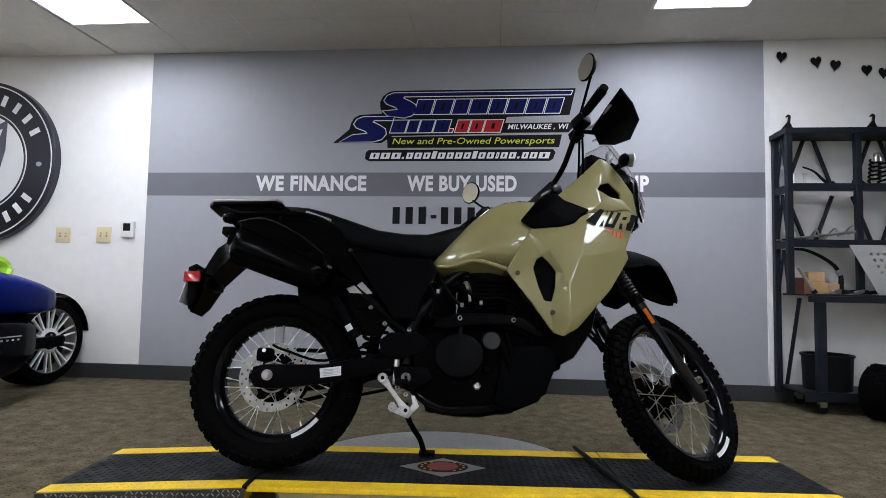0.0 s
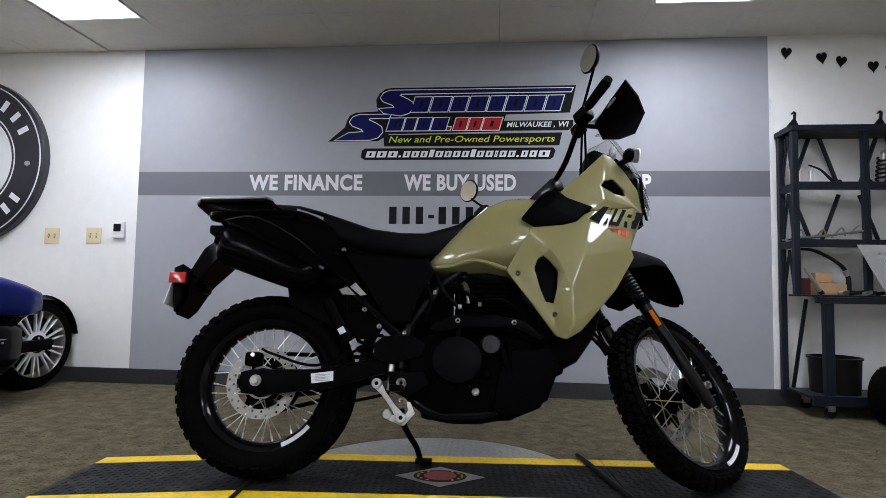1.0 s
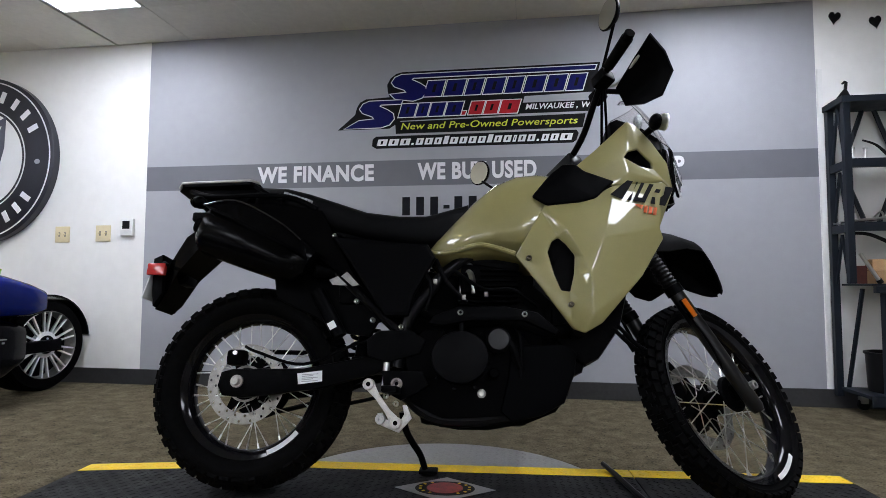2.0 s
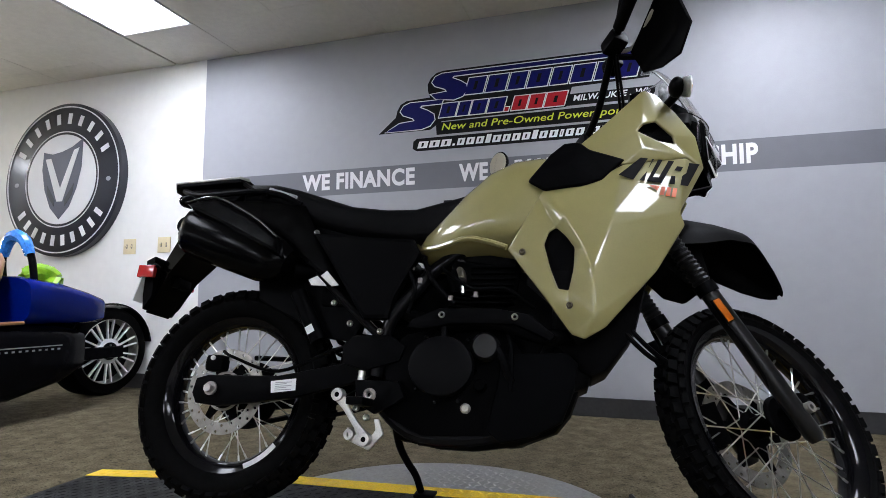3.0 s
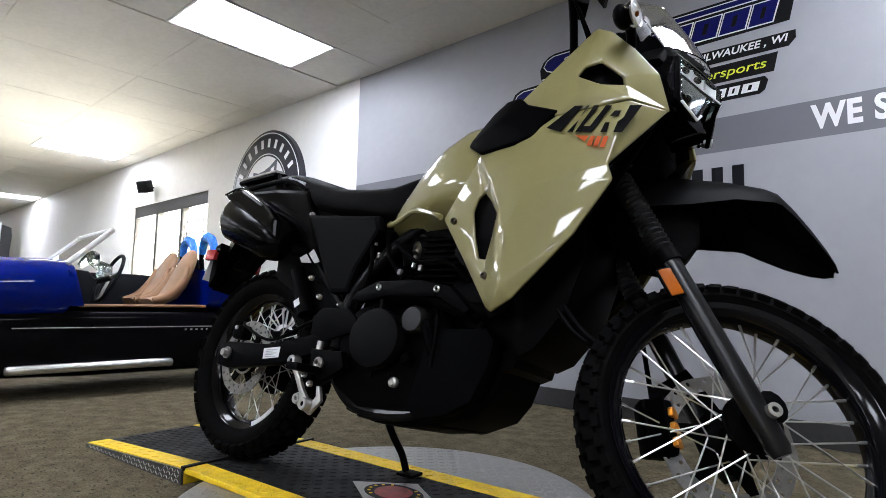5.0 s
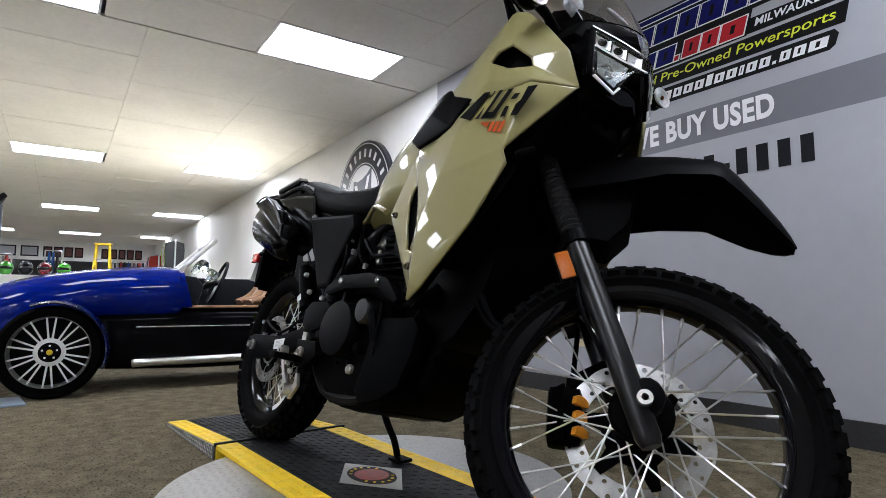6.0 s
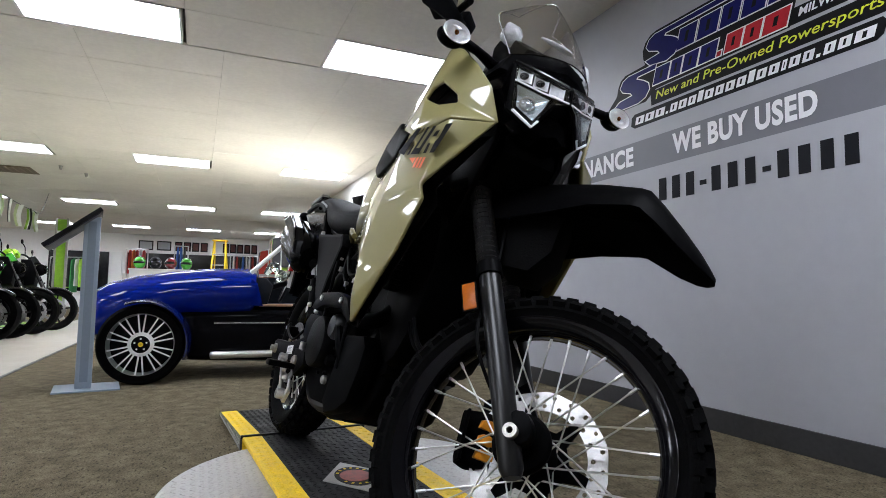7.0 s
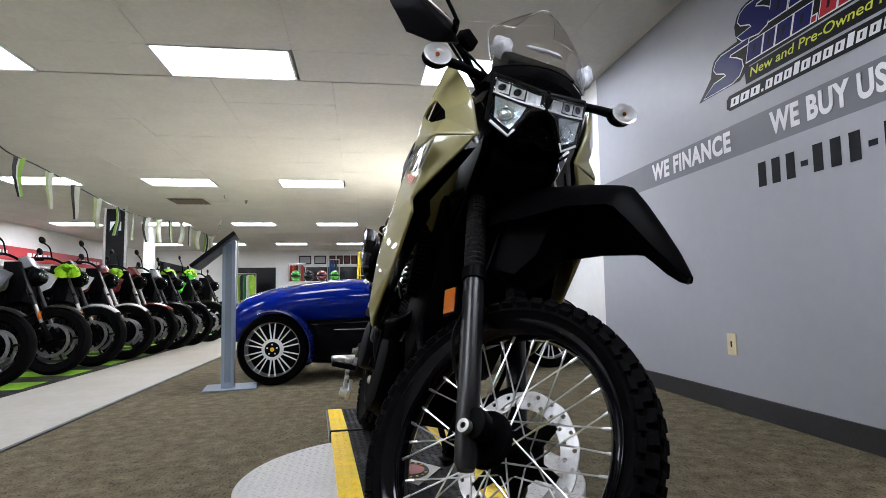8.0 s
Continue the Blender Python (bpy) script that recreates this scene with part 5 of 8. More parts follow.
for s in (-1, 1):
    part("scoop_liner", prism([(0.90, 0.60), (0.92, 0.77), (1.04, 0.75), (1.05, 0.58), (0.98, 0.53)], s * 0.188, s * 0.198), SATIN_K, bike)
    bm = bmesh.new()
    bm.faces.new([bm.verts.new((x, s * y, z)) for x, y, z in ((1.150, 0.212, 0.985), (1.240, 0.182, 1.070), (1.320, 0.138, 0.990), (1.245, 0.182, 0.950))])
    bmesh.ops.solidify(bm, geom=bm.faces[:], thickness=0.006)
    part("vent_liner", bm, SATIN_K, bike)
    part("inner_fairing", prism([(1.07, 0.60), (1.12, 0.94), (1.24, 1.12), (1.325, 1.01), (1.325, 0.92), (1.25, 0.80), (1.18, 0.70)], s * 0.085, s * 0.10, bevel=0.005), SATIN_K, bike, "", True)
    for x, z, y in ((0.889, 0.685, -0.2080), (1.008, 0.540, -0.2185)):
        part("shroud_bolt", spin([(0, 0.0), (0.004, 0.0), (0.005, -0.005), (0.0085, -0.003), (0.0085, 0.012), (0, 0.012)], 14), BOLT_D, bike, "dark recessed bolt", True, pose(x, s * -y, z, 0, 0, 180 if s > 0 else 0))
    # model decal as plain slanted shapes
    bm = bmesh.new()

    def slope(x, z):
        below = (J[0] - E_[0]) * (z - E_[2]) - (J[2] - E_[2]) * (x - E_[0]) < 0
        p, q, r = (Vector(v) for v in ((E_, J, R1) if below else (E_, J, T_)))
        n = (q - p).cross(r - p)
        return p.y - (n.x * (x - p.x) + n.z * (z - p.z)) / n.y

    def band(u, v):
        """u runs forwards along the slanted band, v up across it."""
        return 1.132 + u * 0.180 + v * 0.026, 0.866 + v * 0.066 - u * 0.022

    for q in ([(0, 0.15), (0.20, 1), (0.30, 1), (0.22, 0)], [(0.36, 1), (0.385, 1), (0.355, 0.55)], [(0.30, 0.0), (0.355, 0.45), (0.37, 0.0)], [(0.44, 1), (0.50, 1), (0.46, 0.22), (0.54, 0.22), (0.53, 0), (0.40, 0)],
              [(0.58, 1), (0.655, 1), (0.60, 0), (0.525, 0)], [(0.72, 0.80), (0.80, 0.80), (0.79, 0.60), (0.70, 0.60)], [(0.70, 0.0), (0.69, 0.36), (0.745, 0.36), (0.775, 0.0)], [(0.86, 1), (1.0, 1), (0.95, 0), (0.85, 0), (0.83, 0.40), (0.87, 0.55)]):
        bm.faces.new([bm.verts.new((x, -s * (slope(x, z) - 0.0056), z)) for x, z in (band(*c) for c in q)])
    bmesh.ops.solidify(bm, geom=bm.faces[:], thickness=0.001)
    part("model_decal", bm, INK, bike, "black slanted block decal")
    bm = bmesh.new()
    for q in ([(1.205, 0.848), (1.235, 0.844), (1.228, 0.830)], [(1.239, 0.843), (1.249, 0.842), (1.243, 0.818), (1.233, 0.819)], [(1.253, 0.841), (1.263, 0.840), (1.257, 0.815), (1.247, 0.816)], [(1.267, 0.839), (1.277, 0.838), (1.271, 0.812), (1.261, 0.813)]):
        bm.faces.new([bm.verts.new((x, -s * (slope(x, z) - 0.0056), z)) for x, z in q])
    bmesh.ops.solidify(bm, geom=bm.faces[:], thickness=0.002)
    part("number_decal", bm, ORANGE, bike, "orange block decal")
    # side panels and tail
    part("side_panel", prism([(0.262, 0.772), (0.36, 0.762), (0.47, 0.752), (0.575, 0.745), (0.600, 0.700), (0.535, 0.580), (0.520, 0.512), (0.448, 0.512), (0.425, 0.540), (0.335, 0.672)], s * 0.128, s * 0.165, bevel=0.012), SATIN_K, bike, "matt black side panel")
    part("tail_cover", prism([(-0.13, 0.900), (0.05, 0.892), (0.22, 0.868), (0.27, 0.775), (0.33, 0.665), (0.375, 0.600), (0.30, 0.640), (0.14, 0.760), (-0.02, 0.84)], s * 0.105, s * 0.150, bevel=0.014), TAIL_K, bike, "gloss black tail cover")
    # reflections on the glossy tail, put in as two bright metal patches
    bm = prism([(0.300, 0.640), (0.318, 0.655), (0.360, 0.612), (0.338, 0.608)], s * 0.1505, s * 0.152)
    prism([(0.262, 0.628), (0.290, 0.640), (0.322, 0.610), (0.275, 0.612)], s * 0.1505, s * 0.153, bm=bm)
    part("tail_glint", bm, DISC, bike, "bright angular patch standing in for a reflection on the tail")
    part("grab_rail", tube([(-0.27, s * 0.09, 0.962), (-0.17, s * 0.125, 0.925), (0.02, s * 0.14, 0.925), (0.12, s * 0.14, 0.91), (0.20, s * 0.14, 0.872)], 0.010, 8), SATIN_K, bike, "black tubular grab rail", True)
    part("rail_brace", tube([(-0.04, s * 0.10, 0.975), (0.02, s * 0.125, 0.935), (0.08, s * 0.14, 0.905)], 0.008, 8), SATIN_K, bike, "", True)
part("rear_rack", prism([(-0.335, -0.055), (-0.305, -0.095), (-0.05, -0.115), (-0.03, -0.09), (-0.03, 0.09), (-0.05, 0.115), (-0.305, 0.095), (-0.335, 0.055)], 0.974, 0.990, "xy", 0.005), SATIN_K, bike, "flat black luggage rack plate", True)
# bright metal line along the right edge of the plate
part("rack_edge", tube([(-0.335, -0.055, 0.990), (-0.305, -0.095, 0.990), (-0.05, -0.115, 0.990), (-0.03, -0.09, 0.990)], 0.005, 6, raw=True), ALU, bike, "bright edge of the rack plate", True)
part("rack_bracket", prism([(-0.29, 0.972), (-0.20, 0.900), (-0.10, 0.890), (-0.03, 0.972)], -0.085, 0.085, bevel=0.01), SATIN_K, bike, "", True)
# silencer on the right
bm = loft([[(x + 0.02 * math.sin(t), -0.166 + 0.058 * math.cos(t) * k, z + 0.082 * math.sin(t) * k) for t in np.linspace(0, 2 * math.pi, 24, endpoint=False)]
           for x, z, k in ((-0.165, 0.800, 0.55), (-0.155, 0.797, 0.85), (-0.13, 0.788, 1.0), (0.02, 0.736, 1.0), (0.12, 0.700, 0.96), (0.17, 0.682, 0.80), (0.20, 0.674, 0.50))])
part("silencer", bm, TAIL_K, bike, "black exhaust silencer", True)
part("silencer_shield", prism([(-0.145, 0.855), (-0.04, 0.868), (0.10, 0.800), (0.185, 0.735), (0.20, 0.680), (0.10, 0.730), (-0.05, 0.805), (-0.12, 0.835)], -0.229, -0.180, bevel=0.012), TAIL_K, bike, "black silencer shield")
# added gloss tube that draws the highlight line along the shield's upper edge
part("shield_glint", tube([(-0.145, -0.226, 0.856), (-0.04, -0.228, 0.869), (0.10, -0.230, 0.801), (0.185, -0.229, 0.736)], 0.0035, 6), GLOSS_K, bike, "thin glossy tube added for the highlight along the shield's edge", True)
part("tail_pipe", cyl((-0.17, -0.168, 0.802), (-0.185, -0.168, 0.808), 0.026, n=20), CASE_K, bike, "", True)
# inner mudguard, long rear fender and its lamps
part("inner_fender", prism([(0.10, 0.70), (0.16, 0.76), (0.30, 0.70), (0.36, 0.56), (0.33, 0.50), (0.27, 0.60), (0.20, 0.66), (0.14, 0.665)], -0.085, 0.085, bevel=0.012), SATIN_K, bike, "", True)
part("fender_flare", prism([(0.056, 0.71), (0.056, 0.665), (0.072, 0.586), (0.098, 0.570), (0.20, 0.524), (0.30, 0.47), (0.39, 0.46), (0.44, 0.55), (0.38, 0.70), (0.30, 0.76), (0.16, 0.76)], -0.086, -0.070, bevel=0.005), SATIN_K, bike, "black inner mudguard flank")
fend = loft([[(x, -w, z0), (x + 0.004, -w * 0.85, z1), (x + 0.006, w * 0.85, z1), (x, w, z0)] for x, w, z0, z1 in ((0.05, 0.085, 0.80, 0.87), (-0.10, 0.09, 0.80, 0.875), (-0.20, 0.09, 0.77, 0.855), (-0.28, 0.075, 0.675, 0.80), (-0.325, 0.065, 0.58, 0.715), (-0.352, 0.055, 0.548, 0.625))])
part("rear_fender", fend, TAIL_K, bike, "long black rear mudguard", True)
part("plate_holder", prism([(-0.375, 0.72), (-0.345, 0.735), (-0.325, 0.60), (-0.352, 0.555), (-0.362, 0.60)], -0.075, 0.075, bevel=0.004), SATIN_K, bike, "", True)
part("licence_plate", move(box(-0.002, 0.002, -0.085, 0.085, -0.06, 0.06), pose(-0.375, 0, 0.64, 0, 12)), PAPER, bike, "blank pale plate behind the tail")
part("tail_lamp", prism([(-0.245, 0.86), (-0.200, 0.86), (-0.215, 0.795), (-0.245, 0.80)], -0.055, 0.055, bevel=0.006), RED_LENS, bike, "red tail lamp", True)
part("lamp_housing", box(-0.27, -0.20, -0.065, 0.065, 0.862, 0.895, 0.008), SATIN_K, bike, "", True)
for s in (-1, 1):
    part("rear_reflector", box(-0.372, -0.312, s * 0.100 - 0.008, s * 0.100 + 0.008, 0.655, 0.695, 0.003), RED_LENS, bike, "red side reflector", True)
    part("reflector_bracket", tube([(-0.335, s * 0.06, 0.70), (-0.325, s * 0.09, 0.70), (-0.31, s * 0.098, 0.69)], 0.007, 6), SATIN_K, bike, "", True)
    t = part("rear_indicator", ball((-0.215, s * 0.125, 0.905), 0.024, 0.030, 0.021, 14), SATIN_K, bike, "black stalked rear indicator", True)
    part("lens", ball((-0.232, s * 0.127, 0.905), 0.013, 0.026, 0.018, 14), GLASS, t, "clear indicator lens", True)
    part("stalk", cyl((-0.205, s * 0.05, 0.890), (-0.212, s * 0.11, 0.902), 0.009, n=10), SATIN_K, t, "", True)
part("plate_lamp", box(-0.30, -0.265, -0.03, 0.03, 0.640, 0.672, 0.006), SATIN_K, bike, "", True)

# fork, steered
for s in (-1, 1):
    y = s * 0.098
    part("fork_leg", tube([fork(0.245, 0.028, y), fork(0.26, 0.028, y), fork(0.42, 0.028, y), fork(0.66, 0.028, y)], [0.016, 0.022, 0.0235, 0.0235], 16, raw=True), FORK_K, bike, "dark grey anodised fork leg", True, STEER)
    bm = bmesh.new()
    pts, rad = [], []
    for i in range(41):
        pts.append(fork(0.66 + 0.27 * i / 40, 0.028, y))
        rad.append(0.026 if i % 2 else 0.021)
    tube(pts, rad, 16, raw=True, bm=bm)
    part("fork_gaiter", bm, GAITER, bike, "ribbed black rubber fork gaiter", True, STEER, 0.3)
    bm = cyl(fork(0.655, 0.028, y), fork(0.685, 0.028, y), 0.028, n=18)
    part("gaiter_clamp", bm, SATIN_K, bike, "", True, STEER)
    part("fork_tube", cyl(fork(0.90, 0.028, y), fork(1.17, 0.028, y), 0.022, n=16), FRAME_K, bike, "", True, STEER)
    lug = prism([(math.cos(k * 0.5236) * 0.026 + 0.022, math.sin(k * 0.5236) * 0.031) for k in range(12)], y - 0.017, y + 0.017, bevel=0.005)
    part("axle_lug", move(lug, Matrix.Translation(fork(0.325, 0.030)) @ Matrix.Rotation(radians(-30), 4, "Y")), SATIN_K, bike, "", True, STEER)
    part("axle_end", spin([(0.006, -0.014), (0.013, -0.014), (0.013, 0.0), (0.006, 0.0)], 18), ALU, bike, "bright hollow axle end", True, STEER @ Matrix.Translation((AXLE_F.x, y + s * 0.022 + (0.012 if s > 0 else 0.002), AXLE_F.z)))
    part("reflector_bezel", move(box(-0.017, 0.017, -0.004, 0.004, -0.034, 0.034, 0.003), Matrix.Translation(fork(0.60, -0.012, y + s * 0.028)) @ Matrix.Rotation(radians(-30), 4, "Y")), SATIN_K, bike, "", True, STEER)
    part("fork_reflector", move(box(-0.014, 0.014, -0.004, 0.004, -0.031, 0.031, 0.003), Matrix.Translation(fork(0.60, -0.012, y + s * 0.030)) @ Matrix.Rotation(radians(-30), 4, "Y")), AMBER, bike, "amber side reflector", True, STEER)
for sz, t in ((0.915, 0.030), (1.13, 0.026)):
    bm = box(-0.05, 0.055, -0.135, 0.135, -t / 2, t / 2, 0.010)
    part("triple_clamp", move(bm, Matrix.Translation(fork(sz, 0.012)) @ Matrix.Rotation(radians(-30), 4, "Y")), FRAME_K, bike, "black fork clamp", True, STEER)
# front caliper behind the disc, orange covered pins facing the wheel
CAL = Matrix.Translation((1.362, 0.068, 0.285)) @ Matrix.Rotation(radians(-12), 4, "Y")
cal = part("front_caliper", move(box(-0.034, 0.034, -0.022, 0.040, -0.058, 0.058, 0.014), CAL), CASE_K, bike, "black brake caliper", True, STEER)
part("caliper_arm", prism([(1.350, 0.33), (1.372, 0.345), (1.440, 0.42), (1.420, 0.44), (1.345, 0.37)], 0.074, 0.092, bevel=0.005), CASE_K, bike, "", True, STEER)
for dz in (-0.030, 0.002, 0.034):
    tab = prism([(-0.024, dz - 0.011), (0.006, dz - 0.012), (0.024, dz - 0.006), (0.024, dz + 0.006), (0.006, dz + 0.012), (-0.010, dz + 0.011), (-0.020, dz + 0.006)], -0.034, -0.0225, bevel=0.003)
    part("pin_cover", move(tab, CAL @ Matrix.Translation((0.016, -0.004, -0.004)) @ Matrix.Rotation(radians(55), 4, "Z") @ Matrix.Translation((0, 0.008, 0)) @ Matrix.Scale(0.95, 4)), AMBER_K, cal, "orange plastic cover", True)
part("caliper_wall", move(box(-0.003, 0.003, -0.022, 0.022, -0.052, 0.052, 0.002), CAL @ Matrix.Translation((-0.012, -0.040, -0.004)) @ Matrix.Rotation(radians(213), 4, "Z")), CASE_K, cal)
for dx in (0.0, 0.022):
    part("coolant_pipe", tube([(1.10 + dx, -0.09, 0.56), (1.15 + dx, -0.115, 0.485), (1.215 + dx, -0.11, 0.425), (1.285 + dx, -0.07, 0.415)], 0.0065, 8), SATIN_K, bike, "thin black hose", True)
part("front_brake_hose", tube([(1.36, 0.10, 0.345), (1.33, 0.13, 0.54), (1.30, 0.135, 0.66), (1.24, 0.11, 0.84), (1.10, 0.05, 1.02)], 0.006, 8), SATIN_K, bike, "black brake hose", True, STEER)
part("sensor_cable", tube([(1.46, -0.08, 0.32), (1.36, -0.115, 0.44), (1.31, -0.07, 0.62), (1.26, -0.05, 0.80)], 0.004, 6), SATIN_K, bike, "", True, STEER)

# high front mudguard
secs = []
for x, w, zt, drop in ((1.18, 0.062, 0.846, 0.10), (1.26, 0.085, 0.868, 0.130), (1.36, 0.098, 0.885, 0.122), (1.46, 0.104, 0.896, 0.094), (1.545, 0.102, 0.900, 0.082), (1.565, 0.099, 0.897, 0.080), (1.60, 0.088, 0.869, 0.072), (1.650, 0.066, 0.823, 0.058), (1.692, 0.042, 0.782, 0.040), (1.714, 0.026, 0.757, 0.024), (1.728, 0.010, 0.740, 0.010)):
    half = [(0.0, 0.0), (0.30, 0.01), (0.54, 0.04), (0.62, 0.075), (0.84, 0.40), (0.95, 0.70), (1.0, 1.0)]
    secs.append([(x, -w * a, zt - drop * b) for a, b in reversed(half)] + [(x, w * a, zt - drop * b) for a, b in half[1:]])
bm = loft(secs, caps=False, closed=False)
bmesh.ops.recalc_face_normals(bm, faces=bm.faces)
bmesh.ops.solidify(bm, geom=bm.faces[:], thickness=0.005)
part("front_mudguard", bm, MUD_K, bike, "long black front mudguard", True, STEER, 0.42)
part("mudguard_bracket", prism([(1.20, 0.72), (1.22, 0.79), (1.40, 0.80), (1.405, 0.70), (1.37, 0.64), (1.30, 0.64)], -0.050, 0.050, bevel=0.016), TYRE, bike, "", True, STEER)

# handlebar and controls, steered
part("handlebar", tube([(0.914, -0.49, 1.164), (0.960, -0.37, 1.196), (1.000, -0.26, 1.180), (1.035, -0.13, 1.125), (1.050, 0, 1.105), (1.035, 0.13, 1.125), (1.000, 0.26, 1.180), (0.960, 0.37, 1.196), (0.914, 0.49, 1.164)], 0.011, 10), SATIN_K, bike, "black tubular handlebar", True, STEER)
for s in (-1, 1):
    part("grip", tube([(0.915, s * 0.490, 1.164), (0.960, s * 0.370, 1.196)], [0.019, 0.017], 14, raw=True), TYRE, bike, "black rubber grip", True, STEER)
    part("bar_end", cyl((0.915, s * 0.490, 1.164), (0.908, s * 0.508, 1.161), 0.016, n=14), SATIN_K, bike, "", True, STEER)
    part("switch_box", move(box(-0.025, 0.025, -0.03, 0.03, -0.022, 0.022, 0.007), pose(0.975, s * 0.325, 1.190)), SATIN_K, bike, "", True, STEER)
    part("brake_lever" if s < 0 else "clutch_lever", tube([(1.000, s * 0.31, 1.188), (1.025, s * 0.345, 1.182), (1.000, s * 0.46, 1.172)], 0.006, 8), ALU if s < 0 else SATIN_K, bike, "", True, STEER)
    out = [UNSTEER @ Vector(p) for p in ((1.250, -0.410, 1.330), (1.290, -0.405, 1.270), (1.315, -0.385, 1.215), (1.295, -0.330, 1.165), (1.260, -0.260, 1.178), (1.225, -0.190, 1.215), (1.190, -0.215, 1.270), (1.225, -0.310, 1.312))]
    out = [(p.x, -s * p.y, p.z) for p in out]
    bm = bmesh.new()
    c = UNSTEER @ Vector((1.292, -0.320, 1.250))
    c = bm.verts.new((c.x, -s * c.y, c.z))
    vs = [bm.verts.new(p) for p in out]
    for a, b in zip(vs, vs[1:] + vs[:1]):
        bm.faces.new((c, a, b))
    bmesh.ops.subdivide_edges(bm, edges=bm.edges[:], cuts=2, use_grid_fill=True, smooth=0.6)
    bmesh.ops.recalc_face_normals(bm, faces=bm.faces)
    bmesh.ops.solidify(bm, geom=bm.faces[:], thickness=0.006)
    part("hand_guard", bm, SATIN_K, bike, "black plastic hand guard", True, STEER, 1.2)
    part("guard_arm", tube([(0.992, s * 0.29, 1.183), (1.05, s * 0.33, 1.165), (1.105, s * 0.37, 1.135)], 0.009, 8), SATIN_K, bike, "", True, STEER)
    # mirror on its bent stem
    base = Vector((0.990, s * 0.290, 1.190))
    head = Vector((0.930, s * 0.452, 1.352)) if s < 0 else Vector((0.965, s * 0.385, 1.370))
    mid = Vector((0.985, s * 0.330, 1.245))
    stem = part("mirror", tube([base, base + Vector((0, s * 0.01, 0.035)), mid, head + Vector((0.01, 0, -0.045))], 0.0055, 8), SATIN_K, bike, "round black mirror on a bent stem", True, STEER)
    face = Matrix.Translation(head) @ Matrix.Rotation(radians(12 * s), 4, "Z") @ Matrix.Rotation(radians(-2 if s < 0 else -14), 4, "Y")
    part("mirror_shell", move(spin([(0, 0.028), (0.030, 0.024), (0.050, 0.010), (0.054, 0.0), (0.052, -0.003), (0, -0.003)], 28, "x"), face), SATIN_K, stem, "", True)
    part("mirror_glass", move(spin([(0, -0.0045), (0.049, -0.0045), (0.049, -0.003), (0, -0.003)], 28, "x"), face), MIRROR, stem, "round mirror glass")
part("bar_clamp", move(box(-0.03, 0.03, -0.07, 0.07, -0.03, 0.03, 0.01), Matrix.Translation((1.055, 0, 1.085))), FRAME_K, bike, "", True, STEER)
part("ignition_barrel", cyl((1.06, 0, 1.02), (1.04, 0, 1.06), 0.022, n=18), CASE_K, bike, "", True, STEER)
part("fluid_reservoir", box(0.995, 1.035, -0.285, -0.235, 1.180, 1.218, 0.006), SATIN_K, bike, "", True, STEER)
for pts in ([(0.99, -0.30, 1.18), (1.10, -0.16, 1.12), (1.14, -0.08, 1.0), (1.12, -0.06, 0.88)], [(0.99, -0.31, 1.17), (1.09, -0.18, 1.07), (1.11, -0.10, 0.98), (1.04, -0.09, 0.90)], [(0.99, 0.30, 1.18), (1.12, 0.16, 1.11), (1.15, 0.07, 1.0), (1.10, 0.04, 0.9)], [(0.99, 0.31, 1.17), (1.08, 0.12, 1.05), (1.12, 0.02, 0.95)]):
    part("control_cable", tube(pts, 0.0045, 6), SATIN_K, bike, "black control cable", True, STEER)

# nose: mask, headlights, screen, dash, indicators
def swept(bm, ahead=0.062, back=0.62):
    """Bends a nose piece into the arrow plan of the mask."""
    for v in bm.verts:
        v.co.x += ahead - back * abs(v.co.y)
    return bm


def bent(bm):
    return swept(bm, 0.074, 0.55)


def cup(corners, front, back, shrink):
    """An open reflector cup: flat facets run from its mouth to a smaller floor."""
    bm = bmesh.new()
    my, mz = sum(c[0] for c in corners) / len(corners), sum(c[1] for c in corners) / len(corners)
    a = [bm.verts.new((front, y, z)) for y, z in corners]
    b = [bm.verts.new((back, my + (y - my) * shrink, mz + (z - mz) * shrink)) for y, z in corners]
    for i in range(len(corners)):
        j = (i + 1) % len(corners)
        bm.faces.new((a[i], a[j], b[j], b[i]))
    c = bm.verts.new((back + 0.35 * (front - back), my, mz))
    for i in range(len(corners)):
        bm.faces.new((b[i], b[(i + 1) % len(corners)], c))
    return bm


mask = loft([[(x, y * w, z0 + (z1 - z0) * k) for y, k in ((-1, 0.50), (-0.86, 0.95), (-0.35, 1.0), (0, 0.97), (0.35, 1.0), (0.86, 0.95), (1, 0.50), (0.72, 0.06), (0.20, -0.10), (0, -0.05), (-0.20, -0.10), (-0.72, 0.06))]
             for x, w, z0, z1 in ((1.19, 0.120, 0.93, 1.16), (1.27, 0.138, 0.935, 1.135), (1.325, 0.132, 0.945, 1.115), (1.355, 0.128, 0.950, 1.100))])
part("headlight_mask", swept(mask, 0.060, 0.45), PANEL_K, bike, "gloss black headlight mask", True, angle=0.5)
part("upper_mask", swept(prism([(-0.135, 1.080), (-0.115, 1.122), (-0.06, 1.140), (0, 1.132), (0.06, 1.140), (0.115, 1.122), (0.135, 1.080), (0.09, 1.070), (0, 1.055), (-0.09, 1.070)], 1.24, 1.345, "yz", 0.012), 0.062, 0.5), SATIN_K, bike, "", True)
part("chin", prism([(1.18, 0.80), (1.19, 0.95), (1.33, 0.955), (1.335, 0.90), (1.27, 0.83)], -0.075, 0.075, bevel=0.012), SATIN_K, bike, "", True)
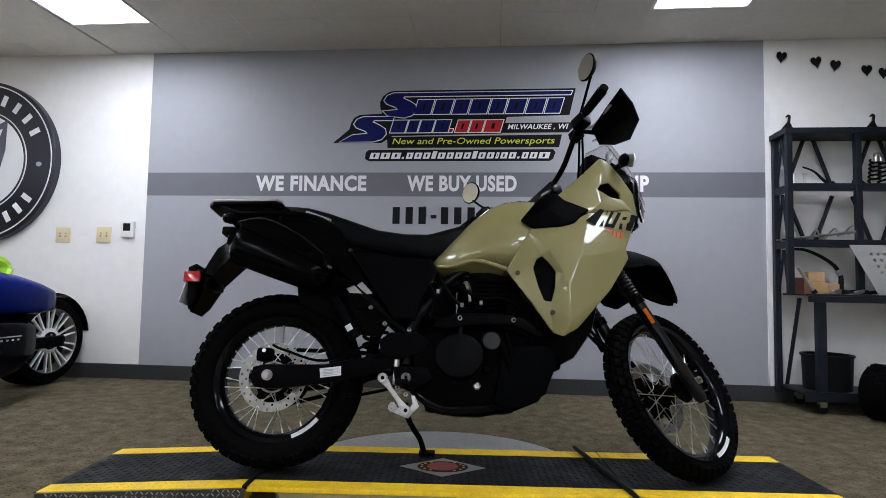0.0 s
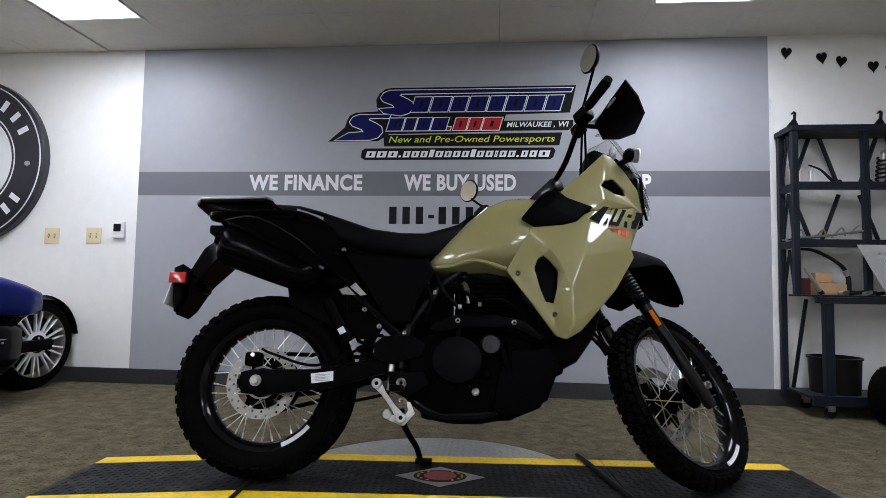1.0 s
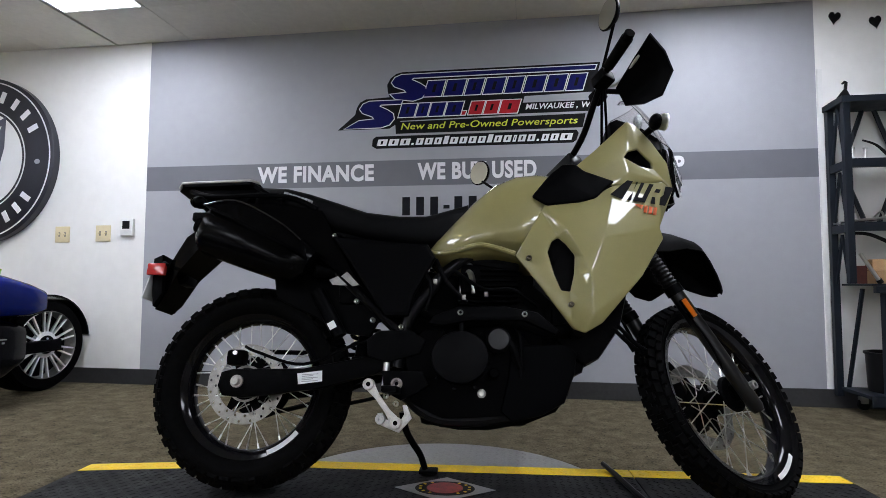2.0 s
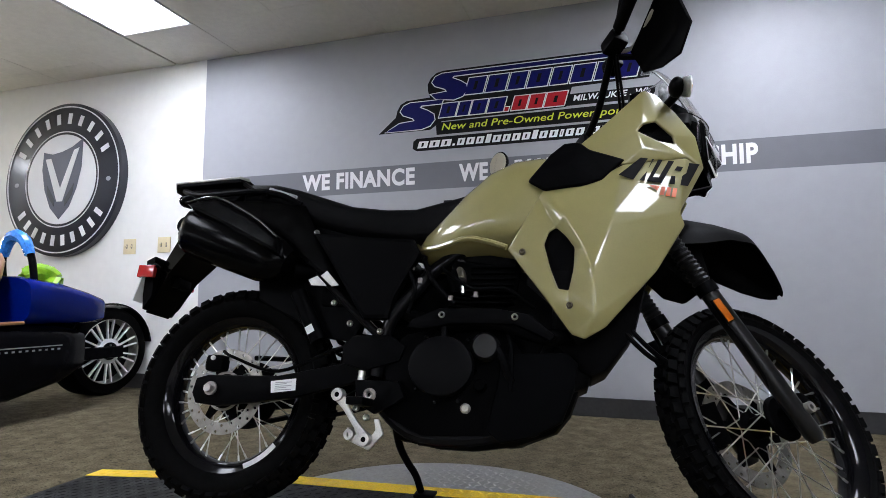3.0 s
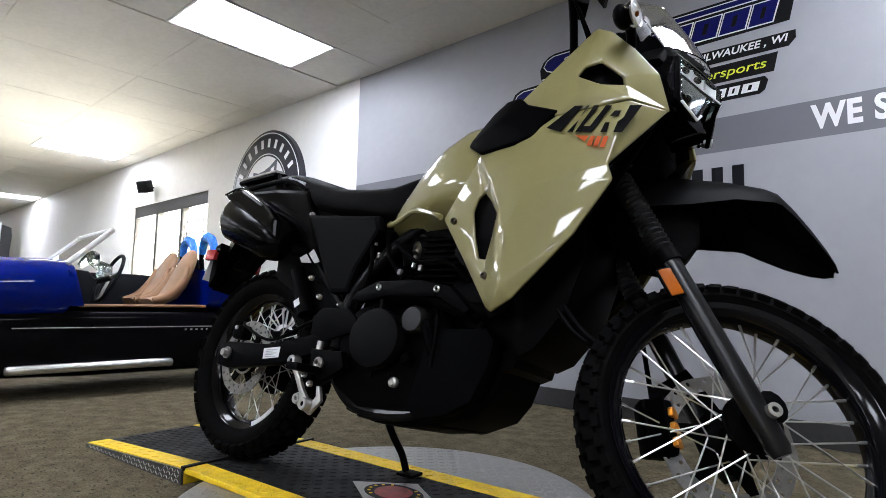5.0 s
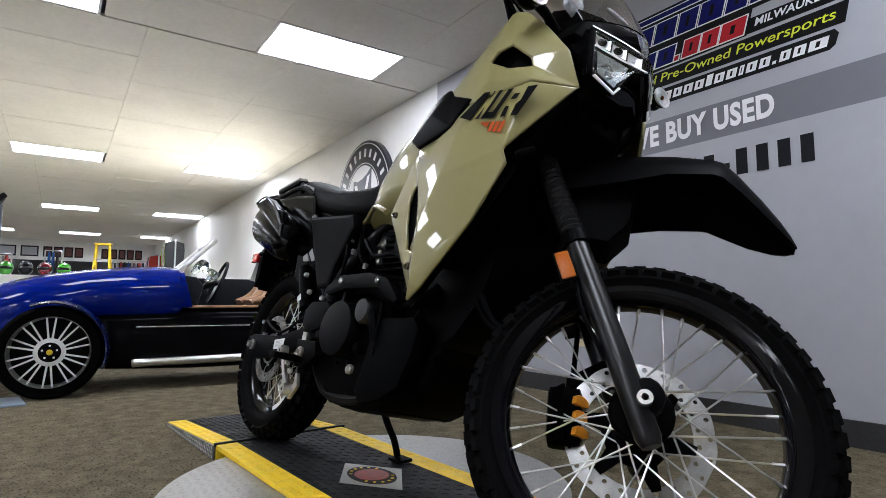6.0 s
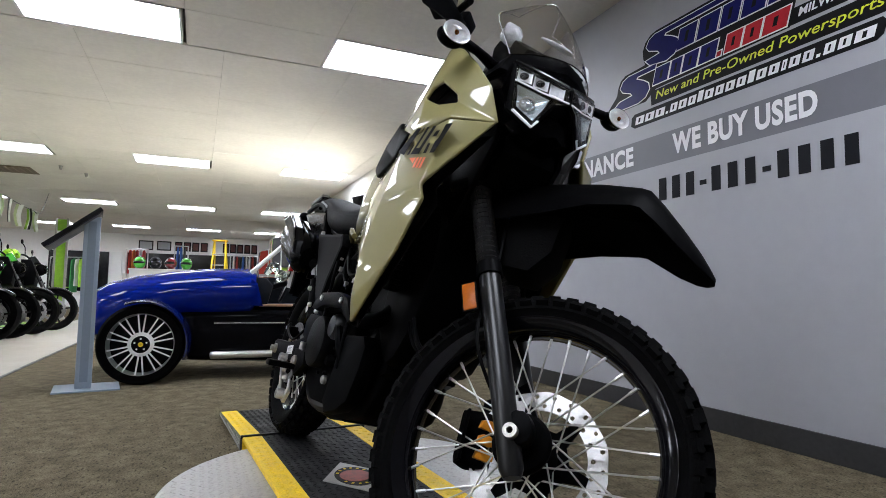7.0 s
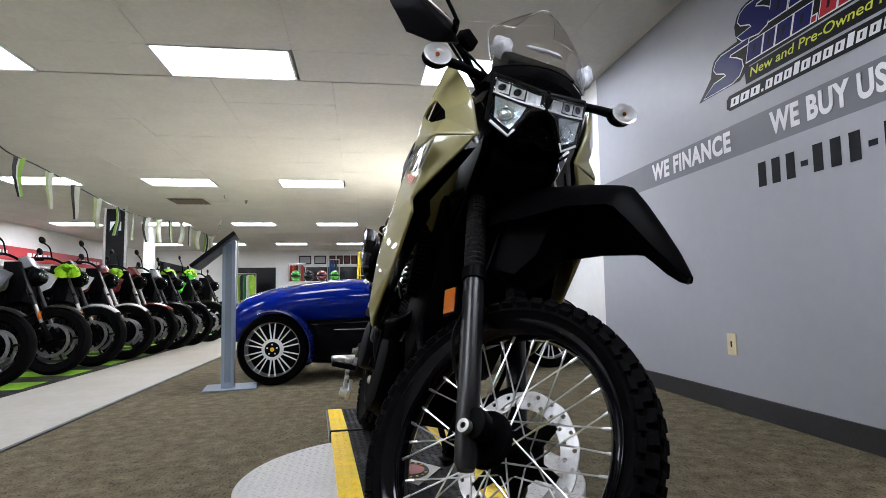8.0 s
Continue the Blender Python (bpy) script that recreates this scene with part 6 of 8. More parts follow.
for s in (-1, 1):
    lamp = [(s * 0.003, 1.046), (s * 0.118, 1.081), (s * 0.112, 0.978), (s * 0.066, 0.944), (s * 0.030, 1.004), (s * 0.003, 1.012)]
    unit = part("headlight", bent(prism(lamp, 1.345, 1.351, "yz", 0.002)), CASE_K, bike, "clear faceted headlight", True)
    part("lens", bent(prism([(s * 0.062 + (y - s * 0.062) * 0.96, 1.010 + (z - 1.010) * 0.96) for y, z in lamp], 1.371, 1.374, "yz", 0.001)), GLASS, unit, "clear headlight lens", True).visible_shadow = False
    part("surround", bent(tube([(1.366, y, z) for y, z in lamp + lamp[:1]], 0.0060, 8, raw=True)), SATIN_K, unit, "", True)
    for k in range(3):
        u0, u1 = 0.110 - 0.033 * k, 0.110 - 0.033 * k - 0.030
        z0, z1 = 1.044 + (u0 - 0.008) * 0.31, 1.044 + (u1 - 0.008) * 0.31
        part("small_reflector", bent(cup([(s * u0, z0 + 0.004), (s * u1, z1 + 0.004), (s * u1, z1 - 0.026), (s * u0, z0 - 0.029)], 1.369, 1.360, 0.55)), REFL_W, unit, "small bright reflector cup")
        if k < 2:
            part("small_lens", bent(ball((1.366, s * (u0 + u1) / 2, (z0 + z1) / 2 - 0.013), 0.006, 0.0085, 0.0085, 14)), GLOSS_K, unit, "", True)
    part("main_reflector", bent(cup([(s * 0.106, 1.034), (s * 0.074, 1.024), (s * 0.040, 1.013), (s * 0.048, 0.990), (s * 0.064, 0.958), (s * 0.082, 0.970), (s * 0.100, 0.984), (s * 0.102, 1.008)], 1.369, 1.354, 0.5)), REFL, unit, "faceted bluish reflector")
    part("light_strip", bent(tube([(1.372, s * 0.113, 1.044), (1.373, s * 0.060, 1.026), (1.373, s * 0.004, 1.013)], 0.0022, 6, raw=True)), LETTER_W, unit, "thin white light strip")
    part("projector", bent(ball((1.358, s * 0.076, 0.998), 0.009, 0.013, 0.013, 18)), GLASS, unit, "round projector lens", True)
    part("projector_rim", bent(move(spin([(0.013, -0.002), (0.016, -0.002), (0.016, 0.003), (0.013, 0.003)], 20, "x"), Matrix.Translation((1.358, s * 0.076, 0.998)))), CHROME, unit, "", True)
    part("light_bar", bent(tube([(1.372, s * 0.108, 0.974), (1.373, s * 0.088, 0.958), (1.373, s * 0.066, 0.942), (1.373, s * 0.056, 0.958)], 0.0030, 6, raw=True)), PAPER, unit, "white light guide")
    part("brow", bent(tube([(1.362, s * 0.006, 1.054), (1.368, s * 0.06, 1.070), (1.362, s * 0.118, 1.092)], 0.005, 6)), GLOSS_K, unit, "", True)
    # stalked indicators
    ind = part("front_indicator", tube([(1.255, s * 0.10, 1.125), (1.285, s * 0.17, 1.124), (1.298, s * 0.222, 1.121)], [0.016, 0.011, 0.013], 10), SATIN_K, bike, "black stalked indicator with clear lens", True)
    part("shell", ball((1.292, s * 0.250, 1.120), 0.020, 0.034, 0.0245, 18), SATIN_K, ind, "", True)
    dish = spin([(0.0, 0.002), (0.012, 0.004), (0.024, 0.008), (0.034, 0.012), (0.034, 0.008), (0.020, 0.000), (0.0, -0.004)], 24, "x")
    part("reflector_dish", move(dish, Matrix.Translation((1.313, s * 0.250, 1.120)) @ Matrix.Diagonal((1, 1, 0.72, 1))), REFL_W, ind, "bright lamp bowl", True)
    part("lens", ball((1.314, s * 0.250, 1.120), 0.017, 0.0335, 0.0240, 18), GLASS, ind, "clear indicator lens", True)
    part("bulb", ball((1.318, s * 0.250, 1.120), 0.004, 0.005, 0.005, 10), AMBER, ind, "amber bulb", True)
rings = []
for z, w, x in ((1.12, 0.120, 1.420), (1.18, 0.130, 1.386), (1.225, 0.132, 1.357), (1.255, 0.128, 1.336), (1.275, 0.118, 1.323), (1.290, 0.101, 1.313), (1.298, 0.080, 1.308), (1.302, 0.056, 1.306)):
    rings.append([(x - 0.075 * (k / 6) ** 2, w * k / 6, z + 0.14 * (1 - (k / 6) ** 2) * (z - 1.12)) for k in range(-6, 7)])
bm = loft(rings, caps=False, closed=False)
bmesh.ops.recalc_face_normals(bm, faces=bm.faces)
bmesh.ops.solidify(bm, geom=bm.faces[:], thickness=0.003)
scr = part("windscreen", bm, SCREEN, bike, "clear smoked plastic windscreen", True, angle=1.2)
scr.visible_shadow = False
edge = [r[0] for r in rings] + rings[-1][1:-1] + [r[-1] for r in reversed(rings)]
part("screen_edge", tube(edge, 0.0014, 6, raw=True), EDGE_PL, scr, "polished pale edge of the windscreen", True)
part("dash_panel", move(box(-0.012, 0.012, -0.075, 0.075, -0.045, 0.045, 0.006), pose(1.235, 0, 1.185, 0, -35)), SATIN_K, bike, "black instrument panel", True)
part("dash_screen", move(box(0.0, 0.002, -0.06, 0.06, -0.032, 0.032), pose(1.224, 0, 1.180, 0, -35)), GLOSS_K, bike)
part("dash_hood", prism([(1.19, 1.14), (1.19, 1.215), (1.215, 1.228), (1.29, 1.200), (1.365, 1.14), (1.33, 1.12)], -0.088, 0.088, bevel=0.012), SATIN_K, bike, "black instrument hood", True)


def crumple(at, rx, ry, rz, seed):
    """A crumpled wad of thin film."""
    rr = random.Random(seed)
    bm = bmesh.new()
    bmesh.ops.create_icosphere(bm, subdivisions=3, radius=1.0)
    lumps = [(Vector((rr.gauss(0, 1), rr.gauss(0, 1), rr.gauss(0, 1))).normalized(), rr.uniform(-0.35, 0.25)) for _ in range(26)]
    for v in bm.verts:
        n = v.co.normalized()
        k = 1 + sum(h * max(0, n.dot(d) - 0.72) / 0.28 for d, h in lumps)
        v.co = Vector(at) + Vector((n.x * rx, n.y * ry, n.z * rz)) * max(0.45, k)
    return bm


WRAP = mat("milky wrapping film", (0.55, 0.57, 0.60), 0.16, spread=0.4, scale=60, bump=0.5, bscale=90)
part("protective_film", crumple((1.285, -0.088, 1.208), 0.014, 0.038, 0.030, 3), WRAP, bike, "crumpled milky wrapping film", True)
part("protective_film", crumple((1.275, 0.145, 1.205), 0.012, 0.020, 0.034, 5), WRAP, bike, "crumpled milky wrapping film", True)
part("protective_film", crumple((1.345, 0.008, 1.196), 0.006, 0.046, 0.009, 8), WRAP, bike, "strip of milky wrapping film", True)
# ---------------------------------------------------------------- steel workbench shelf with parts, by the grey wall
SX0, SX1, SYB, SYU, SYL = 3.215, 4.85, -0.045, -0.235, -0.350
BENCH, MID, HIGH, TOP = 0.715, 1.050, 1.405, 1.725
shelf = thing("shelf_unit", "dark slate steel workbench with parts shelves above, on castors", "shelf", pose(0, 0, 0))
XS = [SX0, 3.625, 4.035, 4.445, SX1]
for i, x in enumerate(XS):
    part("upright", box(x, x + 0.036, SYU, SYU + 0.036, BENCH, TOP, 0.003), SLATE, shelf)
    if i in (0, 4):
        part("upright", box(x, x + 0.036, SYB - 0.018, SYB + 0.018, 0.075, TOP, 0.003), SLATE, shelf)
for i, x in enumerate((SX0 + 0.105, 4.13, SX1)):
    part("bench_leg", box(x, x + 0.050, SYL, SYL + 0.045, 0.075, BENCH - 0.05, 0.003), SLATE, shelf)
for z in (MID, HIGH):
    part("shelf_board", box(SX0 + 0.036, SX1, SYU + 0.036, SYB - 0.018, z - 0.012, z, 0.002), SLATE, shelf)
    part("shelf_rail", box(SX0 + 0.036, SX1, SYU + 0.002, SYU + 0.034, z - 0.045, z + 0.003, 0.002), SLATE, shelf)
part("bench_top", box(SX0 + 0.040, SX1 + 0.04, SYL - 0.01, SYB - 0.022, BENCH - 0.012, BENCH - 0.001, 0.003), SLATE, shelf)
part("bench_rail", box(SX0 + 0.06, SX1 + 0.04, SYL - 0.012, SYL + 0.020, BENCH - 0.050, BENCH - 0.0125, 0.003), SLATE, shelf)
part("top_board", box(SX0 - 0.01, SX1 + 0.05, SYU - 0.01, SYB + 0.02, TOP, TOP + 0.035, 0.003), SLATE, shelf)
part("bottom_board", box(SX0 + 0.02, SX1 + 0.04, SYL, SYB - 0.02, 0.112, 0.130, 0.003), SLATE, shelf)
part("bottom_rail", box(SX0 + 0.02, SX1 + 0.04, SYL - 0.012, SYL - 0.001, 0.075, 0.132, 0.003), SLATE, shelf)
rnd = random.Random(4)
for lo, hi in ((BENCH, MID - 0.05), (MID, HIGH - 0.05), (HIGH, TOP)):
    for a, b in zip(XS, XS[1:]):
        m = (a + b) / 2 + 0.02
        if lo > BENCH:
            for x0, x1 in ((a + 0.085, m - 0.03), (b - 0.04, m + 0.035)):
                part("back_brace", tube([(x0, SYB, lo + 0.004), (x1, SYB, hi)] if lo == HIGH else [(x1, SYB, lo + 0.004), (x0, SYB, hi)], 0.013, 6, raw=True), SLATE, shelf)
    for y0 in (SYU + 0.04, SYB - 0.02):
        part("side_brace", tube([(SX0 + 0.018, y0, lo), (SX0 + 0.018, (SYU + SYB) / 2, hi - 0.01)], 0.009, 6, raw=True), SLATE, shelf)
    part("end_rail", box(SX0 + 0.004, SX0 + 0.030, SYU + 0.036, SYB - 0.018, hi, hi + 0.045, 0.002), SLATE, shelf)
part("leg_brace", tube([(SX0 + 0.06, SYB - 0.02, 0.13), (SX0 + 0.06, SYU, BENCH - 0.03)], 0.012, 6, raw=True), SLATE, shelf)
for x in (SX0 + 0.13, 4.155, SX1 + 0.02):
    for y in (SYL + 0.02, SYB - 0.02):
        part("castor", spin([(0, -0.012), (0.030, -0.012), (0.034, 0), (0.030, 0.012), (0, 0.012)], 16), BLACK_PL, shelf, "black castor wheel", True, pose(x, y, 0.034))
        part("castor_fork", box(x - 0.02, x + 0.02, y - 0.018, y + 0.018, 0.040, 0.078, 0.003), STEEL, shelf)
for x in (SX0 + 0.025, 3.745):
    h = thing("hook", "small black hook standing on the shelf unit", "hook", pose(x, SYU + 0.03, TOP + 0.035))
    part("stem", prism([(-0.04, 0), (0.03, 0), (0.012, 0.04), (0.016, 0.085), (0.0, 0.095), (-0.014, 0.08), (-0.006, 0.076), (0.004, 0.08), (0.0, 0.05)], -0.008, 0.008, bevel=0.002), BLACK_PL, h)

KRAFT = mat("brown cardboard", (0.42, 0.26, 0.13), 0.8, spread=0.12, scale=20, bump=0.1)
DARK_RED = mat("dark red carton", (0.10, 0.025, 0.02), 0.6, spread=0.2)
for (x, y, w, d, h), m, lab in (((3.402, -0.17, 0.105, 0.11, 0.072), KRAFT, "plain brown cardboard box on the bench"), ((3.398, -0.165, 0.095, 0.09, 0.060), KRAFT, "plain brown cardboard box stacked on another"),
                              ((3.333, -0.10, 0.07, 0.08, 0.10), DARK_RED, "small dark red carton on the bench"), ((3.49, -0.17, 0.075, 0.08, 0.065), KRAFT, "plain brown cardboard box on the bench")):
    z = BENCH + (0.074 if d == 0.09 else 0.0)
    c = thing("carton", lab, "box", pose(x, y, z, 0, 0, rnd.uniform(-8, 8)))
    part("box", box(-w / 2, w / 2, -d / 2, d / 2, 0, h, 0.002), m, c)
    part("flap_tape", box(-w / 2, w / 2, -0.015, 0.015, h + 0.0005, h + 0.0012), WHITE_PL if w == 0.075 else m, c)
# bright luggage rack, shock absorbers, levers and hoses
r = thing("luggage_rack", "bright tubular luggage rack lying on the shelf", "spare part", pose(3.464, -0.14, MID + 0.010))
for dy in (-0.07, 0.0, 0.07):
    part("rail", tube([(-0.24, dy, 0), (-0.05, dy, 0.018), (0.14, dy, 0.045), (0.21, dy, 0.050)], 0.007, 8), STEEL if dy else CHROME, r, smooth=True)
for dx in (-0.18, -0.05, 0.06, 0.17):
    part("cross_bar", tube([(dx, -0.07, 0.004 + max(0, dx) * 0.22), (dx + 0.02, 0, 0.060 + max(0, dx) * 0.2), (dx, 0.07, 0.004 + max(0, dx) * 0.22)], 0.0055, 8), STEEL, r, smooth=True)


def coil(at, label):
    s = thing("shock_absorber", label, "spare part", at, "shock absorbers")
    part("damper", tube([(0, 0, 0), (0, 0, 0.19)], 0.014, 10, raw=True), STEEL, s, smooth=True)
    part("spring", tube([(0.030 * math.cos(t), 0.030 * math.sin(t), 0.02 + t * 0.0042) for t in np.linspace(0, 11 * math.pi, 130)], 0.0065, 6, raw=True), INK, s, "black coil spring", True)
    part("eye", spin([(0.008, -0.010), (0.016, -0.010), (0.016, 0.010), (0.008, 0.010)], 16), ALU, s, "", True, pose(0, 0, 0.20))
    return s


coil(pose(3.777, -0.15, HIGH + 0.001, 0, 6), "black coil spring shock absorber standing on the shelf")
coil(pose(3.856, -0.12, HIGH + 0.001, 0, -5), "black coil spring shock absorber standing on the shelf")
for x in (3.298, 3.363):
    b = thing("bolt", "steel bolt standing upright on the shelf", "spare part", pose(x, -0.15, HIGH + 0.001), "bolts on the shelf")
    part("shank", cyl((0, 0, 0), (0, 0, 0.070), 0.007, n=10), STEEL, b)
    part("head", cyl((0, 0, 0.070), (0, 0, 0.080), 0.012, n=6), STEEL, b)
lv = thing("brake_lever", "black curved lever lying on the shelf", "spare part", pose(3.472, -0.15, HIGH + 0.012))
part("blade", tube([(-0.12, 0, 0.11), (-0.05, 0, 0.08), (0.015, 0, 0.016), (0.06, 0, 0.0)], [0.005, 0.007, 0.010, 0.010], 8), BLACK_PL, lv, smooth=True)
part("clamp", ball((0.06, 0, 0.004), 0.016, 0.014, 0.015, 12), BLACK_PL, lv, smooth=True)
lv = thing("clutch_lever", "small black lever lying on the shelf", "spare part", pose(3.699, -0.15, HIGH + 0.010))
part("blade", tube([(-0.04, 0, 0.055), (0.0, 0, 0.024), (0.03, 0, 0.0)], 0.009, 8), BLACK_PL, lv, smooth=True)
hs = thing("hose", "black hose with a bright end arching over the bench", "spare part", pose(3.472, -0.19, BENCH))
part("tube", tube([(-0.22, 0, 0.28), (-0.12, 0, 0.27), (0.01, 0, 0.20), (0.07, 0, 0.12), (0.07, 0, 0.010)], [0.009, 0.010, 0.011, 0.013, 0.018], 10), BLACK_PL, hs, smooth=True)
part("ferrule", cyl((0.052, 0, 0.150), (0.070, 0, 0.118), 0.016, n=14), STEEL, hs)
pt = thing("fork_tube", "bright sheened tube leaning on the bench", "spare part", pose(3.298, -0.24, BENCH + 0.014))
part("tube", cyl((-0.03, 0, 0.15), (0.060, 0, 0.0), 0.010, n=14), STEEL, pt, smooth=True)
part("collar", cyl((0.056, 0, 0.008), (0.068, 0, -0.010), 0.015, n=14), BLACK_PL, pt, smooth=True)
fp = thing("folding_pegs", "heap of black folding foot pegs on the bench", "spare part", pose(3.586, -0.22, BENCH))
for i in range(6):
    part("peg", move(box(-0.04, 0.04, -0.013, 0.013, 0, 0.022, 0.005), pose(i * 0.045 - 0.1, rnd.uniform(-0.03, 0.03), 0.004, 0, rnd.uniform(-12, 0), rnd.uniform(-40, 40))), BLACK_PL if i % 3 else STEEL, fp, smooth=True)
gp = thing("perforated_guard", "pale grey perforated metal guard leaning on the bench", "spare part", pose(3.673, -0.335, BENCH + 0.003, -10))
bm = bmesh.new()
for i in range(7):
    for j in range(8):
        x0, z0 = i * 0.038, j * 0.038
        sh = z0 * -0.42
        o = [(x0 + sh, z0), (x0 + 0.038 + sh, z0), (x0 + 0.038 + sh - 0.016, z0 + 0.038), (x0 + sh - 0.016, z0 + 0.038)]
        c = (sum(p[0] for p in o) / 4, z0 + 0.019)
        rr = 0.011 if 1 < i < 6 and 2 < j < 7 else 0.001
        q = [(c[0] + rr * math.cos(t), c[1] + rr * math.sin(t)) for t in (-2.356, -0.785, 0.785, 2.356)]
        O = [bm.verts.new((p[0], 0, p[1])) for p in o]
        Q = [bm.verts.new((p[0], 0, p[1])) for p in q]
        for k in range(4):
            bm.faces.new((O[k], O[(k + 1) % 4], Q[(k + 1) % 4], Q[k]))
bmesh.ops.remove_doubles(bm, verts=bm.verts, dist=1e-4)
bmesh.ops.recalc_face_normals(bm, faces=bm.faces)
bmesh.ops.solidify(bm, geom=bm.faces[:], thickness=0.003)
part("sheet", bm, mat("grey painted metal", (0.34, 0.34, 0.33), 0.5, spread=0.1), gp)
tub = thing("storage_bin", "low round black bin on the bottom shelf", "bin", pose(3.446, -0.20, 0.131))
part("bin", spin([(0, 0), (0.130, 0), (0.138, 0.20), (0.146, 0.20), (0.146, 0.212), (0.132, 0.212), (0.122, 0.01), (0, 0.01)], 36, "z"), BLACK_PL, tub, smooth=True)
ty = thing("loose_tyre", "knobbly black tyre standing against the bench", "tyre", pose(3.612, -0.47, 0.160, 0, 0, 30))
bm = spin([(0.080, -0.05), (0.10, -0.065), (0.145, -0.065), (0.155, -0.045), (0.155, 0.045), (0.145, 0.065), (0.10, 0.065), (0.080, 0.05)], 48)
for i in range(26):
    for y in (-0.040, 0.0, 0.040):
        q = bmesh.ops.create_cube(bm, size=1.0)["verts"]
        for v in q:
            v.co = Vector((v.co.x * 0.010 + 0.155, v.co.y * 0.026 + y, v.co.z * 0.022))
        move(bm, Matrix.Rotation(2 * math.pi * (i + (0.5 if y else 0)) / 26, 4, "Y"), q)
part("tyre", bm, TYRE, ty, smooth=True, angle=0.5)
part("rim", spin([(0.022, -0.02), (0.08, -0.042), (0.084, -0.05), (0.084, 0.05), (0.08, 0.042), (0.022, 0.02)], 30), BLACK_PL, ty, "black rim", True)

# ---------------------------------------------------------------- open three wheeled roadster
CAR_BLUE = mat("deep blue car paint", (0.0003, 0.0080, 0.145), 0.40, spec=0.0, coat=0.48, spread=0.05, scale=20)
CAR_BLACK = mat("gloss black body panel", (0.0035, 0.0035, 0.0045), 0.12, spec=0.045, spread=0.2)
TAN = mat("tan leather", (0.31, 0.165, 0.085), 0.5, spread=0.06, scale=25, bump=0.2, bscale=500)
DARK_TRIM = mat("dark cabin trim", (0.006, 0.008, 0.011), 0.55, spec=0.2, spread=0.2)
FILM = mat("blue wrapping film", (0.03, 0.22, 0.75), 0.2, coat=0.6, spread=0.35, scale=60, bump=0.6, bscale=60)
WING_FILM = mat("film covered dark blue paint", (0.001, 0.006, 0.055), 0.22, coat=0.5, spread=0.5, scale=14, bump=0.7, bscale=34)
CX = -1.71
car = thing("roadster", "blue and black open three wheeled roadster with tan seats", "car", pose(CX, 0.08, 0, 0, 0, -3.5) @ Matrix.Scale(0.95, 4))


def hull(rows, n=24):
    """Rings across the car: y, half width, bottom, top, roundness."""
    rings = []
    for y, w, zb, zt, p in rows:
        ring = []
        zc = (zb + zt) / 2
        for i in range(n):
            a = 2 * math.pi * i / n
            c, s = math.cos(a), math.sin(a)
            ring.append((w * math.copysign(abs(c) ** (2 / p), c), y, zc + (zt - zc) * math.copysign(abs(s) ** (2 / p), s)))
        rings.append(ring)
    return rings


part("lower_body", loft(hull([(-3.20, 0.20, 0.26, 0.46, 3), (-3.08, 0.34, 0.18, 0.52, 4), (-2.5, 0.46, 0.12, 0.540, 6), (-2.0, 0.50, 0.11, 0.540, 8), (-1.3, 0.50, 0.11, 0.540, 8), (-1.0, 0.47, 0.17, 0.53, 6), (-0.80, 0.36, 0.22, 0.50, 5)], 32)), CAR_BLACK, car, "gloss black lower body", True, angle=0.9)
part("bonnet", loft(hull([(-3.30, 0.14, 0.36, 0.54, 2.4), (-3.26, 0.26, 0.30, 0.63, 2.5), (-3.12, 0.36, 0.27, 0.715, 2.6), (-2.92, 0.42, 0.32, 0.768, 2.7), (-2.65, 0.465, 0.42, 0.808, 2.8), (-2.40, 0.50, 0.42, 0.835, 2.9), (-2.20, 0.520, 0.43, 0.842, 3), (-2.10, 0.525, 0.44, 0.838, 3.2), (-2.06, 0.525, 0.50, 0.82, 3.2)], 36)), CAR_BLUE, car, "deep blue rounded bonnet", True, angle=1.0)
part("cowl_side", prism([(-2.10, 0.545), (-2.10, 0.76), (-2.05, 0.72), (-2.005, 0.545)], -0.515, 0.515, "yz", 0.01), CAR_BLUE, car, "", True)
part("rear_deck", loft(hull([(-1.24, 0.495, 0.53, 0.82, 4), (-1.20, 0.50, 0.52, 0.825, 4), (-1.0, 0.485, 0.52, 0.79, 4.5), (-0.84, 0.455, 0.52, 0.745, 5), (-0.72, 0.415, 0.53, 0.705, 5), (-0.70, 0.395, 0.55, 0.69, 5)], 36)), CAR_BLUE, car, "deep blue rear deck", True, angle=1.0)
part("cockpit_floor", box(-0.44, 0.44, -2.05, -1.25, 0.541, 0.546), DARK_TRIM, car)
for s in (-1, 1):
    part("cockpit_edge", tube([(s * 0.475, -2.03, 0.548), (s * 0.475, -1.26, 0.552)], 0.010, 8, raw=True), TAN if s > 0 else DARK_TRIM, car, "tan leather edging", True)
    part("inner_door", box(s * 0.46 - 0.02, s * 0.46 + 0.02, -2.03, -1.25, 0.545, 0.785 if s < 0 else 0.55, 0.006), DARK_TRIM, car, "", True)
    part("sill_line", box(s * 0.502 - 0.004, s * 0.502 + 0.004, -2.35, -1.05, 0.412, 0.418, 0.001), STEEL, car, "thin bright line along the sill")
    part("side_pipe", tube([(s * 0.50, -2.36, 0.175), (s * 0.52, -2.25, 0.180), (s * 0.52, -1.60, 0.185), (s * 0.50, -1.48, 0.18)], 0.028, 10), STEEL, car, "bright perforated exhaust pipe", True)
bm = bmesh.new()
for i in range(10):
    y = -1.40 + i * 0.036
    box(0.5005, 0.5035, y, y + 0.014, 0.390, 0.400, bm=bm)
tagged(part("side_badge", bm, GREY_WALL, car, "row of small grey badge bars"), kind="stuff")
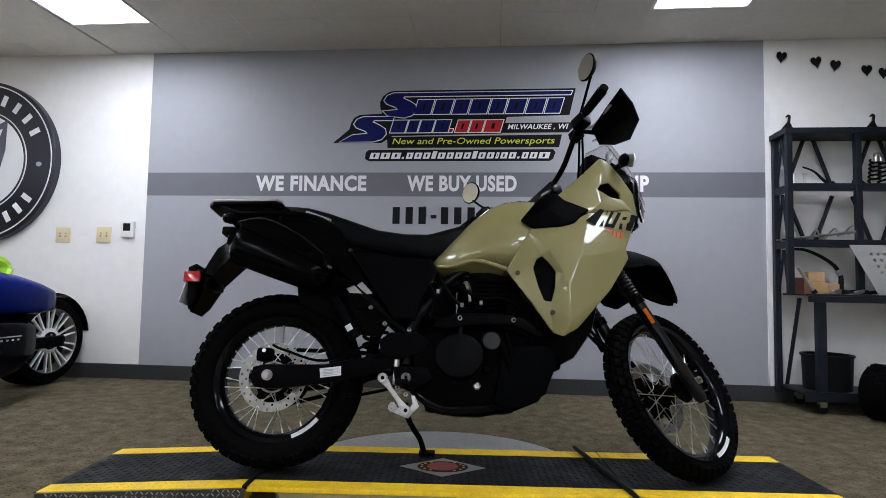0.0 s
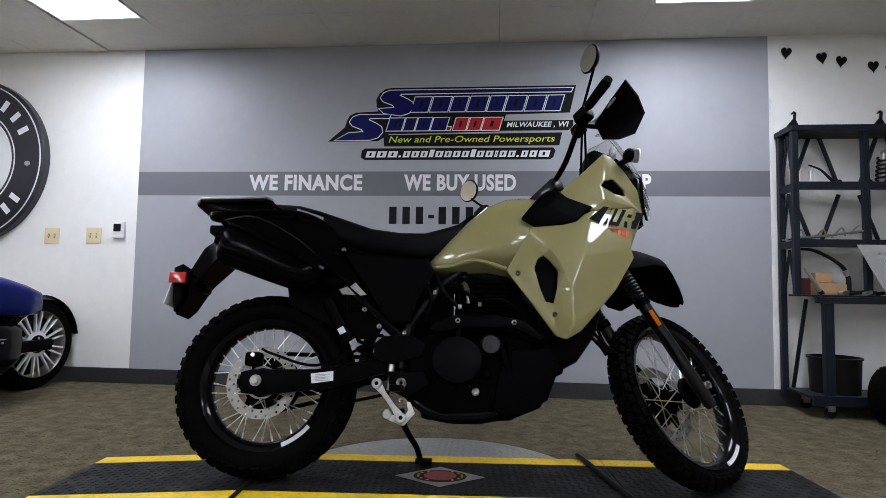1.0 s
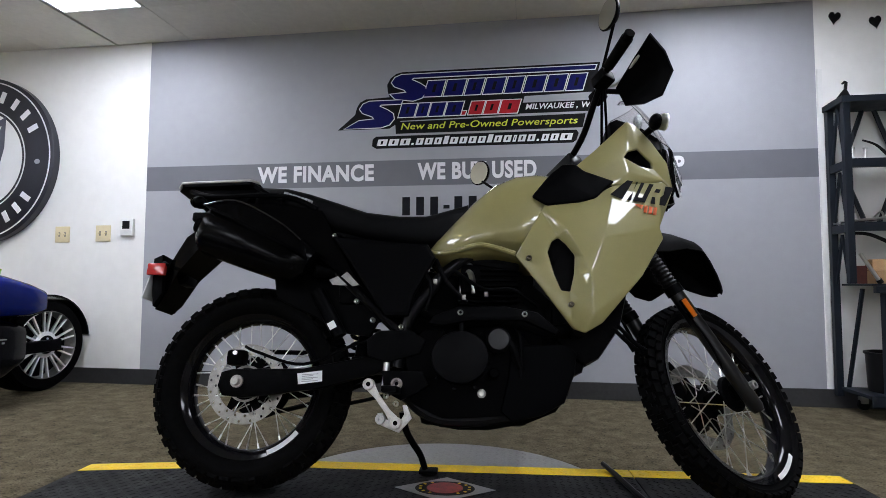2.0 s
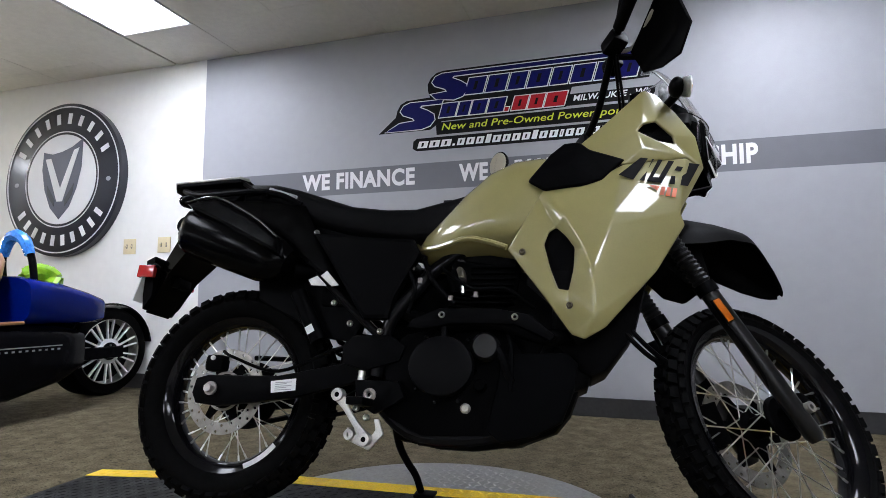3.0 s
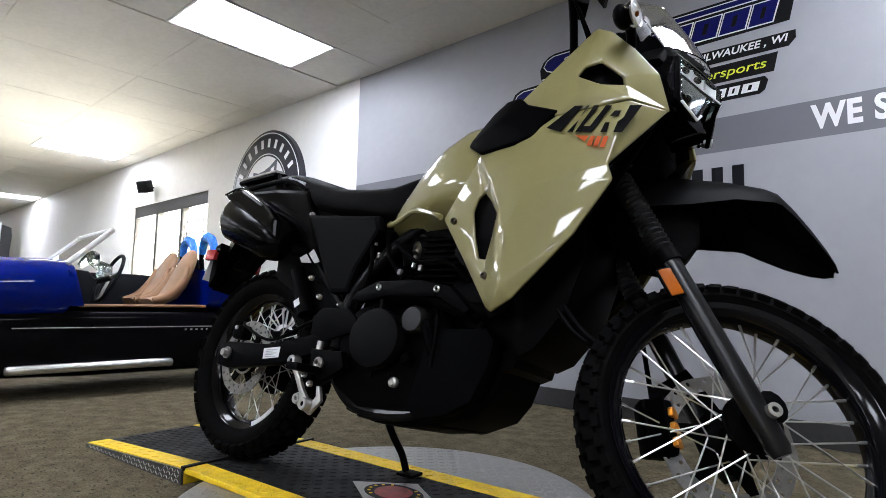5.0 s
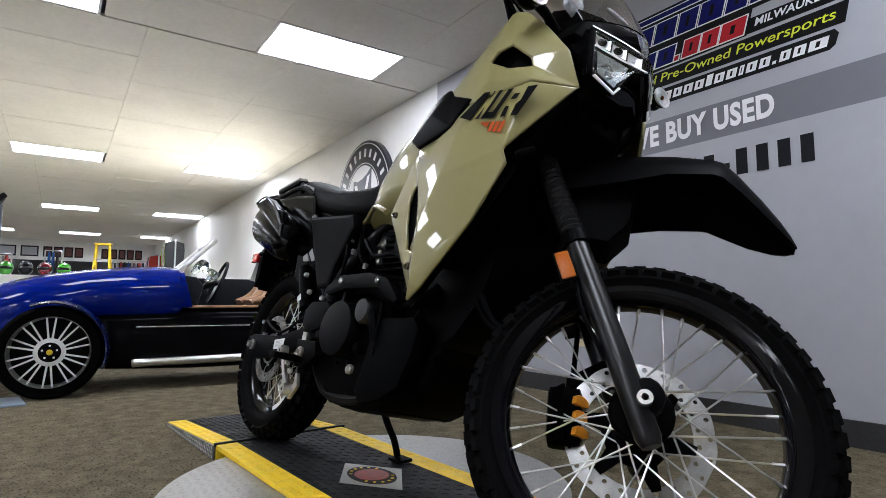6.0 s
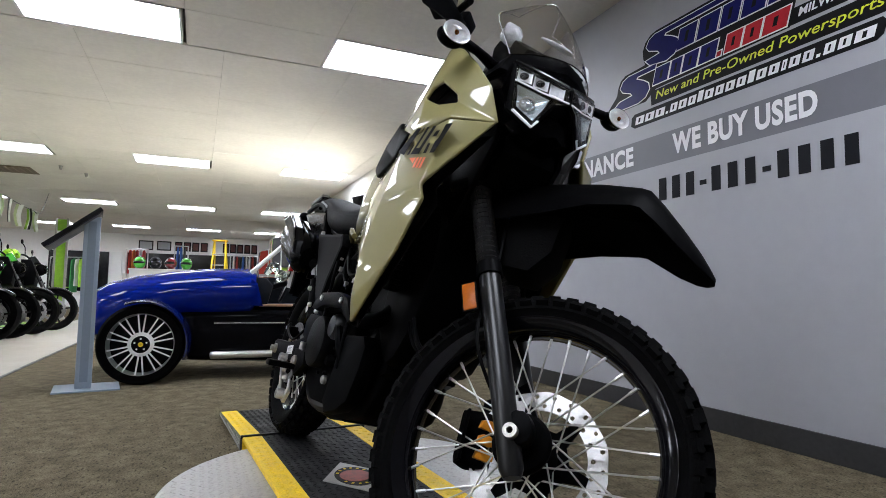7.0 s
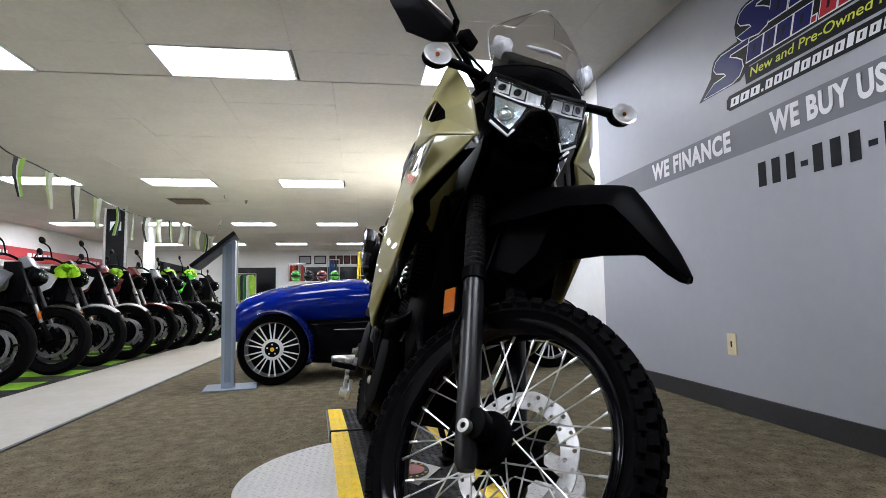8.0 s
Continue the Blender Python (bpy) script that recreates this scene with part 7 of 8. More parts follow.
part("dash", prism([(-2.06, 0.55), (-2.06, 0.77), (-1.98, 0.76), (-1.93, 0.70), (-1.97, 0.55)], -0.44, 0.44, "yz", 0.015), DARK_TRIM, car, "dark dashboard", True)
st = part("steering_wheel", move(tube([(0.165 * math.cos(t), 0, 0.165 * math.sin(t)) for t in np.linspace(0, 2 * math.pi, 28, endpoint=False)], 0.012, 8, closed=True, raw=True), pose(0.20, -1.80, 0.73, -22)), DARK_TRIM, car, "dark three spoke steering wheel", True)
for a in (0.3, 2.84, 4.71):
    part("wheel_spoke", move(cyl((0, 0, 0), (0.16 * math.cos(a), 0, 0.16 * math.sin(a)), 0.010, n=8), pose(0.20, -1.80, 0.73, -22)), STEEL, st)
part("column", cyl((0.20, -1.80, 0.73), (0.20, -1.96, 0.68), 0.022, n=12), DARK_TRIM, st)
for x in (0.19, -0.19):
    rings = []
    for y, z, w, d in ((-1.56, 0.57, 0.14, 0.030), (-1.50, 0.58, 0.155, 0.035), (-1.42, 0.61, 0.155, 0.040), (-1.36, 0.70, 0.15, 0.045), (-1.31, 0.82, 0.135, 0.042), (-1.275, 0.91, 0.10, 0.035), (-1.262, 0.955, 0.05, 0.018)):
        t = Vector((0, 0.5 if z < 0.6 else 0.35, 0.2 if z < 0.6 else 1)).normalized()
        nrm = Vector((0, -t.z, t.y))
        rings.append([Vector((x + w * math.copysign(abs(math.cos(a)) ** 0.7, math.cos(a)), y, z)) + nrm * d * math.sin(a) for a in np.linspace(0, 2 * math.pi, 20, endpoint=False)])
    seat_ob = part("bucket_seat", loft(rings), TAN, car, "tan leather bucket seat", True, angle=1.2)
    for s in (-1, 1):
        part("bolster", tube([(x + s * 0.135, -1.56, 0.585), (x + s * 0.145, -1.46, 0.62), (x + s * 0.14, -1.38, 0.71), (x + s * 0.12, -1.335, 0.83)], [0.022, 0.034, 0.034, 0.018], 10), TAN, seat_ob, "", True)
    hoop = part("roll_hoop", tube([(x - 0.14, -1.12, 0.77), (x - 0.135, -1.14, 0.92), (x - 0.08, -1.15, 1.03), (x, -1.15, 1.06), (x + 0.08, -1.15, 1.03), (x + 0.135, -1.14, 0.92), (x + 0.14, -1.12, 0.77)], 0.020, 10), CAR_BLACK, car, "black roll hoop", True)
    part("film", tube([(x - 0.12, -1.145, 0.95), (x - 0.075, -1.15, 1.035), (x, -1.155, 1.068), (x + 0.075, -1.15, 1.035), (x + 0.12, -1.145, 0.95)], [0.026, 0.034, 0.040, 0.034, 0.028], 8), FILM, hoop, "crumpled blue protective film")
# raked windscreen, its folded frame and tape
part("screen_frame", tube([(-0.44, -2.10, 0.80), (-0.40, -1.86, 1.03), (0.40, -1.86, 1.03), (0.44, -2.10, 0.80)], 0.018, 8, raw=True), WHITE_PL, car, "pale taped windscreen frame", True)
part("windscreen", prism([(-2.095, 0.80), (-2.100, 0.805), (-1.865, 1.03), (-1.860, 1.025)], -0.42, 0.42, "yz"), GLASS, car, "clear low windscreen")
part("screen_wrap", tube([(0.20, -1.98, 0.80), (0.24, -1.92, 0.86), (0.18, -1.88, 0.82), (0.26, -1.84, 0.78), (0.30, -1.90, 0.74)], [0.02, 0.045, 0.03, 0.04, 0.015], 8), clear("crumpled clear film", (0.85, 0.95, 0.93), 0.15), car, "crumpled clear plastic wrap", True)


WHEEL_AL = mat("machined wheel alloy", (0.86, 0.86, 0.87), 0.36, metal=0.25, spread=0.08, scale=60)


def road_wheel(name, at, radius=0.300, wide=0.215, spokes=10):
    tyre_r = radius
    t = part(name, spin([(0.228, -wide / 2), (tyre_r - 0.02, -wide / 2), (tyre_r, -wide / 2 + 0.03), (tyre_r, wide / 2 - 0.03), (tyre_r - 0.02, wide / 2), (0.228, wide / 2), (0.222, 0)], 56, "x"), TYRE, car, "low profile car tyre on a bright spoked rim", True, at)
    h = wide / 2
    part("rim", spin([(0.232, h - 0.002), (0.228, h + 0.004), (0.224, h - 0.004), (0.216, -h + 0.02), (0.225, -h + 0.01), (0.236, -h + 0.012)], 56, "x"), ALU, t, "bright rim edge", True)
    part("rim_well", spin([(0.0, h - 0.075), (0.216, h - 0.085), (0.216, h - 0.08), (0.0, h - 0.07)], 40, "x"), CAR_BLACK, t)
    for i in range(spokes):
        for d in (-1, 1):
            a = 2 * math.pi * i / spokes
            side = Vector((0, math.cos(a), -math.sin(a)))
            p0 = Vector((h - 0.014, 0.082 * math.sin(a), 0.082 * math.cos(a))) + side * d * 0.010
            p1 = Vector((h - 0.004, 0.224 * math.sin(a), 0.224 * math.cos(a))) + side * d * 0.026
            part("spoke", loft([[c + side * u + Vector((v, 0, 0)) for u, v in ((-w, 0), (w, 0), (w * 0.5, -0.020), (-w * 0.5, -0.020))] for c, w in ((p0, 0.0062), (p1, 0.0052))]), WHEEL_AL, t)
    part("centre", spin([(0, h - 0.01), (0.078, h - 0.006), (0.090, h - 0.014), (0.088, h - 0.05), (0, h - 0.05)], 30, "x"), WHEEL_AL, t, "machined wheel centre", True)
    part("hub_face", spin([(0, h - 0.004), (0.062, h - 0.003), (0.064, h - 0.008), (0, h - 0.009)], 24, "x"), CAR_BLACK, t)
    for i in range(5):
        a = i * 1.2566
        part("wheel_bolt", cyl((h - 0.004, 0.042 * math.sin(a), 0.042 * math.cos(a)), (h + 0.003, 0.042 * math.sin(a), 0.042 * math.cos(a)), 0.007, n=6), WHEEL_AL, t)
    part("hub_cap", spin([(0, h + 0.006), (0.016, h + 0.004), (0.018, h - 0.003), (0, h - 0.004)], 18, "x"), YELLOW if name == "front_wheel" else RED_VINYL, t, "small coloured hub cap", True)
    return t


HUBY = -2.81
for s in (-1, 1):
    at = pose(s * 0.585, HUBY, 0.279, 0, 0, 0 if s > 0 else 180) @ Matrix.Scale(0.93, 4)
    road_wheel("front_wheel", at)
    # cycle wing over the back half of the wheel
    rings = []
    for a in np.linspace(radians(-22), radians(112), 18):
        rings.append([(s * 0.585 + u * 0.118, HUBY + math.cos(a) * (0.315 - 0.018 * (u * u)), 0.279 + math.sin(a) * (0.315 - 0.018 * (u * u))) for u in (-1, -0.8, -0.3, 0.3, 0.8, 1)])
    bm = loft(rings, caps=False, closed=False)
    bmesh.ops.recalc_face_normals(bm, faces=bm.faces)
    bmesh.ops.solidify(bm, geom=bm.faces[:], thickness=0.008)
    part("cycle_wing", bm, WING_FILM, car, "dark blue cycle wing under crumpled clear film", True, angle=1.0)
    part("suspension_arm", tube([(s * 0.36, HUBY - 0.08, 0.30), (s * 0.52, HUBY, 0.28)], 0.018, 8, raw=True), CAR_BLACK, car)
    part("suspension_arm", tube([(s * 0.36, HUBY + 0.12, 0.36), (s * 0.52, HUBY, 0.36)], 0.016, 8, raw=True), CAR_BLACK, car)
    part("headlamp", ball((s * 0.22, -3.26, 0.57), 0.06, 0.03, 0.05, 16), GLASS, car, "", True)
road_wheel("rear_wheel", pose(0, -0.42, 0.312), 0.312, 0.225)
rings = []
for a in np.linspace(radians(8), radians(150), 16):
    rings.append([(u * 0.118, -0.42 + math.cos(a) * 0.345, 0.312 + math.sin(a) * 0.345) for u in (-1, -0.85, 0, 0.85, 1)])
bm = loft(rings, caps=False, closed=False)
bmesh.ops.recalc_face_normals(bm, faces=bm.faces)
bmesh.ops.solidify(bm, geom=bm.faces[:], thickness=0.01)
part("rear_wing", bm, CAR_BLACK, car, "black mudguard over the rear wheel", True, angle=1.0)
part("rear_arm", box(0.13, 0.17, -0.95, -0.36, 0.27, 0.35, 0.01), CAR_BLACK, car)
part("rear_arm", box(-0.17, -0.13, -0.95, -0.36, 0.27, 0.35, 0.01), CAR_BLACK, car)


def bow(at, label, size, material):
    """A gift bow of many ribbon loops."""
    b = thing("ribbon_bow", label, "bow", at, "ribbon bows")
    rr = random.Random(int(abs(at.translation.x) * 1000) + 7)
    for i in range(34):
        a, e = rr.uniform(0, 6.28), rr.uniform(0.1, 1.4)
        d = Vector((math.cos(a) * math.cos(e), math.sin(a) * math.cos(e), math.sin(e)))
        sd = d.orthogonal().normalized() * size * 0.22
        ring = []
        for t in np.linspace(0, 2 * math.pi, 9):
            ring.append([d * size * (0.5 - 0.5 * math.cos(t)) + sd.cross(d) * math.sin(t) * 0.9 + sd * k for k in (-1, 1)])
        bm = loft(ring, caps=False, closed=False)
        part("loop", bm, material, b)
    return b


LIME = mat("lime satin ribbon", (0.32, 0.62, 0.02), 0.35, spread=0.15, scale=40)
bow(pose(CX + 0.12, -0.88, 0.737), "lime green ribbon bow on the rear deck of the roadster", 0.125, LIME)

# information stand beside the roadster
POST = mat("pale blue grey painted steel", (0.30, 0.36, 0.44), 0.35, metal=0.3, spread=0.05)
# darker copy of the post colour, with the channel's shade put into it
POST_SHADE = mat("shaded post paint", (0.20, 0.25, 0.31), 0.4, spread=0.05)
ks = thing("display_stand", "pale blue grey post stand with a tilted dark screen panel", "display stand", pose(-1.20, -2.93, 0, 0, 0, 8))
part("base_plate", box(-0.16, 0.16, -0.16, 0.20, 0, 0.010, 0.004), POST_SHADE, ks)
part("post", box(-0.065, 0.065, -0.045, 0.045, 0.012, 1.08, 0.004), POST, ks)
# flat dark strip for the shade inside the post's channel
part("channel_shade", box(0.0655, 0.069, -0.022, 0.022, 0.05, 1.05), POST_SHADE, ks)
part("screen_panel", move(box(-0.22, 0.22, -0.014, 0.014, -0.19, 0.19, 0.006), pose(-0.03, -0.10, 1.00, -50, 0, 0)), BLACK_PL, ks, "tilted dark screen panel", True)
part("panel_edge", move(box(-0.222, 0.222, 0.0142, 0.0182, -0.168, 0.168, 0.001), pose(-0.03, -0.10, 1.00, -50, 0, 0)), SLATE, ks)
# ---------------------------------------------------------------- the showroom beyond
GREEN_MAT = mat("lime green floor mat", (0.20, 0.42, 0.02), 0.6, spread=0.15, scale=10, bump=0.2)
rug = thing("display_mat", "black and lime green chequered floor mat under the motorcycles", "mat", pose(0, 0, 0), kind="structure")
part("mat_base", box(-9.0, 0.6, -6.6, -4.402, 0, 0.006), RUBBER_MAT, rug)
for i in range(12):
    part("green_tile", box(-8.9 + i * 0.78, -8.5 + i * 0.78, -5.4, -4.47, 0.0062, 0.0085), GREEN_MAT, rug)

PAINTS = {
    "black": mat("black tank paint", (0.005, 0.005, 0.006), 0.25, spec=0.15, spread=0.1),
    "white": mat("white tank paint", (0.40, 0.40, 0.41), 0.25, coat=0.8, spread=0.05),
    "maroon": mat("maroon tank paint", (0.12, 0.008, 0.012), 0.2, coat=0.8, spread=0.1),
    "red": mat("orange red tank paint", (0.14, 0.012, 0.005), 0.2, coat=0.8, spread=0.1),
    "green": mat("green tank paint", (0.04, 0.28, 0.02), 0.25, coat=0.5, spread=0.1),
    "silver": mat("silver tank paint", (0.14, 0.145, 0.15), 0.3, metal=0.6, coat=0.4, spread=0.1),
}


def street_bike(x, y, turn, paint, wing, label, mirror_h=1.25):
    """A parked road motorcycle; it faces +x in its own frame."""
    b = thing("street_motorcycle", label, "motorcycle", pose(x, y, 0.0085, 0, 0, turn) @ pose(0, 0, 0, -8), "row of parked motorcycles")
    P, Wg = PAINTS[paint], PAINTS[wing]
    T = PAINTS["black"] if paint == "white" else P
    for nm, wx, r, w in (("front_wheel", 0.0, 0.300, 0.12), ("rear_wheel", -1.40, 0.305, 0.17)):
        t = part(nm, spin([(0.215, -w * 0.4), (r - 0.03, -w / 2), (r - 0.01, -w * 0.36), (r, 0), (r - 0.01, w * 0.36), (r - 0.03, w / 2), (0.215, w * 0.4)], 40), TYRE, b, "road tyre", True, pose(wx, 0, r))
        part("rim", spin([(0.224, -0.04), (0.222, 0.04), (0.205, 0.035), (0.200, 0), (0.205, -0.035)], 40), RIM_K, t, "", True)
        for s in (-1, 1):
            part("rim_lip", spin([(0.216, s * 0.0405), (0.2195, s * 0.0405), (0.2195, s * 0.042), (0.216, s * 0.042)], 40), GREY_INK, t, "thin pale rim lip")
        for i in range(5):
            a = i * 1.2566
            part("rim_spoke", cyl((0.03 * math.cos(a), 0, 0.03 * math.sin(a)), (0.21 * math.cos(a + 0.12), 0, 0.21 * math.sin(a + 0.12)), 0.014, 0.010, 8), RIM_K, t)
        for s in ((-1, 1) if wx == 0 else (-1,)):
            part("brake_disc", disc_mesh(0.122, 0.150, s * 0.062, 24, hole=0.004), DISC, t, "thin drilled steel disc")
            part("disc_carrier", prism([((0.126 if k % 2 else 0.080) * math.cos(k * 0.5236), (0.126 if k % 2 else 0.080) * math.sin(k * 0.5236)) for k in range(12)], s * 0.060, s * 0.064), CASE_K, t)
        part("hub", spin([(0, -0.07), (0.04, -0.07), (0.04, 0.07), (0, 0.07)], 16), CASE_K, t)
    for s in (-1, 1):
        part("fork_leg", tube([(0.0, s * 0.090, 0.30), (-0.075, s * 0.090, 0.45)], [0.026, 0.022], 12, raw=True), SATIN_K, b, "", True)
        part("fork_tube", tube([(-0.075, s * 0.090, 0.45), (-0.145, s * 0.090, 0.61)], 0.0165, 12, raw=True), DISC, b, "bright fork tube", True)
        part("fork_sleeve", tube([(-0.145, s * 0.090, 0.61), (-0.30, s * 0.090, 0.96)], 0.020, 12, raw=True), DISC if paint in ("maroon", "red") else FORK_K, b, "", True)
        part("caliper", box(-0.14, -0.08, s * 0.062 - 0.03, s * 0.062 + 0.03, 0.30, 0.40, 0.01), CASE_K, b)
        m = part("mirror", tube([(-0.36, s * 0.22, 1.05), (-0.36, s * 0.28, 1.14), (-0.38, s * 0.36, mirror_h)], 0.007, 6), SATIN_K, b, "black mirror", True)
        part("mirror_head", ball((-0.38, s * 0.38, mirror_h + 0.02), 0.014, 0.058, 0.034, 12), SATIN_K, m, "", True)
        part("indicator", ball((-0.16, s * 0.15, 0.70), 0.014, 0.020, 0.013, 10), SATIN_K, b, "", True)
        part("fork_reflector", box(-0.098, -0.074, s * 0.118 - 0.004, s * 0.118 + 0.004, 0.48, 0.55, 0.003), AMBER, b, "amber reflector")
        part("grip", cyl((-0.42, s * 0.26, 1.03), (-0.46, s * 0.38, 1.01), 0.018, n=10), TYRE, b)
    rings = []
    for a in np.linspace(radians(48), radians(140), 12):
        rings.append([(math.cos(a) * (0.325 - 0.02 * u * u), u * 0.065, 0.30 + math.sin(a) * (0.325 - 0.03 * u * u)) for u in (-1, -0.6, 0, 0.6, 1)])
    bm = loft(rings, caps=False, closed=False)
    bmesh.ops.recalc_face_normals(bm, faces=bm.faces)
    bmesh.ops.solidify(bm, geom=bm.faces[:], thickness=0.006)
    part("front_mudguard", bm, Wg, b, "", True, angle=1.0)
    part("handlebar", tube([(-0.46, -0.38, 1.01), (-0.38, -0.18, 1.05), (-0.33, 0, 1.02), (-0.38, 0.18, 1.05), (-0.46, 0.38, 1.01)], 0.012, 8), SATIN_K, b, "", True)
    lamp = part("headlight", ball((-0.20, 0, 0.87), 0.075, 0.08, 0.085, 18), SATIN_K, b, "black headlight", True)
    part("lens", ball((-0.145, 0, 0.875), 0.032, 0.065, 0.065, 16), GLASS, lamp, "", True)
    part("steering_shroud", prism([(-0.42, 0.62), (-0.24, 0.64), (-0.22, 0.80), (-0.30, 1.00), (-0.42, 1.00)], -0.125, 0.125, bevel=0.02), SATIN_K, b, "", True)
    part("frame_cover", prism([(-1.06, 0.40), (-1.02, 0.76), (-0.60, 0.72), (-0.42, 0.80), (-0.40, 0.58), (-0.95, 0.34)], -0.125, 0.125, bevel=0.015), SATIN_K, b, "", True)
    part("visor", prism([(-0.32, 0.93), (-0.20, 0.96), (-0.27, 1.06), (-0.34, 1.04)], -0.075, 0.075, bevel=0.02), P, b, "", True)
    part("fuel_tank", loft(body([(-0.92, 0.07, 0.80, 0.74, 0.77), (-0.85, 0.12, 0.88, 0.70, 0.78), (-0.70, 0.17, 0.97, 0.68, 0.82), (-0.52, 0.19, 1.00, 0.68, 0.84), (-0.38, 0.16, 0.95, 0.70, 0.83), (-0.32, 0.08, 0.88, 0.74, 0.80)], 2.5, 20)), T, b, "painted fuel tank", True, angle=1.2)
    for s in (-1, 1):
        part("side_cowl", prism([(-0.66, 0.80), (-0.44, 0.93), (-0.30, 0.88), (-0.36, 0.76), (-0.52, 0.68)], s * 0.17, s * 0.20, bevel=0.012), P if wing != "white" else Wg, b, "", True)
    part("seat", loft(body([(-0.85, 0.09, 0.84, 0.76, 0.80), (-1.0, 0.14, 0.83, 0.75, 0.79), (-1.2, 0.14, 0.86, 0.77, 0.81), (-1.45, 0.12, 0.92, 0.84, 0.88), (-1.60, 0.07, 0.94, 0.89, 0.91)], 3, 16)), SEAT_K, b, "", True, angle=1.2)
    part("tail", prism([(-1.05, 0.76), (-1.45, 0.84), (-1.68, 0.93), (-1.70, 0.88), (-1.40, 0.74), (-1.10, 0.66)], -0.09, 0.09, bevel=0.02), T, b, "", True)
    part("engine", prism([(-0.95, 0.34), (-0.95, 0.55), (-0.80, 0.68), (-0.52, 0.70), (-0.42, 0.55), (-0.45, 0.30), (-0.60, 0.22), (-0.85, 0.22)], -0.17, 0.17, bevel=0.03), CASE_K, b, "", True)
    part("radiator", box(-0.40, -0.36, -0.15, 0.15, 0.40, 0.70, 0.006), CASE_K, b)
    part("exhaust", tube([(-0.45, -0.06, 0.55), (-0.35, -0.08, 0.40), (-0.50, -0.10, 0.20), (-0.90, -0.12, 0.18), (-1.20, -0.20, 0.32), (-1.50, -0.22, 0.42)], [0.022, 0.022, 0.024, 0.035, 0.05, 0.055], 10), CASE_K, b, "", True)
    part("swing_arm", box(-1.42, -0.85, 0.11, 0.14, 0.27, 0.34, 0.008), SATIN_K, b)
    part("side_stand", tube([(-0.80, 0.16, 0.24), (-0.84, 0.27, 0.045)], 0.012, 8, raw=True), SATIN_K, b)
    return b


ROW = [(-0.95, "black", "black", "black parked road motorcycle"), (-1.690, "black", "black", "black parked road motorcycle with a plain tank"), (-2.430, "silver", "black", "black parked road motorcycle with a grey tank"),
       (-3.040, "black", "white", "black parked road motorcycle with pale side cowls"), (-3.660, "maroon", "white", "dark red parked road motorcycle with a white mudguard"), (-4.270, "maroon", "red", "dark red and orange parked road motorcycle"),
       (-4.850, "white", "black", "pale parked road motorcycle beside a red one"), (-5.420, "black", "black", "black parked motorcycle beside a green one"), (-6.100, "green", "black", "green parked sport motorcycle"), (-6.850, "black", "black", "black parked motorcycle at the end of the row")]
rr = random.Random(11)
for i, (x, paint, wing, lab) in enumerate(ROW):
    x += 0.13
    street_bike(x, -4.72 + 0.105 * (-1.69 - x), 92 + rr.uniform(-5, 5), paint, wing, lab, rr.uniform(1.13, 1.21))
for x, y, z in ((-2.86, -4.82, 0.91), (-3.76, -4.74, 0.91), (-5.60, -4.74, 1.00), (-6.25, -4.62, 1.02)):
    bow(pose(x, y, z), "lime green ribbon bow on a motorcycle's handlebar", 0.115, LIME)

# string of pennants
PEN = [mat("white pennant", (0.6, 0.62, 0.55), 0.6, spread=0.1), mat("lime pennant", (0.25, 0.45, 0.05), 0.5, spread=0.1), mat("black pennant", (0.02, 0.02, 0.02), 0.5, spread=0.1), mat("pale green pennant", (0.40, 0.48, 0.24), 0.5, spread=0.1)]
string = thing("pennant_string", "string of white lime and black triangular pennants", "pennants", pose(0, 0, 0))
pts = [Vector((-2.08 - 0.52 * i, -5.0, 1.97 - 0.13 * math.sin(math.pi * min(1, i / 10)) + 0.02 * math.sin(i * 0.9))) for i in range(15)]
part("cord", tube([Vector((-1.30, -5.0, H - 0.001)), Vector((-1.70, -5.0, 2.16))] + pts + [Vector((-9.9, -5.0, H - 0.001))], 0.006, 6), PEN[2], string)
for i, p in enumerate(pts[:-1]):
    m = (p + pts[i + 1]) / 2
    tw, hem = rr.uniform(0.3, 0.9) * rr.choice((-1, 1)), rr.uniform(0.035, 0.065)
    bits = []
    for u0, u1 in ((-1.0, -0.15), (-0.15, 0.2), (0.2, 1.0)):       # field, pale stripe, field
        bm = bmesh.new()
        rows = []
        for k in range(5):
            w, z = hem * (1 - k / 4.3), -0.36 * k / 4
            rows.append([bm.verts.new(m + Vector((w * u + 0.02 * math.sin(k * 1.1 + i), 0.05 * tw * u + 0.03 * tw * math.sin(k * 0.9), z))) for u in (u0, u1)])
        for a, b in zip(rows, rows[1:]):
            bm.faces.new((a[0], a[1], b[1], b[0]))
        bmesh.ops.solidify(bm, geom=bm.faces[:], thickness=0.003)
        bits.append(bm)
    flag = part("pennant", bits[0], PEN[1] if i % 4 == 0 else PEN[0], string)
    part("stripe", bits[1], PEN[0], flag)
    part("field", bits[2], PEN[2] if i % 2 == 0 else PEN[3], flag)

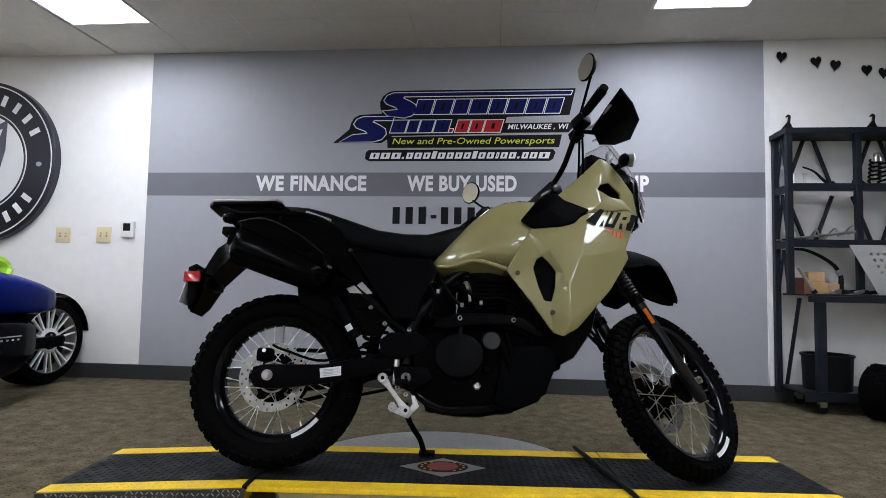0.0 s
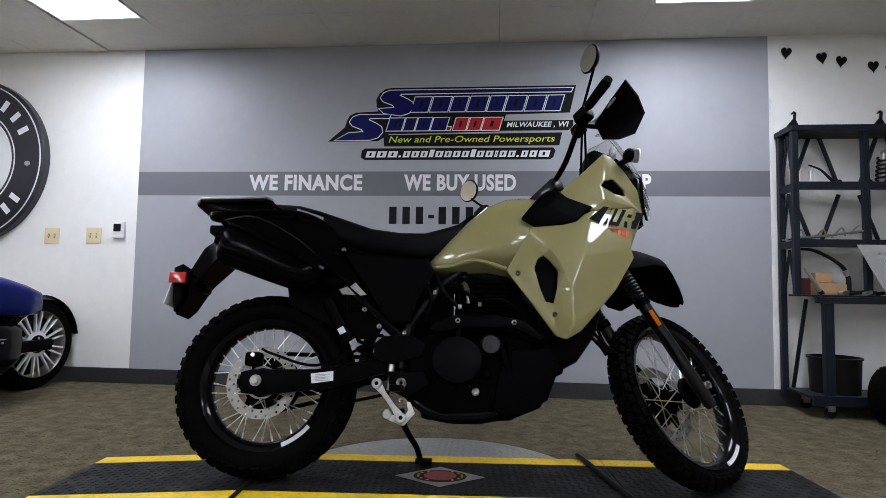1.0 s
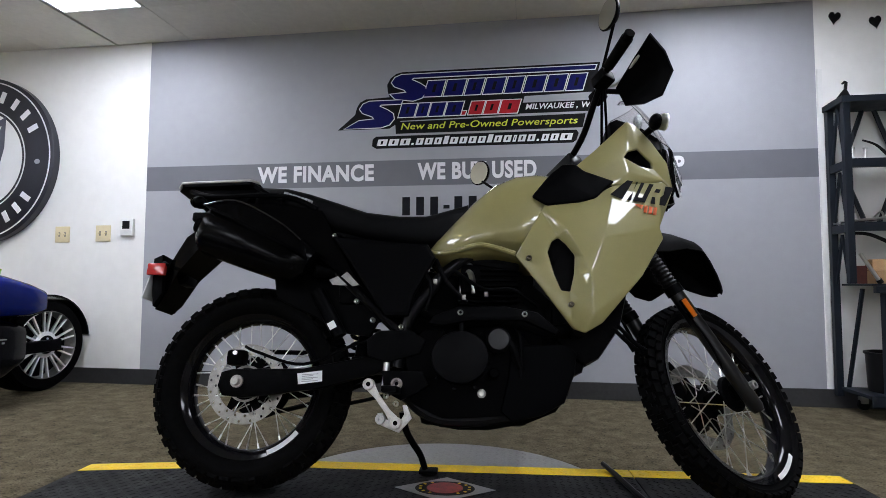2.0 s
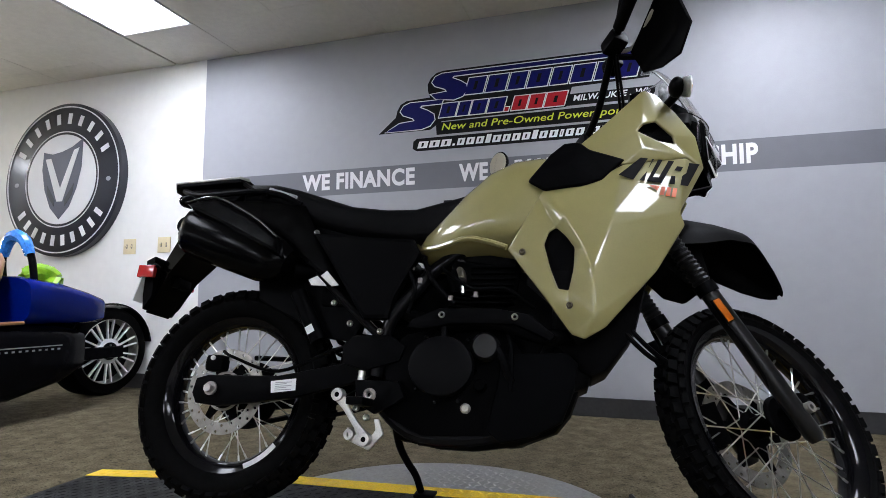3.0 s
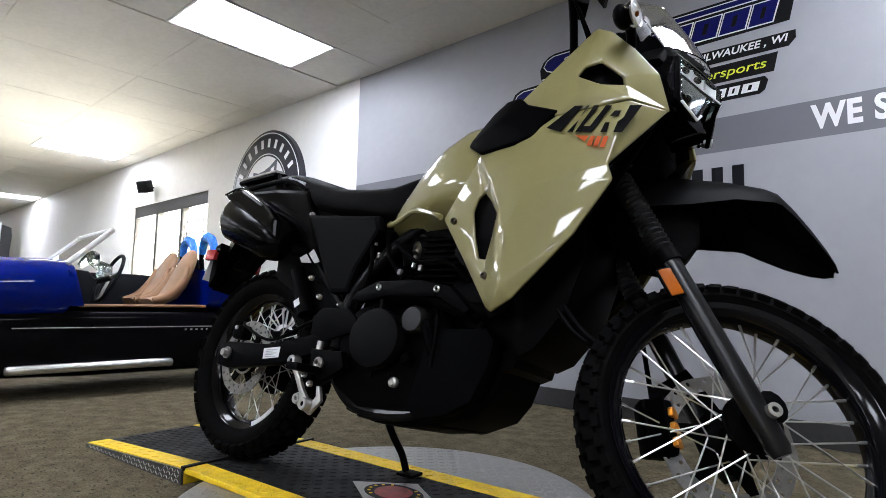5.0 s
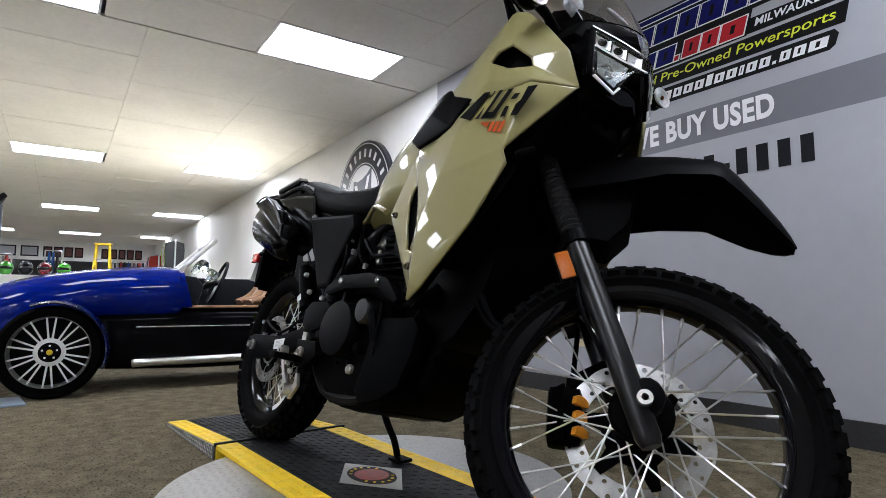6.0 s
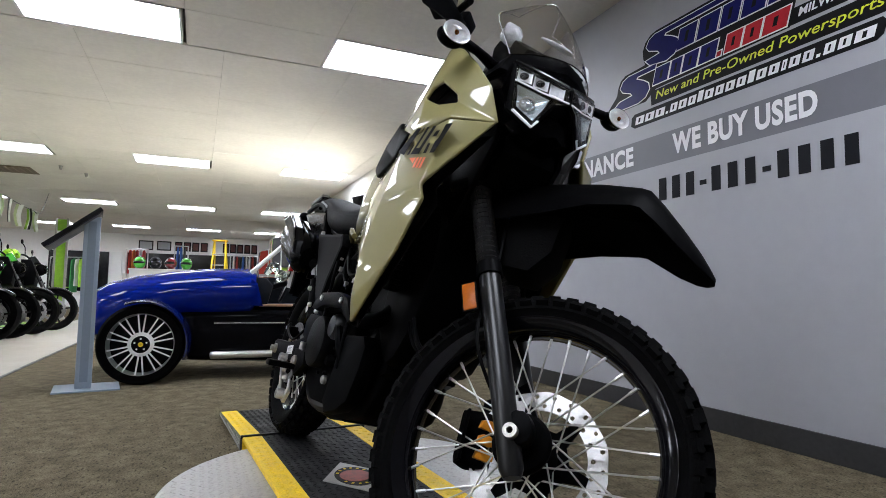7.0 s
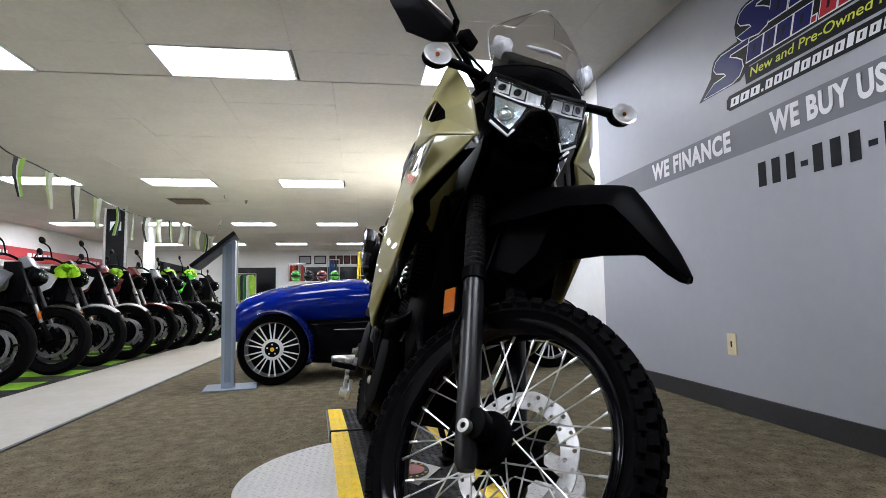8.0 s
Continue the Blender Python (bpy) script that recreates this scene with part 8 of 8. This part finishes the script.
# banner stands, columns, signs
def banner(x, y, w, h, m, label):
    b = thing("banner_stand", label, "banner", pose(x, y, 0, 0, 0, 78))
    part("foot", box(-w / 2, w / 2, -0.12, 0.12, 0.006, 0.05, 0.01), ALU, b)
    for s in (-1, 1):
        part("pole", box(s * w / 2 - 0.02, s * w / 2 + 0.02, -0.02, 0.02, 0.05, h, 0.004), ALU, b)
    part("cloth", box(-w / 2 + 0.02, w / 2 - 0.02, -0.004, 0.004, 0.25, h - 0.02), m, b, "printed cloth")
    bm = bmesh.new()
    for q in ([(-0.10, h - 0.40), (0.0, h - 0.24), (-0.10, h - 0.24)], [(0.0, h - 0.40), (0.10, h - 0.40), (0.10, h - 0.24), (0.02, h - 0.30)]):
        prism(q, -0.008, -0.0045, bm=bm)
        prism(q, 0.0045, 0.008, bm=bm)
    part("emblem", bm, LETTER_W, b, "plain white emblem")
    return b


banner(-7.3, -6.15, 0.38, 2.27, INK, "black banner on an aluminium stand with a white emblem")
banner(-9.9, -4.75, 0.20, 1.95, GREEN_MAT, "lime green banner on an aluminium stand")
tagged(part("column", box(-11.48, -11.28, -7.10, -6.90, 0, H, 0.004), WHITE_WALL), "white square column in the showroom", "column", kind="structure")
rs = thing("red_sign_band", "long red sign band with pale blocks on the wall", "sign", pose(-12.2, Y0, 1.75))
part("panel", box(-3.2, 3.2, 0.0, 0.08, -0.15, 0.15, 0.01), mat("red sign acrylic", (0.45, 0.012, 0.02), 0.3, coat=0.4, spread=0.05), rs)
for g in (-2.5, 0.1, 1.9):
    for k in range(5):
        part("sign_bar", box(g + k * 0.22, g + k * 0.22 + 0.16, 0.081, 0.088, -0.05, 0.05), LETTER_W, rs)
rs2 = thing("black_sign_board", "dark sign board standing behind the motorcycles", "sign", pose(-11.6, -6.45, 0, 0, 0, 4))
part("board", box(-1.3, 1.3, -0.04, 0.04, 0.9, 1.52, 0.01), INK, rs2)
for s in (-1, 1):
    part("leg", box(s * 0.8 - 0.03, s * 0.8 + 0.03, -0.03, 0.03, 0, 0.9), INK, rs2)
    part("patch", box(s * 0.9 - 0.10, s * 0.9 + 0.10, 0.041, 0.046, 1.28, 1.42), LETTER_W, rs2)

# ceiling vent and sprinkler
v = thing("ceiling_vent", "square brown ceiling vent", "vent", pose(-7.5, -5.0, H - 0.006))
VENT = mat("dusty brown vent", (0.16, 0.12, 0.08), 0.6, spread=0.1)
part("frame", box(-0.30, 0.30, -0.30, 0.30, -0.006, 0.0), VENT, v)
for k in range(6):
    part("slat", box(-0.26, 0.26, -0.26 + k * 0.09, -0.21 + k * 0.09, -0.014, -0.0065), VENT, v)
for x, y in ((-6.9, -4.25), (-7.4, -4.0), (-2.4, -5.3)):
    sph = thing("sprinkler", "small brass ceiling sprinkler", "sprinkler", pose(x, y, H))
    part("head", cyl((0, 0, 0), (0, 0, -0.06), 0.03, 0.012, 12), ALU, sph)

# far wall: framed pictures, garments, shelves, a ladder
FX = X0
for i, (y, w) in enumerate([(-3.97, 0.22), (-3.42, 0.22)] + [(-2.97 + 0.27 * k, 0.115) for k in range(4)] + [(-1.45 + 0.24 * k, 0.10) for k in range(5)]):
    f = thing("picture_frame", "framed picture high on the far wall" if i < 2 else "small dark framed picture on the far wall", "picture", pose(FX, y, 2.07), "pictures on the far wall")
    part("frame", box(0, 0.03, -w, w, -0.16, 0.16, 0.006), BLACK_PL, f)
    part("print", box(0.031, 0.034, -w + 0.035, w - 0.035, -0.12, 0.12), GREY_WALL if i < 2 else DARK_RED, f, "faded print")
tagged(part("slat_wall", box(FX + 0.0, FX + 0.04, -4.62, -0.3, 0.2, 1.10), mat("pale slatwall", (0.55, 0.54, 0.50), 0.5, spread=0.05)), "pale slatted display wall", "wall panel", kind="structure")
dk = thing("display_window", "dark glazed display opening in the far wall", "window", pose(FX, -5.85, 0), kind="structure")
part("opening", box(0.0, 0.05, -0.85, 0.82, 0.5, 1.80), GLOSS_K, dk)
part("frame", box(0.0, 0.08, 0.84, 1.20, 0.5, 1.80), WHITE_PL, dk)
dk2 = thing("display_window", "dark glazed counter opening that mirrors the ceiling lights", "window", pose(FX, -2.3, 0), kind="structure")
part("opening", box(0.0, 0.05, -2.2, 1.9, 1.11, 1.80), GLOSS_K, dk2)
part("frame", box(0.0, 0.07, -2.2, 1.9, 1.801, 1.86), WHITE_PL, dk2)
CLOTH = [mat("red garment", (0.40, 0.03, 0.02), 0.8, spread=0.2), mat("orange garment", (0.6, 0.16, 0.03), 0.8, spread=0.2), mat("blue garment", (0.03, 0.12, 0.45), 0.8, spread=0.2), mat("black garment", (0.02, 0.02, 0.02), 0.8, spread=0.2), mat("lime garment", (0.35, 0.6, 0.05), 0.8, spread=0.2), mat("white garment", (0.6, 0.6, 0.6), 0.8, spread=0.1), mat("green garment", (0.03, 0.2, 0.06), 0.8, spread=0.2)]


def garment_rack(x, y, turn, count, colours, label, z=1.75):
    g = thing("garment_rack", label, "garment rack", pose(x, y, 0, 0, 0, turn))
    w = count * 0.085 + 0.1
    for s in (-1, 1):
        part("post", cyl((s * w / 2, 0, 0), (s * w / 2, 0, z), 0.018, n=10), STEEL, g)
        part("foot", box(s * w / 2 - 0.03, s * w / 2 + 0.03, -0.25, 0.25, 0.0, 0.03, 0.008), STEEL, g)
    part("rail", cyl((-w / 2, 0, z), (w / 2, 0, z), 0.014, n=10), STEEL, g)
    for i in range(count):
        xx = -w / 2 + 0.09 + i * 0.085
        dx = rr.uniform(-0.02, 0.02)
        drop = rr.uniform(0.65, 0.85)
        rings = [[(xx + dx * k + t * math.cos(a) * 0.035, wd * math.sin(a), z - 0.03 - drop * k) for a in np.linspace(0, 2 * math.pi, 10, endpoint=False)] for k, wd, t in ((0, 0.05, 0.4), (0.06, 0.21, 0.8), (0.3, 0.23, 1), (0.7, 0.21, 1.1), (1, 0.23, 1.2))]
        one = thing("jacket", "hanging riding jacket on a rack", "jacket", pose(x, y, 0, 0, 0, turn), "hanging jackets")
        part("cloth", loft(rings), CLOTH[colours[i % len(colours)]], one, "", True, angle=1.2)
    return g


garment_rack(-15.0, -3.90, 86, 5, [0, 1, 0, 5, 0], "steel rack of red and orange jackets", 1.72)
garment_rack(-15.0, -2.78, 88, 3, [2, 2, 3], "steel rack of blue and black jackets", 1.85)
garment_rack(-13.2, -5.2, 80, 8, [3, 6, 5, 4], "steel rack of dark jackets", 1.35)
garment_rack(-12.1, -0.40, 0, 7, [4, 3, 5, 0, 5], "steel rack of lime black and white jackets", 2.00)
garment_rack(-13.6, -0.55, 0, 8, [5, 0, 5, 2, 3, 1], "steel rack of pale and red jackets", 1.75)
garment_rack(-14.2, -1.05, 86, 9, [5, 0, 3, 2, 5], "steel rack of red white and blue jackets", 1.60)
lad = thing("step_ladder", "yellow folding step ladder standing open", "ladder", pose(-12.0, -1.84, 0, 0, 0, 75) @ Matrix.Scale(0.93, 4))
for s in (-1, 1):
    part("rail", tube([(s * 0.22, -0.30, 0), (s * 0.14, 0.0, 1.95)], 0.03, 6, raw=True), YELLOW, lad)
    part("back_rail", tube([(s * 0.20, 0.42, 0), (s * 0.14, 0.03, 1.90)], 0.022, 6, raw=True), YELLOW, lad)
for k in range(6):
    u = (k + 0.7) / 7
    part("tread", box(-0.21 + 0.08 * u, 0.21 - 0.08 * u, -0.34 + 0.30 * u, -0.24 + 0.30 * u, 1.95 * u - 0.012, 1.95 * u + 0.012, 0.003), ALU, lad)
part("cap", box(-0.18, 0.18, -0.10, 0.12, 1.94, 1.98, 0.008), YELLOW, lad)
for x, y, w, m, lab in ((-12.9, -6.9, 0.9, INK, "low black display counter with helmets"), (-10.5, -3.0, 0.8, WHITE_PL, "low white display counter with boxes")):
    c = thing("display_counter", lab, "counter", pose(x, y, 0))
    part("carcass", box(-w / 2, w / 2, -0.6, 0.6, 0, 1.0, 0.01), m, c)
    part("top", box(-w / 2 - 0.02, w / 2 + 0.02, -0.62, 0.62, 1.0, 1.03, 0.005), WHITE_PL, c)
    for i in range(4):
        hm = thing("helmet", "glossy riding helmet on a display counter", "helmet", pose(x, y - 0.45 + i * 0.3, 1.03, 0, 0, rr.uniform(-30, 30)), "helmets")
        part("shell", ball((0, 0, 0.135), 0.135, 0.12, 0.135, 18), list(PAINTS.values())[(i * 2 + int(-x)) % 6], hm, "", True)
        part("visor", ball((0.055, 0, 0.140), 0.09, 0.108, 0.05, 16), GLOSS_K, hm, "dark visor", True)
